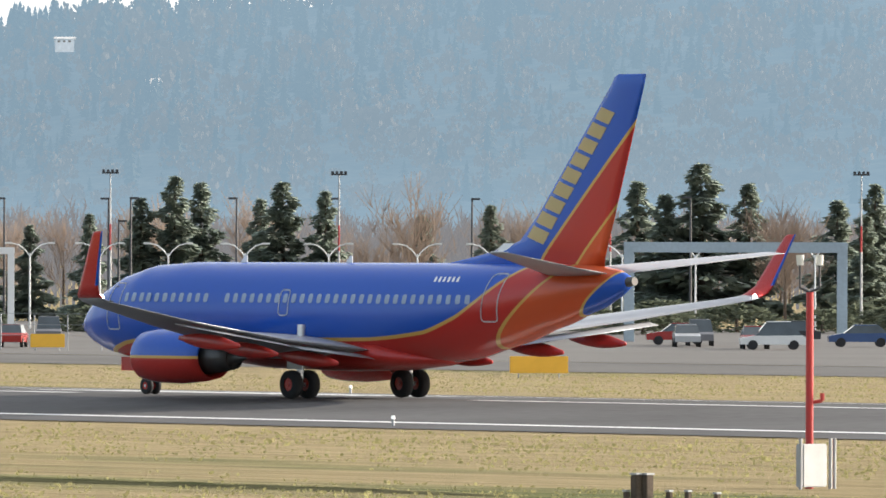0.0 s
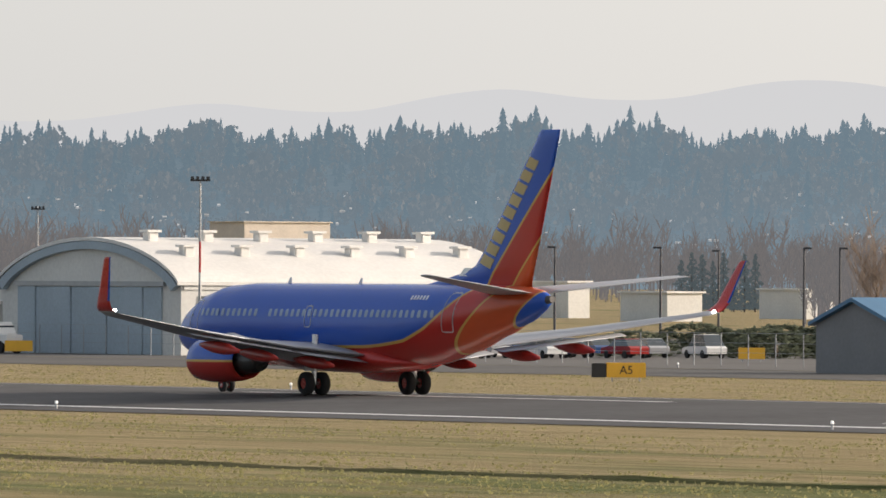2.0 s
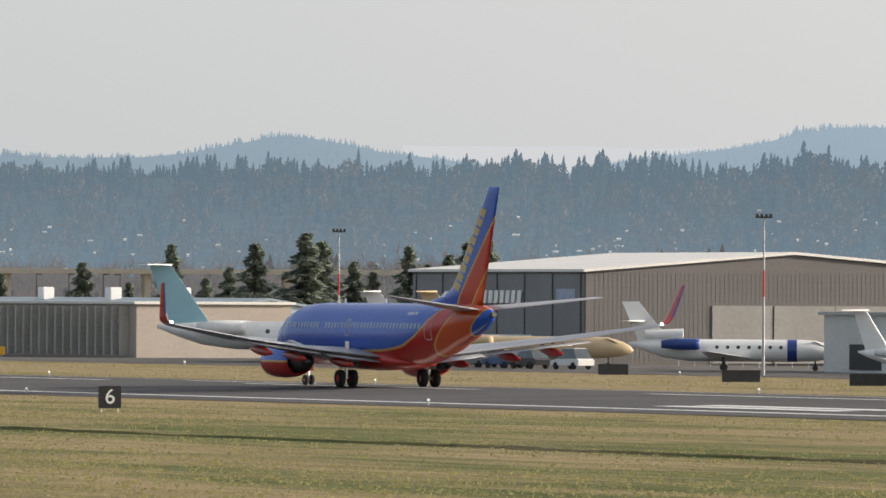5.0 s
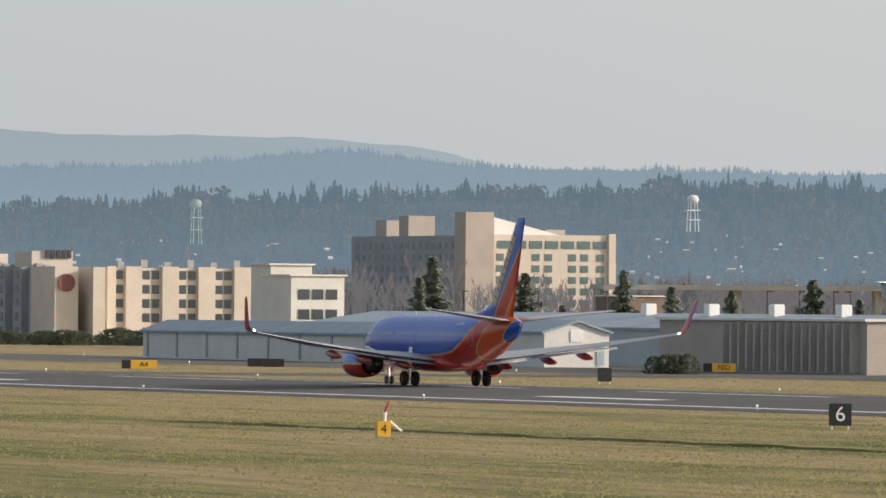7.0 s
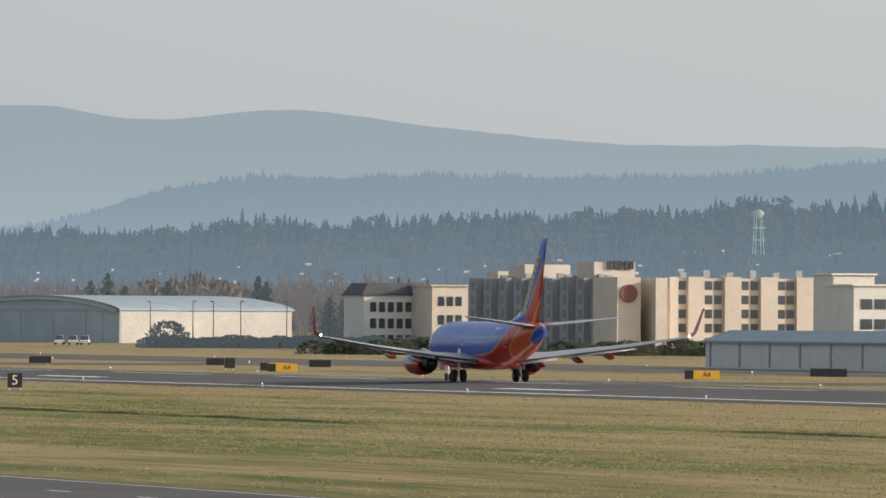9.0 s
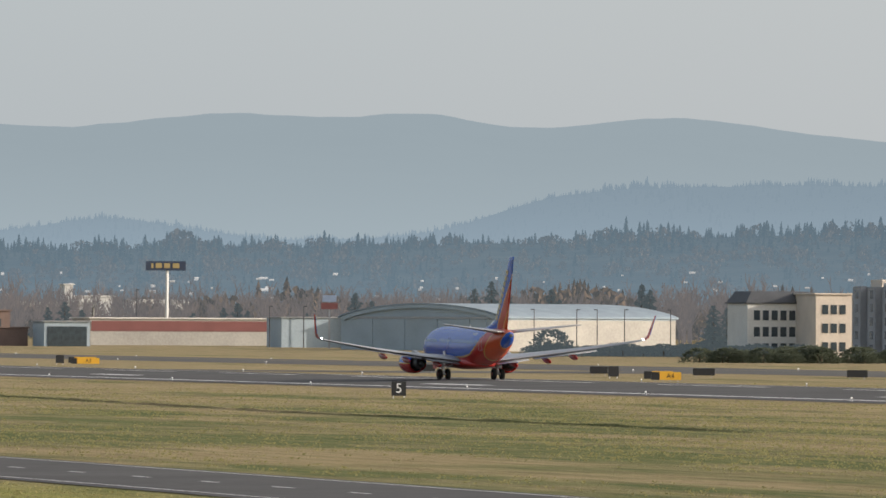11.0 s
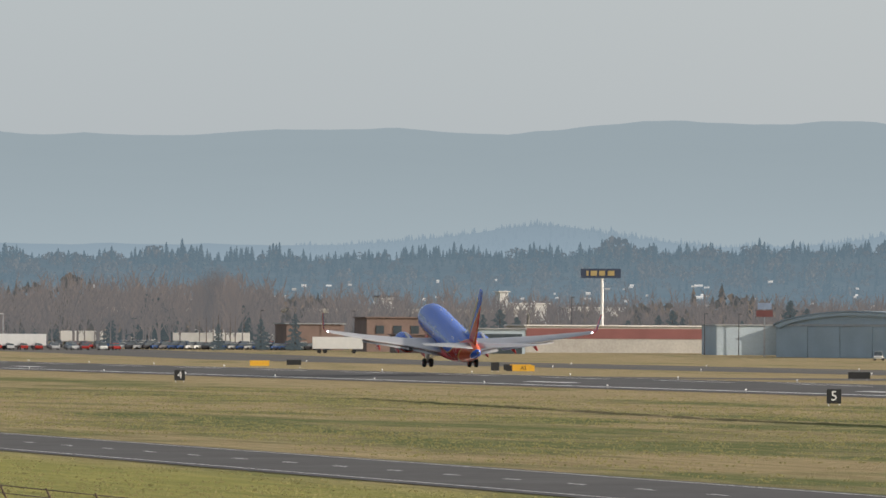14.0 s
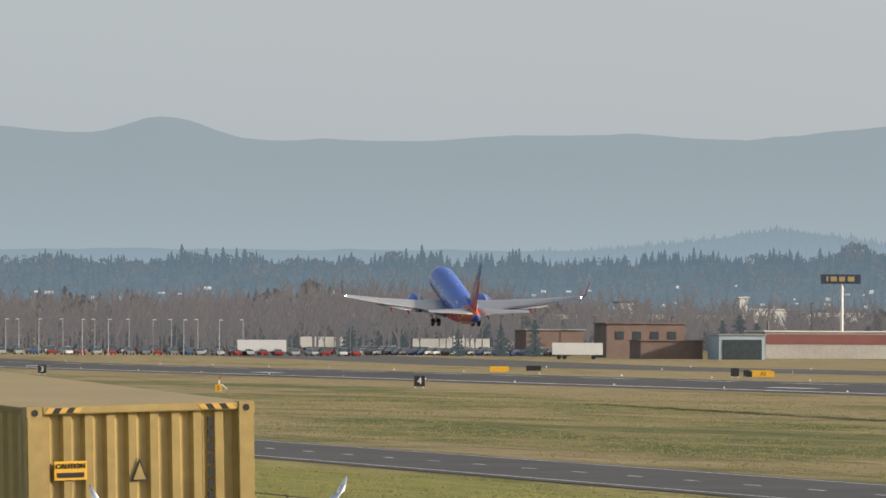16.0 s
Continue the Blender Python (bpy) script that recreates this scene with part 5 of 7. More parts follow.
viaduct(9.9, 12.4, 2440, 10.5)


# ---- trees ----
BARK = mat("bark", (0.10, 0.075, 0.055), rough=0.95, scale=2, vary=0.3, fine=20)
NEEDLES = mat("fir_needles", (0.16, 0.18, 0.145), rough=0.9, scale=0.3, vary=0.45, fine=3, island=True, spec=0.0)
TWIGS = mat("bare_twigs", (0.20, 0.155, 0.125), rough=0.95, scale=0.3, vary=0.35, fine=3, island=True, spec=0.1)
HEDGE = mat("dark_shrub", (0.10, 0.115, 0.08), rough=0.95, scale=0.4, vary=0.4, fine=4, island=True, spec=0.15)


lets_light(NEEDLES, (0.36, 0.42, 0.36), 0.6)
lets_light(HEDGE, (0.22, 0.25, 0.17), 0.4)
lets_light(TWIGS, (0.32, 0.26, 0.215), 0.4)


def leafy(name, material, verts, faces, parent):
    me = bpy.data.meshes.new(name)
    me.from_pydata(verts, [], faces)
    me.materials.append(material)
    ob = new(name, me)
    ob.parent = parent
    return ob


def spray(verts, faces, c, out, size, rng):
    """A drooping tuft of three narrow blades."""
    for _ in range(3):
        d = (out + Vector((rng.uniform(-.7, .7), rng.uniform(-.7, .7), rng.uniform(-.5, .35)))).normalized() * size * rng.uniform(0.7, 1.3)
        s = d.cross(Vector((rng.uniform(-1, 1), rng.uniform(-1, 1), 1))).normalized() * size * 0.33
        i = len(verts)
        verts.extend([tuple(c - s), tuple(c + s), tuple(c + d + s * 0.4), tuple(c + d - s * 0.5)])
        faces.append((i, i + 1, i + 2, i + 3))


def conifer(seed, wide=0.2, tufts=520, loose=0.35, needles=None):
    """A fir of unit height: trunk, limbs and a ragged crown with gaps."""
    rng = random.Random(seed)
    t = thing("conifer", "dark green conifer with an uneven pointed crown", "tree")
    bm = bmesh.new()
    tube(bm, (0, 0, -0.02), (rng.uniform(-.01, .01), 0, 0.5), 0.022, 0.013, 7)
    tube(bm, (0, 0, 0.48), (0, 0, 0.97), 0.013, 0.002, 6)
    part("trunk", bm, BARK, t)
    verts, faces = [], []
    lobes = [(rng.uniform(0, 6.28), rng.uniform(0.1, 0.9), rng.uniform(0.65, 1.25)) for _ in range(9)]
    for _ in range(tufts * 2):
        z = 0.07 + 0.93 * rng.random() ** 1.25
        a = rng.uniform(0, 6.28)
        r = wide * (1 - z) ** 0.8 * (0.55 + 0.45 * math.sin(z * 40 + a)) + 0.012
        for la, lz, k in lobes:
            if abs(z - lz) < 0.10 and math.cos(a - la) > 0.3:
                r *= k
        r *= 1 - loose * rng.random() ** 2
        out = Vector((math.cos(a), math.sin(a), -0.25))
        spray(verts, faces, Vector((r * 0.75 * math.cos(a), r * 0.75 * math.sin(a), z)), out, 0.026 + 0.034 * (1 - z), rng)
    for k in range(7):
        spray(verts, faces, Vector((0, 0, 0.93 + 0.008 * k)), Vector((0, 0, 1)), 0.03, rng)
    leafy("crown", needles or NEEDLES, verts, faces, t)
    return t


def bare_tree(seed, twigs=None):
    rng = random.Random(seed)
    t = thing("leafless_tree", "leafless reddish-brown tree with fine upright twigs", "tree")
    bm = bmesh.new()
    tube(bm, (0, 0, -0.02), (0, 0, 0.45), 0.014, 0.007, 7)
    part("trunk", bm, BARK, t)
    verts, faces = [], []
    twig_tree(verts, faces, Vector((0.001, 0.001, 0)), 1.0, rng, limbs=46, spread=0.30, slim=0.40, twigs=10)
    leafy("crown", twigs or TWIGS, verts, faces, t)
    return t


def shrub(seed, leaves=None):
    rng = random.Random(seed)
    t = thing("shrub", "dark evergreen shrub clump beside a wall", "shrub")
    verts, faces = [], []
    for _ in range(420):
        a, z = rng.uniform(0, 6.28), rng.random()
        r = 0.85 * math.sqrt(max(0.02, 1 - z * z)) * rng.uniform(0.55, 1.05)
        spray(verts, faces, Vector((r * math.cos(a), r * math.sin(a), z * 0.95)), Vector((math.cos(a), math.sin(a), 0.4)), 0.12, rng)
    leafy("crown", leaves or HEDGE, verts, faces, t)
    bm = bmesh.new()
    tube(bm, (0, 0, -0.05), (0, 0, 0.5), 0.05, 0.03, 6)
    part("trunk", bm, BARK, t)
    return t


FIRS = [conifer(11, 0.30, 620), conifer(12, 0.36, 760), conifer(13, 0.26, 560), conifer(14, 0.33, 640, 0.5)]
# distance haze put into the needle colour as emission
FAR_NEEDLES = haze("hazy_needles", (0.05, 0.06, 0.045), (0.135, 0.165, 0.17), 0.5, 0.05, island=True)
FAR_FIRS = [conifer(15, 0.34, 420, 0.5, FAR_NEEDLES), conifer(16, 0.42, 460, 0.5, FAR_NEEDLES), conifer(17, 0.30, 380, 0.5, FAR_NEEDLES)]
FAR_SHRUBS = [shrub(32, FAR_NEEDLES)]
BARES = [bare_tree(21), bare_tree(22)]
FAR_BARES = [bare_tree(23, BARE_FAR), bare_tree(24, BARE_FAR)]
SHRUBS = [shrub(31)]
first_use = set()


def plant(kinds, b, r, h, spin, group, wide=1.0, sink=0.0):
    k = kinds[int(spin * 7) % len(kinds)]
    p = polar(b, r)
    p.z = ground_z(p.x, p.y) - sink
    m = Matrix.Translation(p) @ pose(0, 0, 0, 0, 0, spin * 360)
    if k in first_use:
        ob = copy_thing(k, m)
    else:
        first_use.add(k)
        ob = k
        ob.matrix_world = m
    ob.scale = (h * wide, h * wide, h)
    return tagged(ob, group=group)


rng = random.Random(77)
# bearing, range, height
for b, r, h in ((21.65, 1300, 10), (22.13, 1300, 11.5), (22.65, 1300, 14), (22.40, 1310, 9), (22.99, 1320, 11), (23.14, 1300, 14.2), (22.85, 1280, 9.5), (23.44, 1290, 15.5), (23.53, 1300, 14.5), (23.72, 1300, 11.8), (23.83, 1310, 10.5),
                (24.04, 1310, 14), (24.15, 1310, 11.5), (24.28, 1310, 12.8), (24.39, 1320, 14.6), (24.50, 1300, 14.8), (21.30, 1320, 10.5), (20.44, 1400, 12.5), (21.02, 1400, 13), (19.90, 1450, 15), (19.82, 1440, 12), (20.66, 1420, 8),
                (14.6, 1950, 17), (14.7, 1960, 18.5), (14.80, 1950, 16), (14.5, 1950, 14), (15.05, 1950, 17), (15.25, 1960, 13), (15.58, 1950, 18), (15.63, 1950, 17), (15.98, 1900, 12), (16.08, 1900, 13.5), (16.0, 1880, 14),
                (13.13, 1950, 13), (13.21, 1950, 14), (13.27, 1950, 12.5), (13.62, 1950, 12), (13.90, 1950, 16), (14.0, 1950, 14.5), (13.75, 1960, 11), (14.28, 1960, 12), (15.1, 1940, 15), (15.35, 1940, 11),
                (11.0, 1900, 13), (10.8, 1900, 12), (11.3, 1950, 9), (11.45, 1950, 10), (12.1, 1960, 13), (12.2, 1960, 14), (12.3, 1960, 12.5), (12.6, 1980, 11), (12.95, 1950, 12), (10.55, 1900, 11)):
    if r > 1800:
        # these stand behind the far row of buildings
        r, h = r + 330, (h - 9.9) * 1.18 + 4.9
    else:
        h -= 0.6
    plant(FAR_FIRS if r > 1800 else FIRS, b, r, h, rng.random(), "conifers beyond the field", rng.uniform(1.1, 1.55), 0.2)
for b, r, h in ((39.75, 900, 13.5), (39.9, 905, 13), (39.55, 900, 11.5), (40.38, 900, 13), (40.25, 905, 11.5), (40.63, 900, 12.2), (42.46, 905, 13.2), (42.62, 900, 12), (42.83, 900, 14.8), (43.11, 900, 13), (43.63, 900, 11.5), (43.85, 905, 13), (43.8, 890, 10),
                (35.84, 800, 12.4), (35.97, 810, 11.5), (36.14, 800, 12.5), (36.27, 800, 12.9), (36.43, 800, 12.2), (36.63, 800, 11), (36.85, 805, 9.8), (35.7, 800, 9.5), (36.05, 795, 11.5), (36.35, 795, 10.5), (36.53, 805, 12), (37.5, 820, 11.2), (37.3, 830, 9.5), (37.62, 830, 10),
                (36.42, 840, 11.8), (36.22, 840, 12.4), (38.0, 850, 8), (38.3, 850, 9), (38.6, 900, 10), (38.9, 900, 9), (39.25, 890, 10), (41.2, 900, 10), (41.6, 910, 11), (42.0, 905, 9.5)):
    plant(FIRS, b, r, h, rng.random(), "conifers by the terminal road", rng.uniform(1.2, 1.65), 0.2)
for i in range(8):
    plant(FAR_FIRS, 34.28 + 0.062 * i, 1800, rng.uniform(8, 11.5), rng.random(), "row of small conifers", 0.8)
for i in range(44):
    plant(BARES, rng.uniform(35.2, 44.5), rng.uniform(880, 1050), rng.uniform(8, 12.5), rng.random(), "leafless trees by the road", 1.2)
plant(BARES, 35.95, 780, 8.6, 0.3, "leafless trees by the road", 1.6)
for i in range(14):
    plant(BARES, rng.uniform(19.3, 24.6), rng.uniform(1350, 1700), rng.uniform(5, 7.5), rng.random(), "leafless trees behind the hangars", 1.1)
for b, r, h in ((10.44, 2300, 17), (10.62, 2300, 18), (10.52, 2290, 18), (10.48, 2310, 18.5), (10.57, 2305, 19), (10.55, 2280, 17.5), (10.65, 2290, 16.5), (9.0, 2250, 10), (9.05, 2250, 12)):
    plant(FAR_BARES, b, r, h, rng.random(), "tall leafless poplars", 0.5)
for b, r, h in ((10.14, 2280, 15), (10.2, 2285, 14), (10.28, 2280, 11), (10.7, 2300, 12), (10.75, 2310, 11), (9.92, 2280, 8), (8.9, 2300, 8), (9.45, 2300, 7.5)):
    plant(FAR_FIRS, b, r + 60, h * 0.85, rng.random(), "conifers by the car park", 1.5)
for i in range(40):
    plant(FAR_SHRUBS, 14.95 + 0.04 * i, 1900 + rng.uniform(-8, 8), rng.uniform(2.0, 2.7), rng.random(), "hedge along the fence", 1.5)
plant(FAR_SHRUBS, 15.05, 1940, 5.2, 0.5, "hedge along the fence", 1.0)
for b in (21.2, 21.27, 21.33, 21.4):
    plant(SHRUBS, b, 985, rng.uniform(1.6, 2.2), rng.random(), "ivy shrubs on a store wall", 0.7)
for i in range(46):
    plant(FAR_SHRUBS, rng.uniform(7.6, 13.0), rng.uniform(2540, 2640), rng.uniform(3, 5), rng.random(), "shrubs by the car park", 1.6)
for i in range(90):
    plant(SHRUBS, rng.uniform(34.0, 44.5), rng.uniform(760, 860), rng.uniform(1.4, 2.6), rng.random(), "shrubs by the terminal road", 2.0)

for i in range(70):
    plant(SHRUBS, rng.uniform(15.9, 19.2), rng.uniform(1610, 1650), rng.uniform(1.2, 3.0), rng.random(), "hedge before the hotels", 1.5)

# ---- lamps, masts, frames ----
LAMP_FACE = mat("lamp_glass", (0.75, 0.74, 0.70), rough=0.2, scale=2, vary=0.05)


def place(first, m, group):
    """The first use takes the thing itself, later ones copies."""
    if first in first_use:
        ob = copy_thing(first, m)
    else:
        first_use.add(first)
        ob = first
        ob.matrix_world = m
    return tagged(ob, group=group)


def hillside_house(b, r, z, w, h, label):
    """A pale house on the slope, its foot among the trees."""
    t = thing("hillside_house", label, "house", Matrix.Translation(polar(b, r, z)) @ pose(0, 0, 0, 0, 0, -b))
    part("wall", box(bmesh.new(), -w / 2, w / 2, -4, 4, -2.5, h), HOUSE_FAR, t)
    bm = bmesh.new()
    loft(bm, [[(x, -4.6, h), (x, 0, h + h * 0.45), (x, 4.6, h)] for x in (-w / 2 - 0.4, w / 2 + 0.4)])
    part("roof", bm, HOUSE_FAR, t)
    for i in range(3):
        part("window", box(bmesh.new(), -w * 0.36 + w * 0.27 * i, -w * 0.36 + w * 0.27 * i + w * 0.13, -4.05, -3.9, h * 0.3, h * 0.7), SUBURB_FAR, t)


for b, z, w, h in ((39.62, 58, 6.5, 3.6), (40.85, 55.5, 6, 4.2), (41.10, 56, 2.5, 3.0), (41.0, 55, 9, 1.8), (39.10, 74.5, 6, 1.6), (41.32, 20, 7, 7), (38.98, 12, 8, 3), (36.78, 23, 4, 2.2), (29.52, 35, 4.5, 1.4), (29.34, 31, 1.6, 1.2), (30.1, 30, 1.6, 1.0), (28.2, 35, 3.0, 1.0)):
    hillside_house(b, 3060, z * 0.957, w, h, "pale house on the wooded slope above the airport")


def lamp_double():
    t = thing("street_lamp", "white street lamp with two curved arms", "street lamp")
    bm = bmesh.new()
    tube(bm, (0, 0, -0.3), (0, 0, 6.3), 0.10, 0.07)
    part("pole", bm, WHITE_PAINT, t)
    for s in (-1, 1):
        bm = bmesh.new()
        pts = [(0, 0, 6.0), (s * 0.35, 0, 6.5), (s * 0.9, 0, 6.95), (s * 1.5, 0, 7.1)]
        for a, b in zip(pts, pts[1:]):
            tube(bm, a, b, 0.055, 0.05, 8)
        part("arm", bm, WHITE_PAINT, t)
        bm = box(bmesh.new(), min(s * 1.45, s * 2.05), max(s * 1.45, s * 2.05), -0.16, 0.16, 7.02, 7.18, 0.04)
        part("lamp_head", bm, LAMP_FACE, t)
    return t


def lamp_single(h, material, name="lamp_post", label="tall lamp post with a flat square head", face=None):
    t = thing(name, label, "lamp post")
    bm = bmesh.new()
    tube(bm, (0, 0, -0.3), (0, 0, h), 0.14, 0.08)
    part("pole", bm, material, t)
    bm = box(bmesh.new(), -0.1, 0.72, -0.2, 0.2, h - 0.05, h + 0.13, 0.04)
    part("lamp_head", bm, face or BLACK_STEEL, t)
    return t


def flood_mast(h):
    t = thing("flood_mast", "red and white floodlight mast with a lamp rack", "mast")
    for i in range(6):
        bm = bmesh.new()
        tube(bm, (0, 0, h * i / 6 - (0.3 if i == 0 else 0)), (0, 0, h * (i + 1) / 6), 0.13 - 0.012 * i, 0.12 - 0.012 * i)
        part("mast_section", bm, RED_STEEL if i == 3 else STEEL, t, "red painted section" if i == 3 else "")
    bm = box(bmesh.new(), -0.7, 0.7, -0.1, 0.1, h - 0.08, h + 0.06)
    part("cross_bar", bm, BLACK_STEEL, t)
    for i in range(4):
        bm = box(bmesh.new(), -0.68 + 0.37 * i, -0.44 + 0.37 * i, -0.25, 0.1, h + 0.06, h + 0.27, 0.03)
        part("floodlight", bm, BLACK_STEEL, t)
    return t


D_LAMP = lamp_double()
for b in (38.9, 39.31, 39.71, 40.16, 40.65, 41.17, 41.6, 42.37, 42.8, 43.5):
    place(D_LAMP, Matrix.Translation(polar(b, 800, -0.3)) @ pose(0, 0, 0, 0, 0, -b), "double street lamps")
POSTS = {h: lamp_single(h, BLACK_STEEL) for h in (9, 11, 12.5)}
for b, r, h in ((39.49, 850, 11), (40.11, 850, 11), (40.71, 850, 11), (41.49, 850, 11), (42.77, 820, 11), (39.36, 860, 11), (39.42, 850, 9), (38.75, 860, 11), (38.0, 800, 9), (38.45, 800, 9), (37.56, 830, 9), (37.95, 850, 9), (37.1, 850, 9), (36.52, 700, 9), (36.27, 700, 9), (36.38, 690, 9), (36.86, 720, 9),
                (35.21, 900, 9), (34.16, 900, 9), (33.54, 900, 9), (33.2, 950, 9), (33.25, 960, 9), (33.3, 970, 9), (35.0, 900, 9), (34.5, 1000, 9), (36.0, 800, 9), (29.35, 900, 9), (29.5, 910, 9), (30.0, 930, 9), (29.75, 920, 9),
                (22.05, 1250, 9), (22.25, 1250, 9), (22.35, 1250, 9), (21.86, 1250, 9), (20.08, 1400, 9), (20.52, 1380, 9), (20.92, 1380, 9), (15.2, 1950, 9), (15.48, 1950, 9), (15.75, 1950, 9), (14.95, 1940, 9), (15.32, 1950, 9), (13.4, 2150, 9), (13.6, 2150, 9), (14.1, 2150, 9), (12.62, 2250, 12.5), (11.35, 2250, 9), (11.8, 2250, 9), (10.8, 2250, 9)):
    p = polar(b, r)
    place(POSTS[h], Matrix.Translation((p.x, p.y, ground_z(p.x, p.y))) @ pose(0, 0, 0, 0, 0, -b + (180 if int(b * 10) % 2 else 0)), "lamp posts")
FAR_POST = lamp_single(8, STEEL, label="pale grey car park lamp post", face=LAMP_FACE)
for i in range(14):
    p = polar(7.9 + 0.105 * i + 0.03 * math.sin(i * 5), 2200 + 20 * math.sin(i * 3))
    place(FAR_POST, Matrix.Translation((p.x, p.y, ground_z(p.x, p.y))) @ pose(0, 0, 0, 0, 0, -8 + 180 * (i % 2)), "lamp posts")
MASTS = {h: flood_mast(h) for h in (13,)}
for b, r, h in ((31.46, 690, 13), (28.67, 880, 13), (26.12, 800, 13), (29.26, 1000, 13), (30.51, 1000, 13), (28.1, 1000, 13), (23.63, 1000, 13), (36.93, 760, 13), (39.37, 820, 13), (40.71, 830, 13), (43.77, 820, 13), (42.3, 860, 13)):
    p = polar(b, r)
    place(MASTS[h], Matrix.Translation((p.x, p.y, ground_z(p.x, p.y))) @ pose(0, 0, 0, 0, 0, -b), "floodlight masts")


def portal(name, label, b0, b1, r, z0, z1, material, thick=0.55, crest=False):
    """A road portal frame across the view."""
    t = thing(name, label, "gantry")
    p, q = polar(b0, r), polar(b1, r)
    w = (q - p).length
    t.matrix_world = Matrix.Translation(p) @ pose(0, 0, 0, 0, 0, -(b0 + b1) / 2)
    for x in (0, w - thick):
        bm = box(bmesh.new(), x, x + thick, 0, thick, z0, z1 - thick, 0.03)
        part("post", bm, material, t)
    bm = box(bmesh.new(), -0.01, w + 0.01, -0.02, thick + 0.02, z1 - thick, z1, 0.03)
    part("beam", bm, material, t)
    if crest:
        bm = box(bmesh.new(), w * 0.12, w * 0.75, 0.1, 0.5, z1 + 0.02, z1 + 0.12)
        part("cable_tray", bm, WHITE_PAINT, t)
        for i in range(5):
            bm = box(bmesh.new(), w * (0.14 + 0.14 * i), w * (0.14 + 0.14 * i) + 0.5, 0.0, 0.5, z1 + 0.12, z1 + 0.55, 0.04)
            part("camera_box", bm, WHITE_PAINT, t)
    return t


portal("road_gantry", "wide pale blue steel gantry frame over the terminal road", 42.38, 43.69, 700, -0.5, 6.9, BLUE_SIDING, 0.75)
portal("road_gantry", "white steel gantry with camera boxes over the road", 38.06, 38.81, 720, -0.5, 6.4, WHITE_PAINT, 0.5, True)


def signal_arm(b, r, length, flip):
    t = thing("signal_mast", "white traffic signal mast with a long arm", "traffic signal")
    t.matrix_world = Matrix.Translation(polar(b, r, -0.3)) @ pose(0, 0, 0, 0, 0, -b)
    bm = bmesh.new()
    tube(bm, (0, 0, 0), (0, 0, 5.4), 0.14, 0.12)
    part("pole", bm, WHITE_PAINT, t)
    bm = bmesh.new()
    tube(bm, (0, 0, 5.2), (flip * length * 0.35, 0, 6.0), 0.10, 0.08)
    tube(bm, (flip * length * 0.35, 0, 6.0), (flip * length, 0, 6.1), 0.08, 0.05)
    part("arm", bm, WHITE_PAINT, t)
    for u in (0.55, 0.95):
        bm = box(bmesh.new(), flip * length * u - 0.15, flip * length * u + 0.15, -0.15, 0.15, 5.1, 6.0, 0.04)
        part("signal_head", bm, BLACK_STEEL, t)


signal_arm(37.30, 640, 5.0, -1)
signal_arm(36.17, 640, 4.5, 1)
hut = hall("guard_hut", "small hut with a blue ribbed metal roof", 370, 378.5, 518, 527, 3.0, GREY_SIDING, mat("blue_metal_roof", (0.06, 0.17, 0.30), rough=0.4, scale=0.5, vary=0.1), 1.5, "x")
bs = hall("bus_shelter", "small white kiosk with glazed top", 437, 440, 590, 593, 2.4, WHITE_WALL, WHITE_ROOF)
face_panel(bs, "window", "x", 590.3, 592.7, 1.2, 2.1, 437, GREEN_GLASS)


# red-and-white lamp mast on the near grass
def frangible_mast():
    t = thing("light_mast", "red frangible mast with twin lamps and a grey cabinet", "mast", Matrix.Translation(polar(43.47, 262, 0)))
    bm = bmesh.new()
    tube(bm, (0, 0, -0.5), (0, 0, 5.0), 0.11, 0.10, 14)
    part("pole", bm, RED_STEEL, t, "red painted tube")
    bm = bmesh.new()
    for s in (-1, 1):
        tube(bm, (0, 0, 5.0), (s * 0.2, s * -0.17, 5.12), 0.035)
        tube(bm, (s * 0.2, s * -0.17, 5.12), (s * 0.2, s * -0.17, 5.75), 0.03)
    part("fork", bm, BLACK_STEEL, t)
    for s in (-1, 1):
        bm = bmesh.new()
        tube(bm, (s * 0.2, s * -0.17, 5.72), (s * 0.2, s * -0.17, 6.0), 0.09, 0.11, 14)
        part("lamp", bm, LAMP_FACE, t)
    bm = bmesh.new()
    tube(bm, (0.02, -0.02, 2.05), (0.26, -0.22, 2.1), 0.05)
    tube(bm, (0.26, -0.22, 2.1), (0.26, -0.22, 2.3), 0.06)
    part("obstruction_lamp", bm, RED_STEEL, t)
    bm = box(bmesh.new(), -0.75, 0.15, -0.55, -0.25, -0.2, 0.95, 0.03)
    cab = part("cabinet", bm, STEEL, t, "grey equipment cabinet")
    for x in (-0.8, 0.3, 0.45):
        bm = bmesh.new()
        tube(bm, (x, -0.5, -0.5), (x, -0.5, 1.1), 0.05)
        part("cabinet_post", bm, STEEL, t)


frangible_mast()
for i, (b, h, w) in enumerate(((42.46, 0.62, 0.12), (42.52, 0.62, 0.12), (42.65, 0.2, 0.07), (42.76, 0.2, 0.07), (42.93, 0.15, 0.07), (42.4, 0.2, 0.07))):
    p = polar(b, 243)
    post = thing("wooden_post", "short weathered wooden post in the grass", "post", Matrix.Translation((p.x, p.y, -0.1)), "short posts")
    bm = box(bmesh.new(), -w, w, -w, w, -0.3, h, 0.02)
    part("post", bm, BARK, post)
    bm = box(bmesh.new(), -w * 1.1, w * 1.1, -w * 1.1, w * 1.1, h + 0.004, h + 0.05)
    part("cap", bm, STEEL, post)


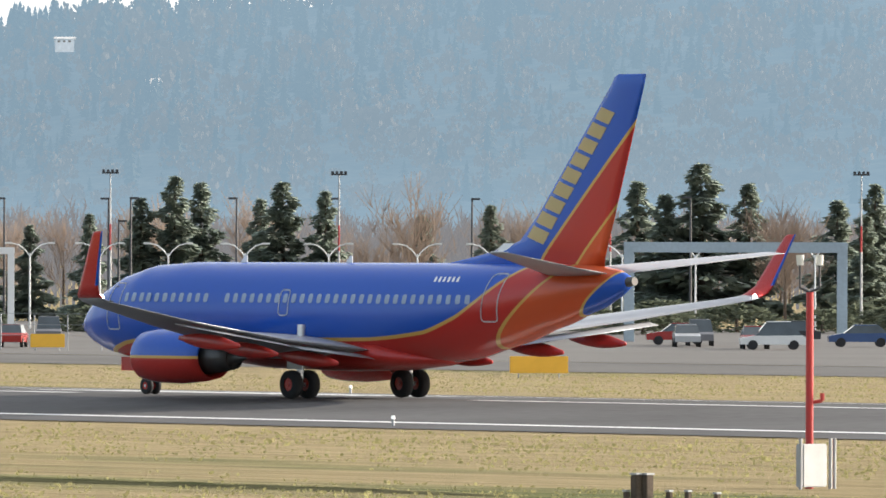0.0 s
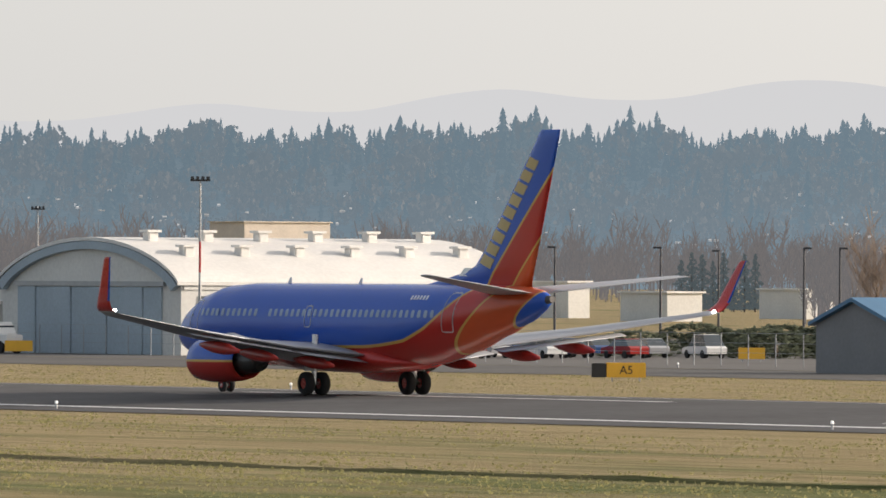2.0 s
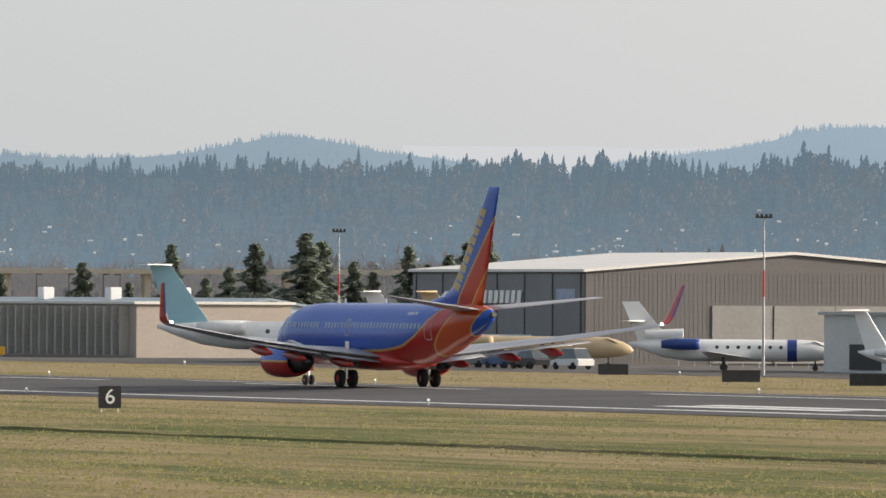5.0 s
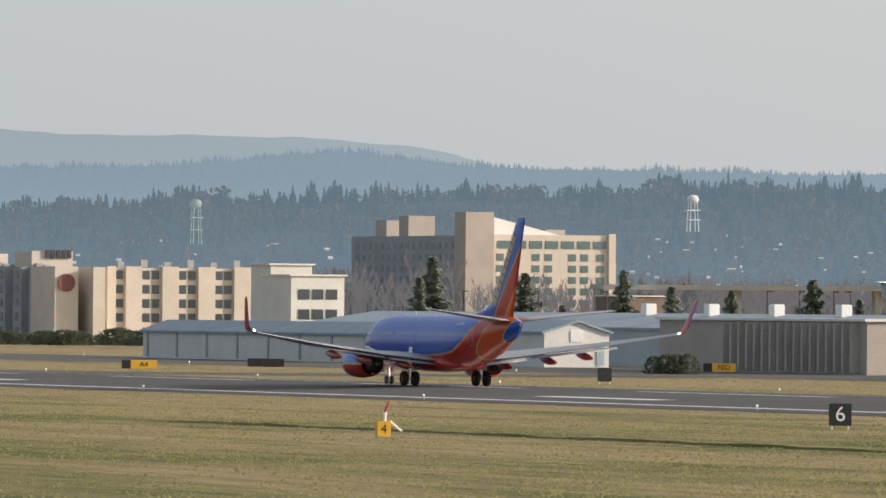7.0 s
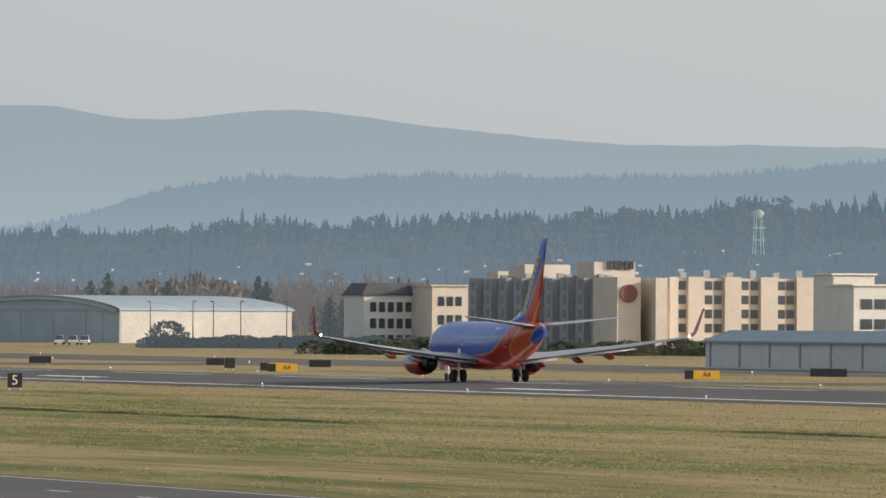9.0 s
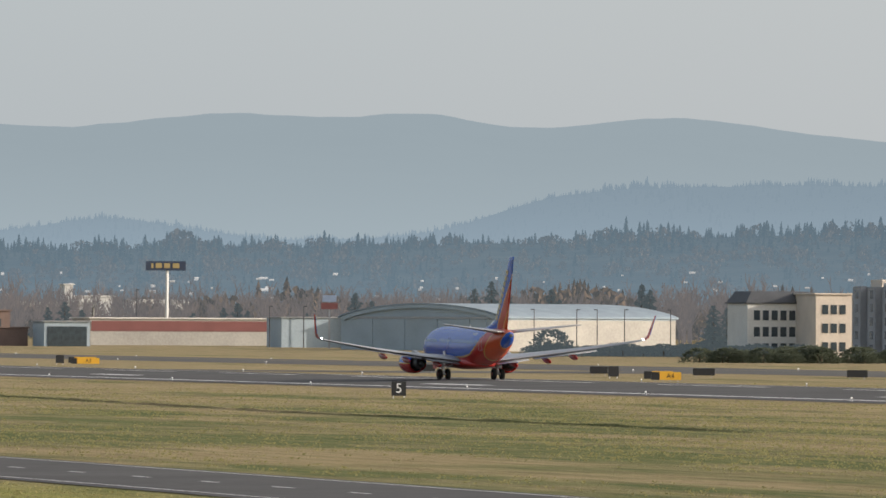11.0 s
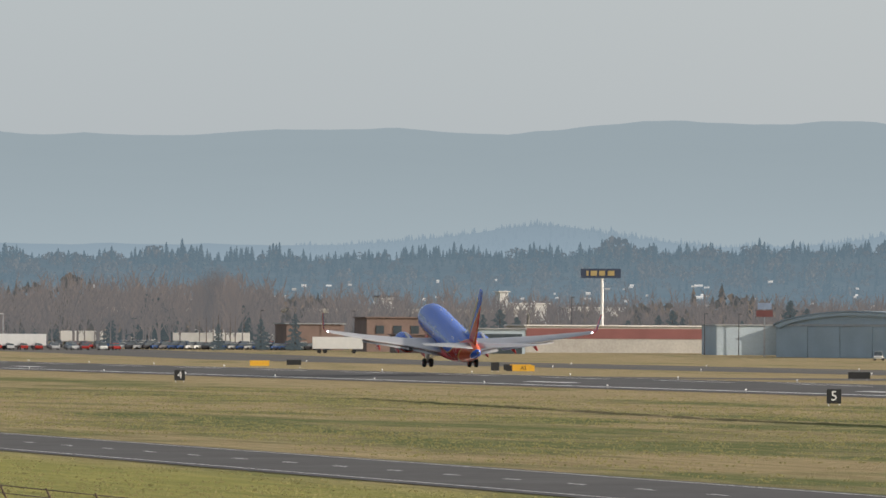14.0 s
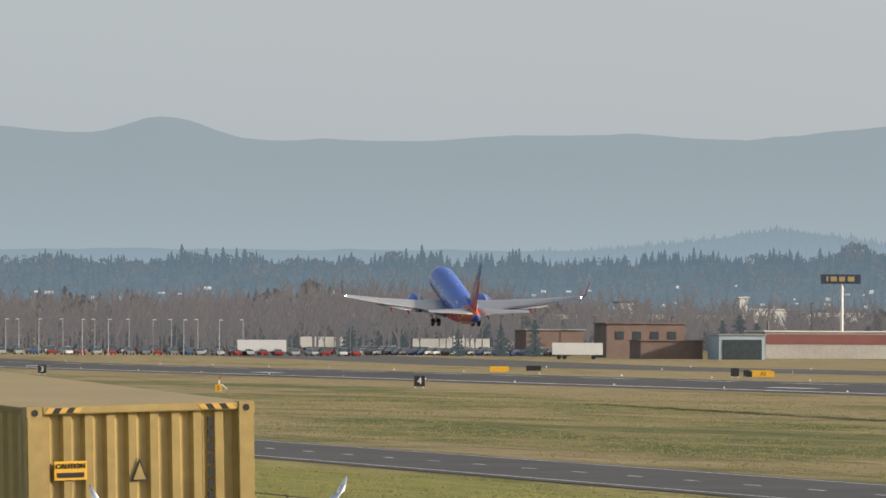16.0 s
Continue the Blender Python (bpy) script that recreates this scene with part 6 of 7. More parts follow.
# ---- airfield signs and lights ----
def text_mesh(body, size):
    cu = bpy.data.curves.new("text", "FONT")
    cu.body, cu.size, cu.extrude, cu.align_x, cu.align_y = body, size, 0.008, "CENTER", "CENTER"
    ob = bpy.data.objects.new("text", cu)
    me = bpy.data.meshes.new_from_object(ob)
    bpy.data.objects.remove(ob)
    return me


def lettered(parent, body, size, x, y, z, material, bold=0.0):
    """Raised characters that face -y of the sign."""
    me = text_mesh(body, size)
    me.materials.append(material)
    ob = new("lettering", me)
    ob.parent = parent
    ob.matrix_local = Matrix.Translation((x, y, z)) @ pose(0, 0, 0, 90, 0, 0)
    return ob


def distance_sign(body, x, y, turn, front=True):
    t = thing("distance_sign", "black board with a white number beside the runway" if front else "dark back of a runway distance board", "sign", Matrix.Translation((x, y, ground_z(x, y))) @ pose(0, 0, 0, 0, 0, turn), "runway distance boards")
    bm = box(bmesh.new(), -0.61, 0.61, -0.09, 0.09, 0.22, 1.42, 0.02)
    part("board", bm, BLACK, t)
    for s in (-0.45, 0.45):
        bm = bmesh.new()
        tube(bm, (s, 0, -0.2), (s, 0, 0.23), 0.04)
        part("leg", bm, WHITE_PAINT, t)
    if front:
        lettered(t, body, 1.15, 0, -0.10, 0.82, WHITE_PAINT)


for i, body in enumerate("6543"):
    y = Y_SIX + 304.8 * i
    turn = -math.degrees(math.atan2(200, y)) * 0.6
    distance_sign(body, 199.9, y, turn)
    if i:
        distance_sign(body, 302, y - 2, turn, False)


def taxi_sign(x, y, w, words, yellow=True, h=0.75):
    z = ground_z(x, y)
    b = math.degrees(math.atan2(x, y))
    t = thing("taxi_sign", "yellow taxiway sign board with black lettering" if yellow else "dark taxiway sign board seen from behind", "sign", Matrix.Translation((x, y, z)) @ pose(0, 0, 0, 0, 0, -b * 0.7), "taxiway signs")
    bm = box(bmesh.new(), -w / 2, w / 2, -0.1, 0.1, 0.25, 0.25 + h, 0.02)
    part("board", bm, YELLOW if yellow else BLACK, t)
    for s in (-0.35, 0.35):
        bm = bmesh.new()
        tube(bm, (s * w, 0, -0.2), (s * w, 0, 0.26), 0.035)
        part("leg", bm, STEEL, t)
    if words:
        lettered(t, words, h * 0.85, 0, -0.11, 0.25 + h / 2, BLACK)
        bm = box(bmesh.new(), -w / 2 - 0.9, -w / 2 - 0.02, -0.1, 0.1, 0.25, 0.25 + h, 0.02)
        part("location_board", bm, BLACK, t, "black end board")


for x, y, w, words, yel in ((329, 488.5, 2.4, "A5", True), (323, 587, 2.9, "A5", True), (370, 686, 2.2, "", True), (366, 924, 2.4, "FBO", True), (303, 921, 2.6, "A4", True), (284, 1007, 2.3, "A4", True), (291, 1035, 2.3, "A4", True), (308, 1410, 3.2, "A3", True),
                            (286, 1498, 2.2, "", True), (284, 1492, 2.2, "", True), (301, 1376, 3.2, "A3", True), (392, 484, 2.2, "", True), (332, 493, 2.4, "", True), (414, 598, 2.0, "", True), (389, 663, 2.2, "", True), (330, 368, 3.0, "", True), (388, 448, 2.0, "", True),
                            (312, 640, 2.8, "", False), (320, 1120, 2.6, "", False), (318, 1160, 2.2, "", False), (330, 960, 2.2, "", False), (330, 965, 2.2, "", False), (306, 1200, 2.8, "", False), (305, 1570, 2.4, "", False), (330, 700, 2.4, "", False), (330, 1090, 2.4, "", False)):
    taxi_sign(x, y, w, words, yel, 0.85)
hold = thing("runway_sign", "red runway sign with white lettering, glinting in the sun", "sign", Matrix.Translation((313, 615, -0.25)) @ pose(0, 0, 0, 0, 0, -25), "taxiway signs")
part("board", box(bmesh.new(), -1.5, 1.5, -0.1, 0.1, 0.2, 1.05, 0.02), RED_PAINT, hold)
part("location_board", box(bmesh.new(), -4.2, -1.52, -0.1, 0.1, 0.2, 1.05, 0.02), BLACK, hold, "black board")
lettered(hold, "10L-28R", 0.62, 0, -0.11, 0.62, WHITE_PAINT)


def edge_light():
    t = thing("edge_light", "small white runway edge light on a short stem", "runway light")
    bm = bmesh.new()
    tube(bm, (0, 0, -0.1), (0, 0, 0.28), 0.06, 0.05)
    part("stem", bm, STEEL, t)
    bm = bmesh.new()
    tube(bm, (0, 0, 0.281), (0, 0, 0.40), 0.08, 0.055, 12)
    part("lens", bm, glow("edge_lamp", (0.95, 0.93, 0.86), 0.4), t, "clear glass lens")
    return t


E_LIGHT = edge_light()
for k in range(-5, 24):
    for x in (RW - 25.3, RW + 25.3):
        y = 503.2 + 60.96 * k
        place(E_LIGHT, Matrix.Translation((x, y, ground_z(x, y))), "runway edge lights")
for k in range(30):
    x, y = 343.5 + (k % 2) * 38, 300 + 52 * k
    place(E_LIGHT, Matrix.Translation((x, y, ground_z(x, y))), "runway edge lights")


def guidance_box(x, y, digit):
    """Low yellow equipment box with a wind flag beside it."""
    t = thing("equipment_box", "yellow numbered box with a small red and white flag arm", "box", Matrix.Translation((x, y, ground_z(x, y))) @ pose(0, 0, 0, 0, 0, -10))
    part("body", box(bmesh.new(), -0.35, 0.35, -0.3, 0.3, -0.1, 0.75, 0.03), YELLOW, t)
    lettered(t, digit, 0.6, 0, -0.305, 0.36, BLACK)
    bm = bmesh.new()
    tube(bm, (0.1, 0.05, 0.7), (0.1, 0.05, 1.2), 0.07, 0.09)
    part("head", bm, WHITE_PAINT, t)
    bm = bmesh.new()
    tube(bm, (0.1, 0.05, 1.2), (0.3, 0.05, 1.75), 0.07, 0.04)
    part("flag_arm", bm, RED_STEEL, t)
    bm = bmesh.new()
    tube(bm, (0.35, 0, 0.75), (0.95, 0, 0.25), 0.07, 0.05)
    part("prop", bm, WHITE_PAINT, t)


guidance_box(162.4, 455.7, "4")
guidance_box(165.4, 1027.3, "5")


# ---- the tall sign and water towers ----
sg = thing("pylon_sign", "dark blue board with yellow blocks on a tall white pole", "sign", Matrix.Translation(polar(12.79, 2300, -5)) @ pose(0, 0, 0, 0, 0, -12.8))
bm = bmesh.new()
tube(bm, (0.3, 0, 5.5), (0.3, 0, 23.2), 0.42, 0.36, 14)
part("pole", bm, WHITE_PAINT, sg)
part("board", box(bmesh.new(), -4.7, 4.7, -0.5, 0.5, 23.2, 25.4, 0.05), BLUE_SIGN, sg)
for i, w in enumerate((0.5, 1.5, 1.4, 1.6)):
    x = (-3.4, -2.4, -0.4, 1.6)[i]
    part("letter_block", box(bmesh.new(), x, x + w, -0.56, -0.505, 23.75, 24.9), TAIL_GOLD, sg)
sg = thing("roadside_sign", "red and white roadside board on a post", "sign", Matrix.Translation(polar(13.75, 2100, -5)) @ pose(0, 0, 0, 0, 0, -13.7))
part("post", box(bmesh.new(), -0.2, 0.2, -0.2, 0.2, 4.8, 16), STEEL, sg)
part("board", box(bmesh.new(), -1.8, 1.8, -0.3, 0.2, 14.0, 15.4), RED_BAND, sg)
part("board", box(bmesh.new(), -1.5, 1.5, -0.3, 0.2, 15.6, 17.0), WINDOW, sg, "pale blue board")


def water_tower(b, r, z0, h, rad, colour):
    t = thing("water_tower", "pale water tower on thin legs among the trees", "water tower", Matrix.Translation(polar(b, r, z0)))
    bm = bmesh.new()
    bmesh.ops.create_uvsphere(bm, u_segments=18, v_segments=10, radius=rad, matrix=Matrix.Translation((0, 0, h)) @ Matrix.Diagonal((1, 1, 0.8, 1)))
    part("tank", bm, colour, t, smooth=True)
    for i in range(4):
        a = math.pi / 4 + i * math.pi / 2
        bm = bmesh.new()
        tube(bm, (rad * 1.1 * math.cos(a), rad * 1.1 * math.sin(a), 0), (rad * 0.75 * math.cos(a), rad * 0.75 * math.sin(a), h), 0.15, 0.12, 6)
        part("leg", bm, colour, t)
    for z in (h * 0.35, h * 0.65):
        bm = box(bmesh.new(), -rad, rad, -rad, rad, z, z + 0.25)
        bmesh.ops.delete(bm, geom=[f for f in bm.faces if abs(f.normal.z) > 0.5], context="FACES")
        part("brace", bm, colour, t)


water_tower(21.42, 2900, 30, 9.5, 1.8, HOUSE_FAR)
# half of this tower's colour is painted air light
water_tower(18.51, 2900, 25, 12, 1.7, haze("hazed_tower_green", (0.45, 0.55, 0.45), (0.30, 0.38, 0.38), 0.5, 0.1))


# ---- cars, lorries and parked aircraft ----
CAR_PAINTS = [mat("car_paint_" + n, c, rough=0.25, scale=1, vary=0.08) for n, c in (("white", (0.72, 0.72, 0.70)), ("silver", (0.42, 0.43, 0.44)), ("black", (0.03, 0.03, 0.035)), ("red", (0.32, 0.03, 0.025)), ("blue", (0.04, 0.08, 0.20)), ("grey", (0.18, 0.18, 0.19)))]


def car(paint, name, tall=0.0):
    t = thing("car", name + " car parked in a row", "car")
    low = [(-2.15, 0.35), (2.15, 0.35), (2.2, 0.75), (1.25, 0.92), (-1.9, 0.95), (-2.2, 0.8)]
    top = [(1.15, 0.92), (0.45, 1.45 + tall), (-1.2, 1.48 + tall), (-1.85, 0.95)]
    bm = bmesh.new()
    loft(bm, [[(x, y, z) for x, z in low] for y in (-0.86, 0.86)])
    body = part("body", bm, paint, t)
    bm = bmesh.new()
    loft(bm, [[(x, y * (0.84 if z < 1 else 0.70), z) for x, z in top] for y in (-1, 1)])
    part("cabin_glass", bm, DARK_GLASS, t)
    part("roof", box(bmesh.new(), -1.15, 0.42, -0.69, 0.69, 1.46 + tall, 1.52 + tall, 0.02), paint, t)
    for x in (-1.35, 1.35):
        for y in (-0.8, 0.8):
            bm = bmesh.new()
            tube(bm, (x, y - 0.1, 0.32), (x, y + 0.1, 0.32), 0.32, 0.32, 14)
            part("wheel", bm, RUBBER, t)
    return t


CARS = [car(CAR_PAINTS[i], n, tl) for i, (n, tl) in enumerate((("white", 0.35), ("silver", 0.0), ("black", 0.1), ("red", 0.0), ("dark blue", 0.0), ("grey", 0.3)))]


def park(x, y, turn, k, group):
    place(CARS[k % 6], Matrix.Translation((x, y, ground_z(x, y) + 0.04)) @ pose(0, 0, 0, 0, 0, turn), group)


for i in range(15):
    park(394 + 2.75 * i * 0.9, 634 - 4.2 * (i % 3), 85 + rng.uniform(-6, 6), rng.randrange(6), "cars beside the hangar")
for i in range(26):
    p = polar(rng.uniform(35.2, 44), rng.uniform(640, 700))
    park(p.x, p.y, rng.choice((45, 50, 230, 140)), rng.randrange(6), "cars on the terminal road")
for row in range(6):
    for i in range(24):
        p = polar(10.0 + 0.05 * i + 0.01 * row, 2240 + 45 * row)
        park(p.x, p.y, 10 + rng.uniform(-8, 8), rng.choice((0, 0, 1, 1, 2, 3, 4, 5)), "cars in the car park")
for row in range(3):
    for i in range(26):
        p = polar(7.7 + 0.09 * i + rng.uniform(-0.02, 0.02), 2200 + 55 * row)
        park(p.x, p.y, 95 + rng.uniform(-8, 8), rng.randrange(6), "cars in the car park")
for b in (14.42, 14.5, 14.57):
    p = polar(b, 1990)
    park(p.x, p.y, 70, 0, "white cars by the arched hangar")


def tanker(m, paint):
    t = thing("fuel_lorry", "white fuel tanker lorry on the apron", "lorry", m)
    bm = bmesh.new()
    tube(bm, (-4.2, 0, 1.9), (1.4, 0, 1.9), 0.95, 0.95, 20)
    part("tank", bm, paint, t, smooth=False)
    part("chassis", box(bmesh.new(), -4.3, 3.9, -0.5, 0.5, 0.6, 0.95), BLACK_STEEL, t)
    bm = bmesh.new()
    loft(bm, [[(1.9, y, 0.7), (3.4, y, 0.7), (3.4, y, 1.6), (2.9, y, 2.5), (1.9, y, 2.5)] for y in (-1.1, 1.1)])
    part("cab", bm, WHITE_PAINT, t)
    part("bonnet", box(bmesh.new(), 3.41, 4.4, -0.9, 0.9, 0.7, 1.5, 0.08), WHITE_PAINT, t)
    part("windscreen", box(bmesh.new(), 2.2, 3.15, -1.12, 1.12, 1.65, 2.2), DARK_GLASS, t)
    for x in (-3.2, -2.1, 3.6):
        for y in (-0.95, 0.95):
            bm = bmesh.new()
            tube(bm, (x, y - 0.15, 0.5), (x, y + 0.15, 0.5), 0.5, 0.5, 16)
            part("wheel", bm, RUBBER, t)


tanker(Matrix.Translation((388, 668, -0.2)) @ pose(0, 0, 0, 0, 0, -75), WHITE_PAINT)
for k, (b, r) in enumerate(((11.25, 2130), (10.6, 2330), (10.42, 2320), (9.4, 2200), (10.35, 2520), (10.55, 2530), (10.78, 2510), (10.95, 2490), (9.75, 2400))):
    p = polar(b, r)
    t = thing("lorry_trailer", "white box trailer parked by the field", "trailer", Matrix.Translation((p.x, p.y, ground_z(p.x, p.y))) @ pose(0, 0, 0, 0, 0, -b), "parked trailers")
    part("box_body", box(bmesh.new(), -5.5, 5.5, -1.2, 1.2, 1.0, 3.6, 0.05), WHITE_PAINT, t)
    for x in (-4, -2.8, 3.5):
        bm = bmesh.new()
        tube(bm, (x, -1.1, 0.5), (x, 1.1, 0.5), 0.5, 0.5, 14)
        part("wheel", bm, RUBBER, t)


def bizjet(name, label, m, L, paint, tail, stripe=None, t_tail=True, trijet=False):
    t = thing(name, label, "aeroplane", m)
    R = L * 0.052
    zc = L * 0.095
    prof = [(0.50, 0.02, -0.25), (0.485, 0.35, -0.2), (0.45, 0.65, -0.1), (0.38, 0.93, 0), (0.30, 1, 0), (-0.2, 1, 0), (-0.33, 0.82, 0.15), (-0.43, 0.45, 0.4), (-0.5, 0.1, 0.6)]
    bm = bmesh.new()
    loft(bm, [[(L * u, R * k * math.cos(a), zc + R * dz + R * k * math.sin(a)) for a in [6.2832 * i / 24 for i in range(24)]] for u, k, dz in prof])
    fus = part("fuselage", bm, paint, t, smooth=True)
    for i in range(7):
        for s in (-1, 1):
            bm = bmesh.new()
            tube(bm, (L * (0.22 - 0.05 * i), s * R * 0.9, zc + R * 0.3), (L * (0.22 - 0.05 * i), s * R * 0.985, zc + R * 0.3), R * 0.17, R * 0.17, 10)
            part("cabin_window", bm, DARK_GLASS, fus)
    bm = bmesh.new()
    loft(bm, [[(L * u, y * R * 0.62, zc + R * z) for y in (-1, 1)] + [(L * (u - 0.03), y * R * 0.7, zc + R * (z + 0.35)) for y in (1, -1)] for u, z in ((0.435, 0.28), (0.40, 0.52))])
    part("windscreen", bm, DARK_GLASS, fus)
    top = zc + R * (5.0 if t_tail else 4.4)
    bm = bmesh.new()
    loft(bm, [[(-L * 0.30, -0.12, zc + R * 0.8), (-L * 0.30, 0.12, zc + R * 0.8), (-L * 0.45, 0.1, zc + R * 0.8), (-L * 0.45, -0.1, zc + R * 0.8)],
              [(-L * 0.45, -0.06, top), (-L * 0.45, 0.06, top), (-L * 0.53, 0.05, top), (-L * 0.53, -0.05, top)]])
    part("fin", bm, tail, t)
    hz = top if t_tail else zc + R * 2.6
    for s in (-1, 1):
        bm = bmesh.new()
        x0 = -L * (0.445 if t_tail else 0.42)
        loft(bm, [[(x0, 0, hz - .05), (x0, 0, hz + .12), (x0 - L * .09, 0, hz + .06)], [(x0 - L * .07, s * L * .16, hz), (x0 - L * .07, s * L * .16, hz + .07), (x0 - L * .11, s * L * .16, hz + .03)]])
        part("tailplane", bm, paint, t)
        bm = bmesh.new()
        loft(bm, [[(L * .10, 0, zc - R * .75), (L * .02, 0, zc - R * .45), (-L * .12, 0, zc - R * .65)], [(-L * .09, s * L * .44, zc - R * .1), (-L * .11, s * L * .44, zc), (-L * .14, s * L * .44, zc - R * .05)]])
        part("wing", bm, paint, t)
        bm = bmesh.new()
        loft(bm, [[(-L * u, s * R * 1.75 + R * k * math.cos(a), zc + R * 0.55 + R * k * math.sin(a)) for a in [6.2832 * i / 16 for i in range(16)]] for u, k in ((0.16, 0.45), (0.18, 0.52), (0.27, 0.52), (0.34, 0.34))])
        part("engine", bm, paint if not stripe else stripe, t, smooth=True)
        bm = bmesh.new()
        tube(bm, (-L * .05, s * R * 1.6, 0.3), (-L * .05, s * R * 1.5, zc - R * .5), 0.09)
        tube(bm, (-L * .05, s * R * 1.6 - 0.15, 0.3), (-L * .05, s * R * 1.6 + 0.15, 0.3), 0.3, 0.3, 14)
        part("main_gear", bm, BLACK_STEEL, t)
    if trijet:
        bm = bmesh.new()
        tube(bm, (-L * 0.24, 0, zc + R * 1.45), (-L * 0.42, 0, zc + R * 1.4), R * 0.5, R * 0.4, 18)
        part("centre_intake", bm, paint, t)
    bm = bmesh.new()
    tube(bm, (L * .38, 0, 0.25), (L * .38, 0, zc - R * .8), 0.07)
    tube(bm, (L * .38, -0.15, 0.25), (L * .38, 0.15, 0.25), 0.25, 0.25, 14)
    part("nose_gear", bm, BLACK_STEEL, t)
    if stripe:
        bm = bmesh.new()
        loft(bm, [[(L * u, R * 1.012 * math.cos(a), zc + R * 1.012 * math.sin(a)) for a in [6.2832 * i / 24 for i in range(24)]] for u in (0.295, 0.25)])
        part("nose_band", bm, stripe, fus, "blue band")
    return t


GOLD_JET = mat("champagne_paint", (0.52, 0.40, 0.24), rough=0.3, scale=0.7, vary=0.1)
MAROON = mat("maroon_paint", (0.16, 0.06, 0.05), rough=0.3, scale=0.7, vary=0.1)
NAVY = mat("navy_paint", (0.02, 0.05, 0.22), rough=0.3, scale=0.7, vary=0.1)


def on_apron(b, x, turn):
    return Matrix.Translation((x, x / math.tan(radians(b)), -0.2)) @ pose(0, 0, 0, 0, 0, turn)


bizjet("business_jet", "champagne business jet with a tall tail on the apron", on_apron(24.75, 368, -35), 19, GOLD_JET, GOLD_JET)
bizjet("regional_jet", "pale blue and white jet with a tall tail on the apron", on_apron(23.35, 374, -30), 26, WHITE_PAINT, mat("pale_blue_paint", (0.30, 0.52, 0.60), rough=0.3, scale=0.6, vary=0.08))
bizjet("business_jet", "white business jet with a striped tail on the apron", on_apron(24.40, 380, -30), 19, WHITE_PAINT, WHITE_PAINT)
bizjet("business_jet", "white three-engine jet with a blue nose band", on_apron(25.95, 372, -28), 18.5, WHITE_PAINT, WHITE_PAINT, NAVY, False, True)
bizjet("business_jet", "small white business jet with a dark nose", on_apron(27.14, 370, -55), 15, WHITE_PAINT, WHITE_PAINT)
bizjet("business_jet", "small white business jet parked by the terminal", on_apron(28.35, 386, 150), 16, WHITE_PAINT, WHITE_PAINT)
bizjet("business_jet", "small white jet parked behind another jet", on_apron(28.85, 392, 150), 15, WHITE_PAINT, WHITE_PAINT)
for b, x, k in ((24.6, 362, 4), (24.75, 362, 2), (24.45, 364, 5), (25.0, 363, 0), (23.4, 366, 1), (29.6, 392, 0), (29.75, 392, 0), (28.0, 388, 4)):
    park(x, x / math.tan(radians(b)), 100, k, "vehicles on the apron")

# apron fence
fence = thing("field_fence", "thin wire fence along the apron edge", "fence")
bm = bmesh.new()
tube(bm, (0, 0, -0.1), (0, 0, 2.3), 0.04, 0.04, 6)
me = bpy.data.meshes.new("post")
bm.to_mesh(me)
bm.free()
me.materials.append(STEEL)
for i in range(130):
    ob = new("post", me)
    ob.parent = fence
    ob.location = (393.5, 460 + 3.4 * i, ground_z(393.5, 460) + 0.0)
for z in (0.7, 1.4, 2.1):
    part("wire", box(bmesh.new(), 393.49, 393.51, 460, 899, z, z + 0.025), STEEL, fence)

# near perimeter fence with leaning barbed-wire arms
pf = thing("perimeter_fence", "rusty perimeter fence with leaning barbed-wire arms", "fence")
RUST = mat("rusty_steel", (0.10, 0.065, 0.05), rough=0.8, scale=2, vary=0.3)
bm = bmesh.new()
tube(bm, (0, 0, -0.5), (0, 0, 2.35), 0.035, 0.035, 7)
tube(bm, (0, 0, 2.33), (-0.18, 0.10, 2.75), 0.025, 0.02, 6)
me = bpy.data.meshes.new("post")
bm.to_mesh(me)
bm.free()
me.materials.append(RUST)
for i in range(48):
    ob = new("post", me)
    ob.parent = pf
    ob.location = (34.0, 105 + 6.0 * i, ground_z(34, 105) + 0.14)
for z, dx in ((2.72, -0.17), (2.55, -0.1), (2.34, 0.0)):
    bm = bmesh.new()
    tube(bm, (34 + dx, 105, z + 0.14 + ground_z(34, 105)), (34 + dx, 390, z + 0.14 + ground_z(34, 105)), 0.012, 0.012, 5)
    part("wire", bm, RUST, pf)


# ---- lorry with a container that passes close by ----
MUSTARD = mat("mustard_container", (0.34, 0.245, 0.085), rough=0.5, scale=0.8, vary=0.16, fine=7)
CHROME = mat("chrome", (0.75, 0.75, 0.76), rough=0.12, metal=1.0, scale=2, vary=0.05)


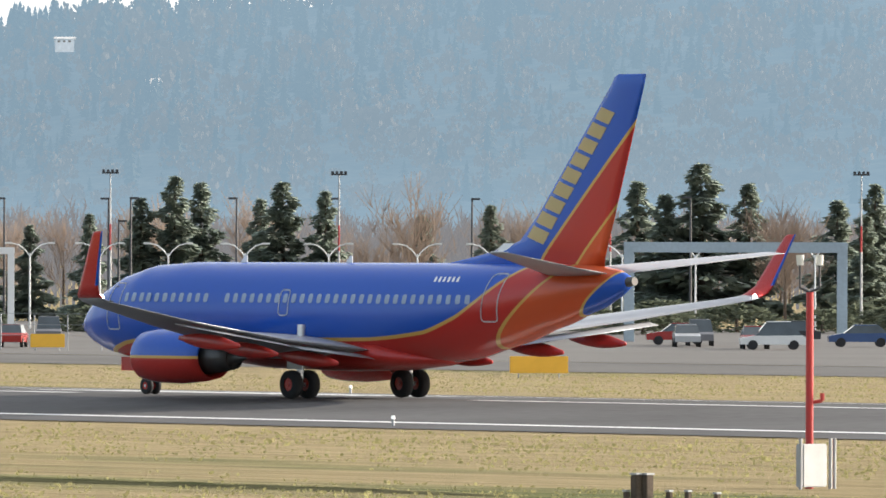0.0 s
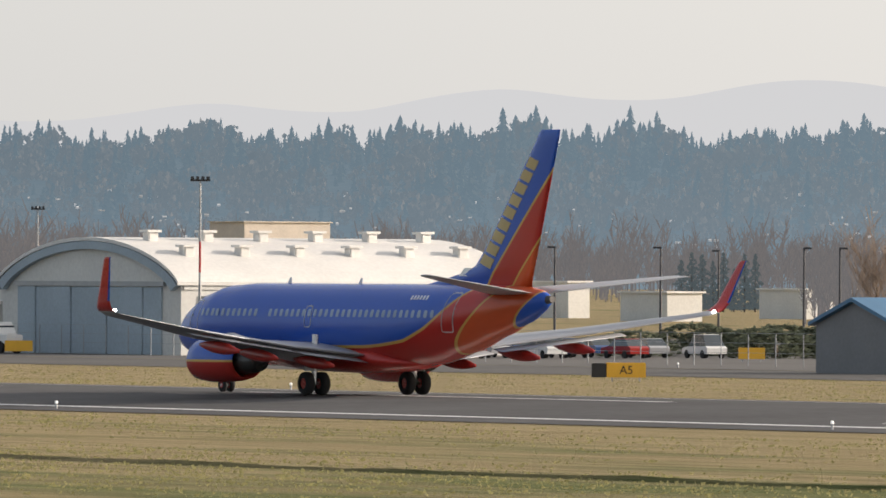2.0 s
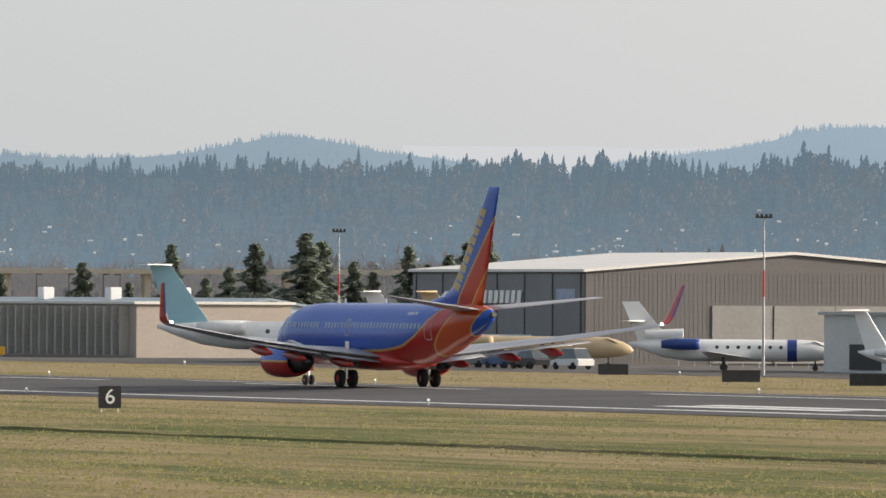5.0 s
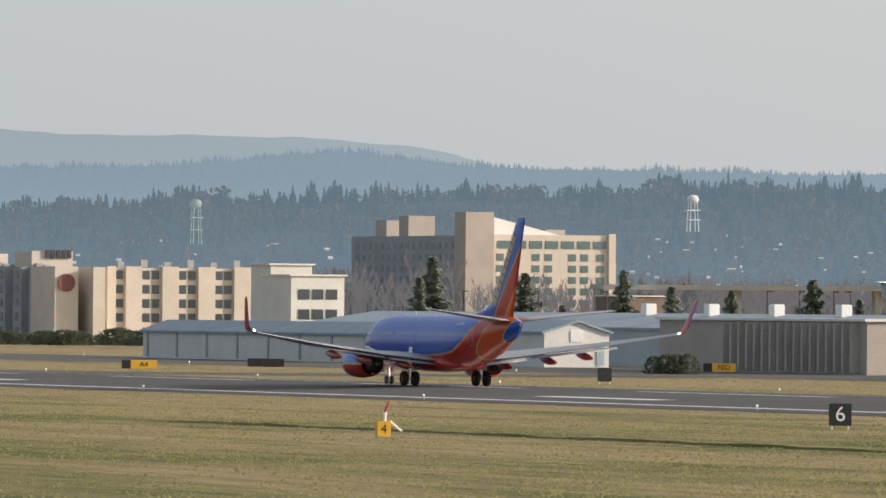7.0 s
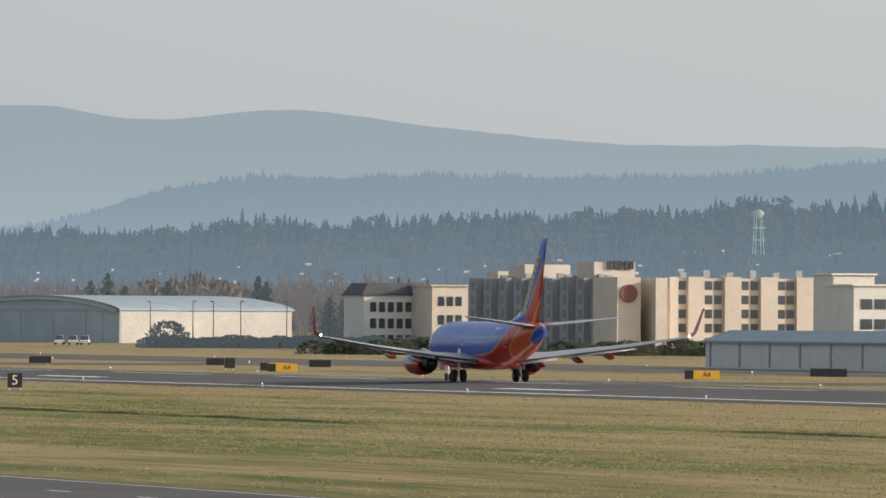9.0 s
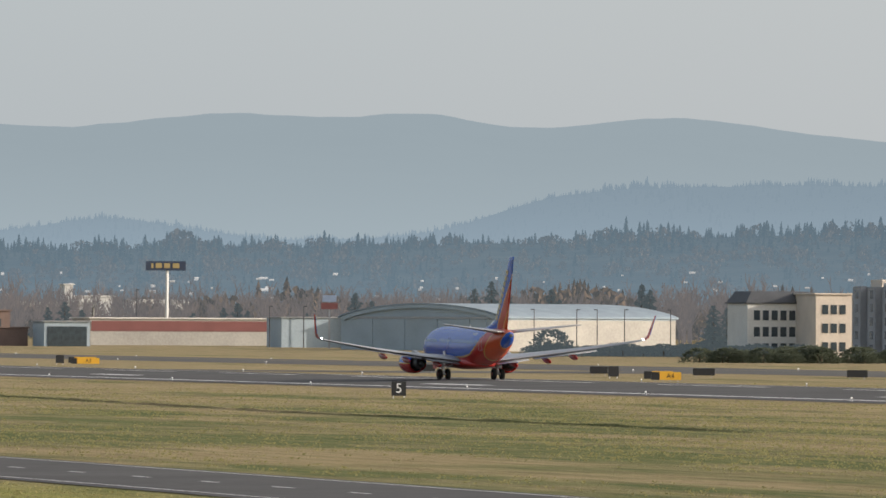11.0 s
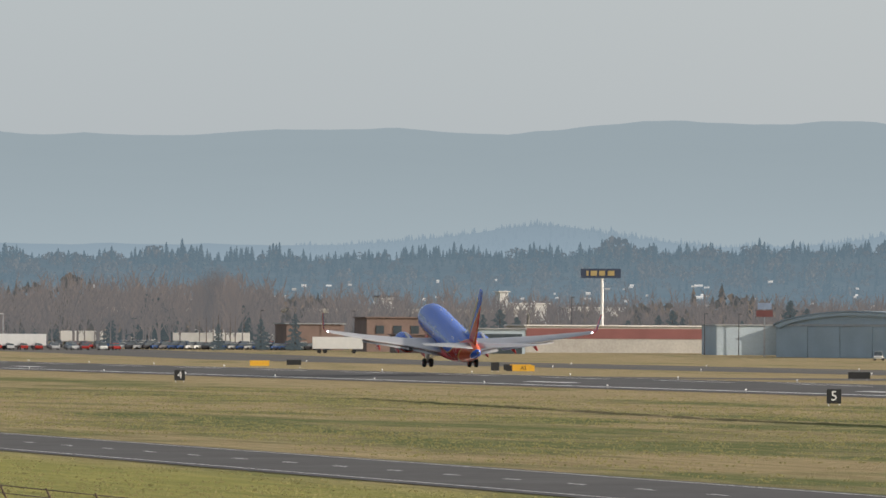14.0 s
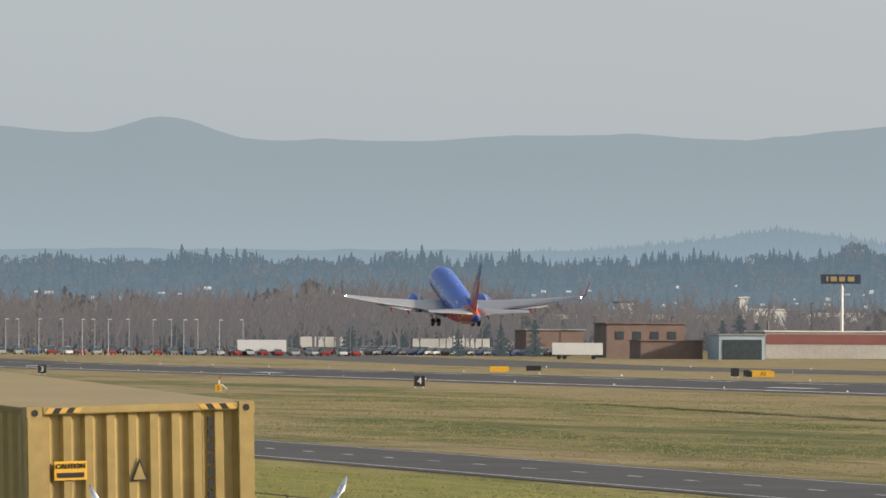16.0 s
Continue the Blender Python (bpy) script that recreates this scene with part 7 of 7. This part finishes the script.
def build_lorry():
    """Origin at the front face of the container, at road level; it drives towards +x."""
    t = thing("container_lorry", "lorry with a mustard-yellow shipping container and chrome exhaust stacks", "lorry")
    W, H0, H1, L = 1.19, 1.35, 4.24, 12.2
    bm = bmesh.new()
    box(bm, -L, -0.12, -W + 0.06, W - 0.06, H0, H1 - 0.03)
    cont = part("container", bm, MUSTARD, t, "mustard-yellow corrugated container")
    n = 9
    prof = []
    for i in range(n):
        y = -W + 0.17 + (2 * W - 0.34) * i / n
        s = (2 * W - 0.34) / n
        prof += [(-0.055, y), (-0.055, y + s * 0.36), (-0.11, y + s * 0.50), (-0.11, y + s * 0.86)]
    prof += [(-0.055, W - 0.17)]
    bm = bmesh.new()
    loft(bm, [[(x, y, z) for x, y in prof] + [(-0.20, W - 0.17, z), (-0.20, -W + 0.17, z)] for z in (H0 + 0.16, H1 - 0.078)])
    part("front_wall", bm, MUSTARD, cont)
    for s in (-1, 1):
        part("corner_post", box(bmesh.new(), -0.17, 0.0, min(s * W, s * (W - 0.17)), max(s * W, s * (W - 0.17)), H0, H1, 0.012), MUSTARD, cont)
        for z in (H0 + 0.006, H1 - 0.12):
            bm = bmesh.new()
            box(bm, -0.165, 0.006, min(s * (W + 0.005), s * (W - 0.165)), max(s * (W + 0.005), s * (W - 0.165)), z, z + 0.122, 0.008)
            part("corner_casting", bm, MUSTARD, cont)
            # flat black disc paints the dark of the casting's hole
            bm = bmesh.new()
            tube(bm, (0.004, s * (W - 0.085), z + 0.06), (0.010, s * (W - 0.085), z + 0.06), 0.035, 0.035, 14)
            part("painted_casting_hole", bm, BLACK, cont)
        for i in range(5):
            y0 = s * (W - 0.19 - 0.072 * i)
            bm = bmesh.new()
            loft(bm, [[(x, y0, H1 - 0.068), (x, y0 - s * 0.072, H1 - 0.068), (x, y0 - s * 0.112, H1 - 0.014), (x, y0 - s * 0.04, H1 - 0.014)] for x in (0.0, 0.004)])
            part("hazard_stripe", bm, BLACK if i % 2 else GOLD_PAINT, cont)
    part("top_rail", box(bmesh.new(), -0.16, -0.002, -W + 0.17, W - 0.17, H1 - 0.078, H1 - 0.004, 0.008), MUSTARD, cont)
    n = 34
    for s in (-1, 1):
        prof = []
        for i in range(n):
            x = -0.25 - (L - 0.4) * i / n
            q = (L - 0.4) / n
            prof += [(x, s * (W - 0.02)), (x - q * 0.36, s * (W - 0.02)), (x - q * 0.5, s * (W - 0.055)), (x - q * 0.86, s * (W - 0.055))]
        bm = bmesh.new()
        loft(bm, [[(x, y, z) for x, y in prof] for z in (H0 + 0.1, H1 - 0.08)], close=False)
        part("side_wall", bm, MUSTARD, cont)
    part("roof", box(bmesh.new(), -L, -0.10, -W + 0.01, W - 0.01, H1 - 0.029, H1 - 0.008), MUSTARD, cont)
    # label, warning triangle, code bars
    lab = part("warning_label", box(bmesh.new(), -0.04, -0.03, -0.90, -0.56, H1 - 0.74, H1 - 0.55), YELLOW, cont, "orange warning label")
    me = text_mesh("CAUTION", 0.068)
    me.materials.append(BLACK)
    ob = new("lettering", me)
    ob.parent = lab
    ob.matrix_local = Matrix.Translation((-0.022, -0.73, H1 - 0.60)) @ pose(0, 0, 0, 90, 0, 90)
    part("lettering_bar", box(bmesh.new(), -0.031, -0.024, -0.87, -0.59, H1 - 0.715, H1 - 0.665), BLACK, lab)
    bm = bmesh.new()
    loft(bm, [[(x, 0.08, H1 - 0.77), (x, -0.10, H1 - 0.77), (x, -0.01, H1 - 0.54)] for x in (-0.05, -0.035)])
    tri = part("warning_triangle", bm, BLACK, cont)
    bm = bmesh.new()
    loft(bm, [[(x, 0.055, H1 - 0.755), (x, -0.075, H1 - 0.755), (x, -0.01, H1 - 0.585)] for x in (-0.034, -0.030)])
    part("triangle_field", bm, MUSTARD, tri)
    for i in range(10):
        part("code_bar", box(bmesh.new(), -0.05, -0.035, 0.71, 0.765, H1 - 0.24 - 0.125 * i, H1 - 0.145 - 0.125 * i), BLACK, cont)
    # chassis and tractor
    part("chassis", box(bmesh.new(), -L, 4.4, -0.5, 0.5, 0.6, 1.345), BLACK_STEEL, t)
    bm = bmesh.new()
    loft(bm, [[(2.6, y, 0.9), (4.4, y, 0.9), (4.4, y, 2.1), (4.05, y, 2.95), (2.6, y, 3.0)] for y in (-1.15, 1.15)])
    part("cab", bm, WHITE_PAINT, t)
    part("windscreen", box(bmesh.new(), 3.8, 4.36, -1.0, 1.0, 2.15, 2.75), DARK_GLASS, t)
    part("bonnet", box(bmesh.new(), 4.405, 6.2, -0.85, 0.85, 0.8, 2.0, 0.1), WHITE_PAINT, t)
    for s in (-1, 1):
        bm = bmesh.new()
        y = s * 1.15
        path = [(y, 1.2), (y, 3.05), (y + s * 0.006, 3.16), (y + s * 0.025, 3.28), (y + s * 0.06, 3.40), (y + s * 0.11, 3.50)]
        rings = []
        for k, (yy, z) in enumerate(path):
            r, cut = 0.078 - 0.003 * k, 0.10 if k == len(path) - 1 else 0.0
            rings.append([(2.62 + r * math.cos(a), yy + r * math.sin(a), z + cut * s * math.sin(a)) for a in [2 * math.pi * i / 18 for i in range(18)]])
        loft(bm, rings)
        part("exhaust_stack", bm, CHROME, t, "polished chrome exhaust stack", smooth=True)
    for x in (-11, -9.8, 0.6, 1.8, 5.6):
        for s in (-1, 1):
            bm = bmesh.new()
            tube(bm, (x, s * 0.75, 0.5), (x, s * 1.18, 0.5), 0.5, 0.5, 20)
            part("wheel", bm, RUBBER, t)
    return t


LORRY = build_lorry()


# ---- what moves ----
def motions():
    # seconds, metres along the runway, height of the main wheels, nose-up degrees, bank
    roll_out = [
        (0.0, 290.7, 0.32, 0.0, 0.0),
        (1.5, 368.3, 0.32, 0.0, 0.0),
        (3.2, 461.5, 0.32, 0.0, 0.0),
        (5.5, 596.1, 0.32, 0.0, 0.0),
        (7.0, 690.4, 0.32, 0.0, 0.0),
        (9.0, 824.1, 0.32, 0.0, 0.0),
        (10.2, 907.5, 0.32, 0.0, 0.0),
        (11.2, 979.5, 0.32, 0.8, 0.0),
        (12.0, 1038.0, 0.34, 4.2, 0.0),
        (12.5, 1075.1, 0.42, 6.8, 0.0),
        (13.0, 1113.0, 0.72, 8.8, 0.0),
        (13.5, 1151.0, 1.16, 10.2, 0.0),
        (14.0, 1190.0, 1.75, 11.5, 0.0),
        (14.5, 1229.0, 2.58, 12.5, 0.0),
        (15.0, 1268.8, 3.80, 13.2, 0.0),
        (15.5, 1309.0, 5.34, 13.8, 0.0),
        (16.0, 1349.5, 7.55, 14.1, 0.0),
    ]
    walk(AIRLINER, [(t, pose(RW, y, z, 0, 0, 90) @ pose(0, 0, 0, b, -p, 0)) for t, y, z, p, b in roll_out])
    # legs stretch and wings bend up as the wheels leave the ground
    for leg in GEAR:
        walk(leg, [(t, pose(0, 0, z)) for t, z in ((0.0, 0.0), (10.8, 0.0), (12.3, -0.05), (13.0, -0.3), (13.6, -0.5), (16.0, -0.5))])
    for side, wing in WINGS:
        hinge = Matrix.Translation((0, side * 1.9, 2.0))
        walk(wing, [(t, hinge @ pose(0, 0, 0, side * a) @ hinge.inverted()) for t, a in ((0.0, 0.0), (9.0, 0.3), (11.5, 1.0), (13.0, 3.0), (14.0, 3.6), (16.0, 3.6))])
    # the lorry comes towards the camera along the levee road
    vx, vy, turn, dip, tip = 1.53, -17.3, -82.0, 1.6, 1.75
    walk(LORRY, [(t, pose(14.92 + vx * (t - 16), 97.0 + vy * (t - 16), 1.04 + min(0.14, 0.35 * (16 - t)), 0, 0, turn) @ pose(0, 0, 0, tip, dip, 0)) for t in (0.0, 4.0, 8.0, 12.0, 14.0, 15.0, 15.6, 15.8, 16.0)])


motions()
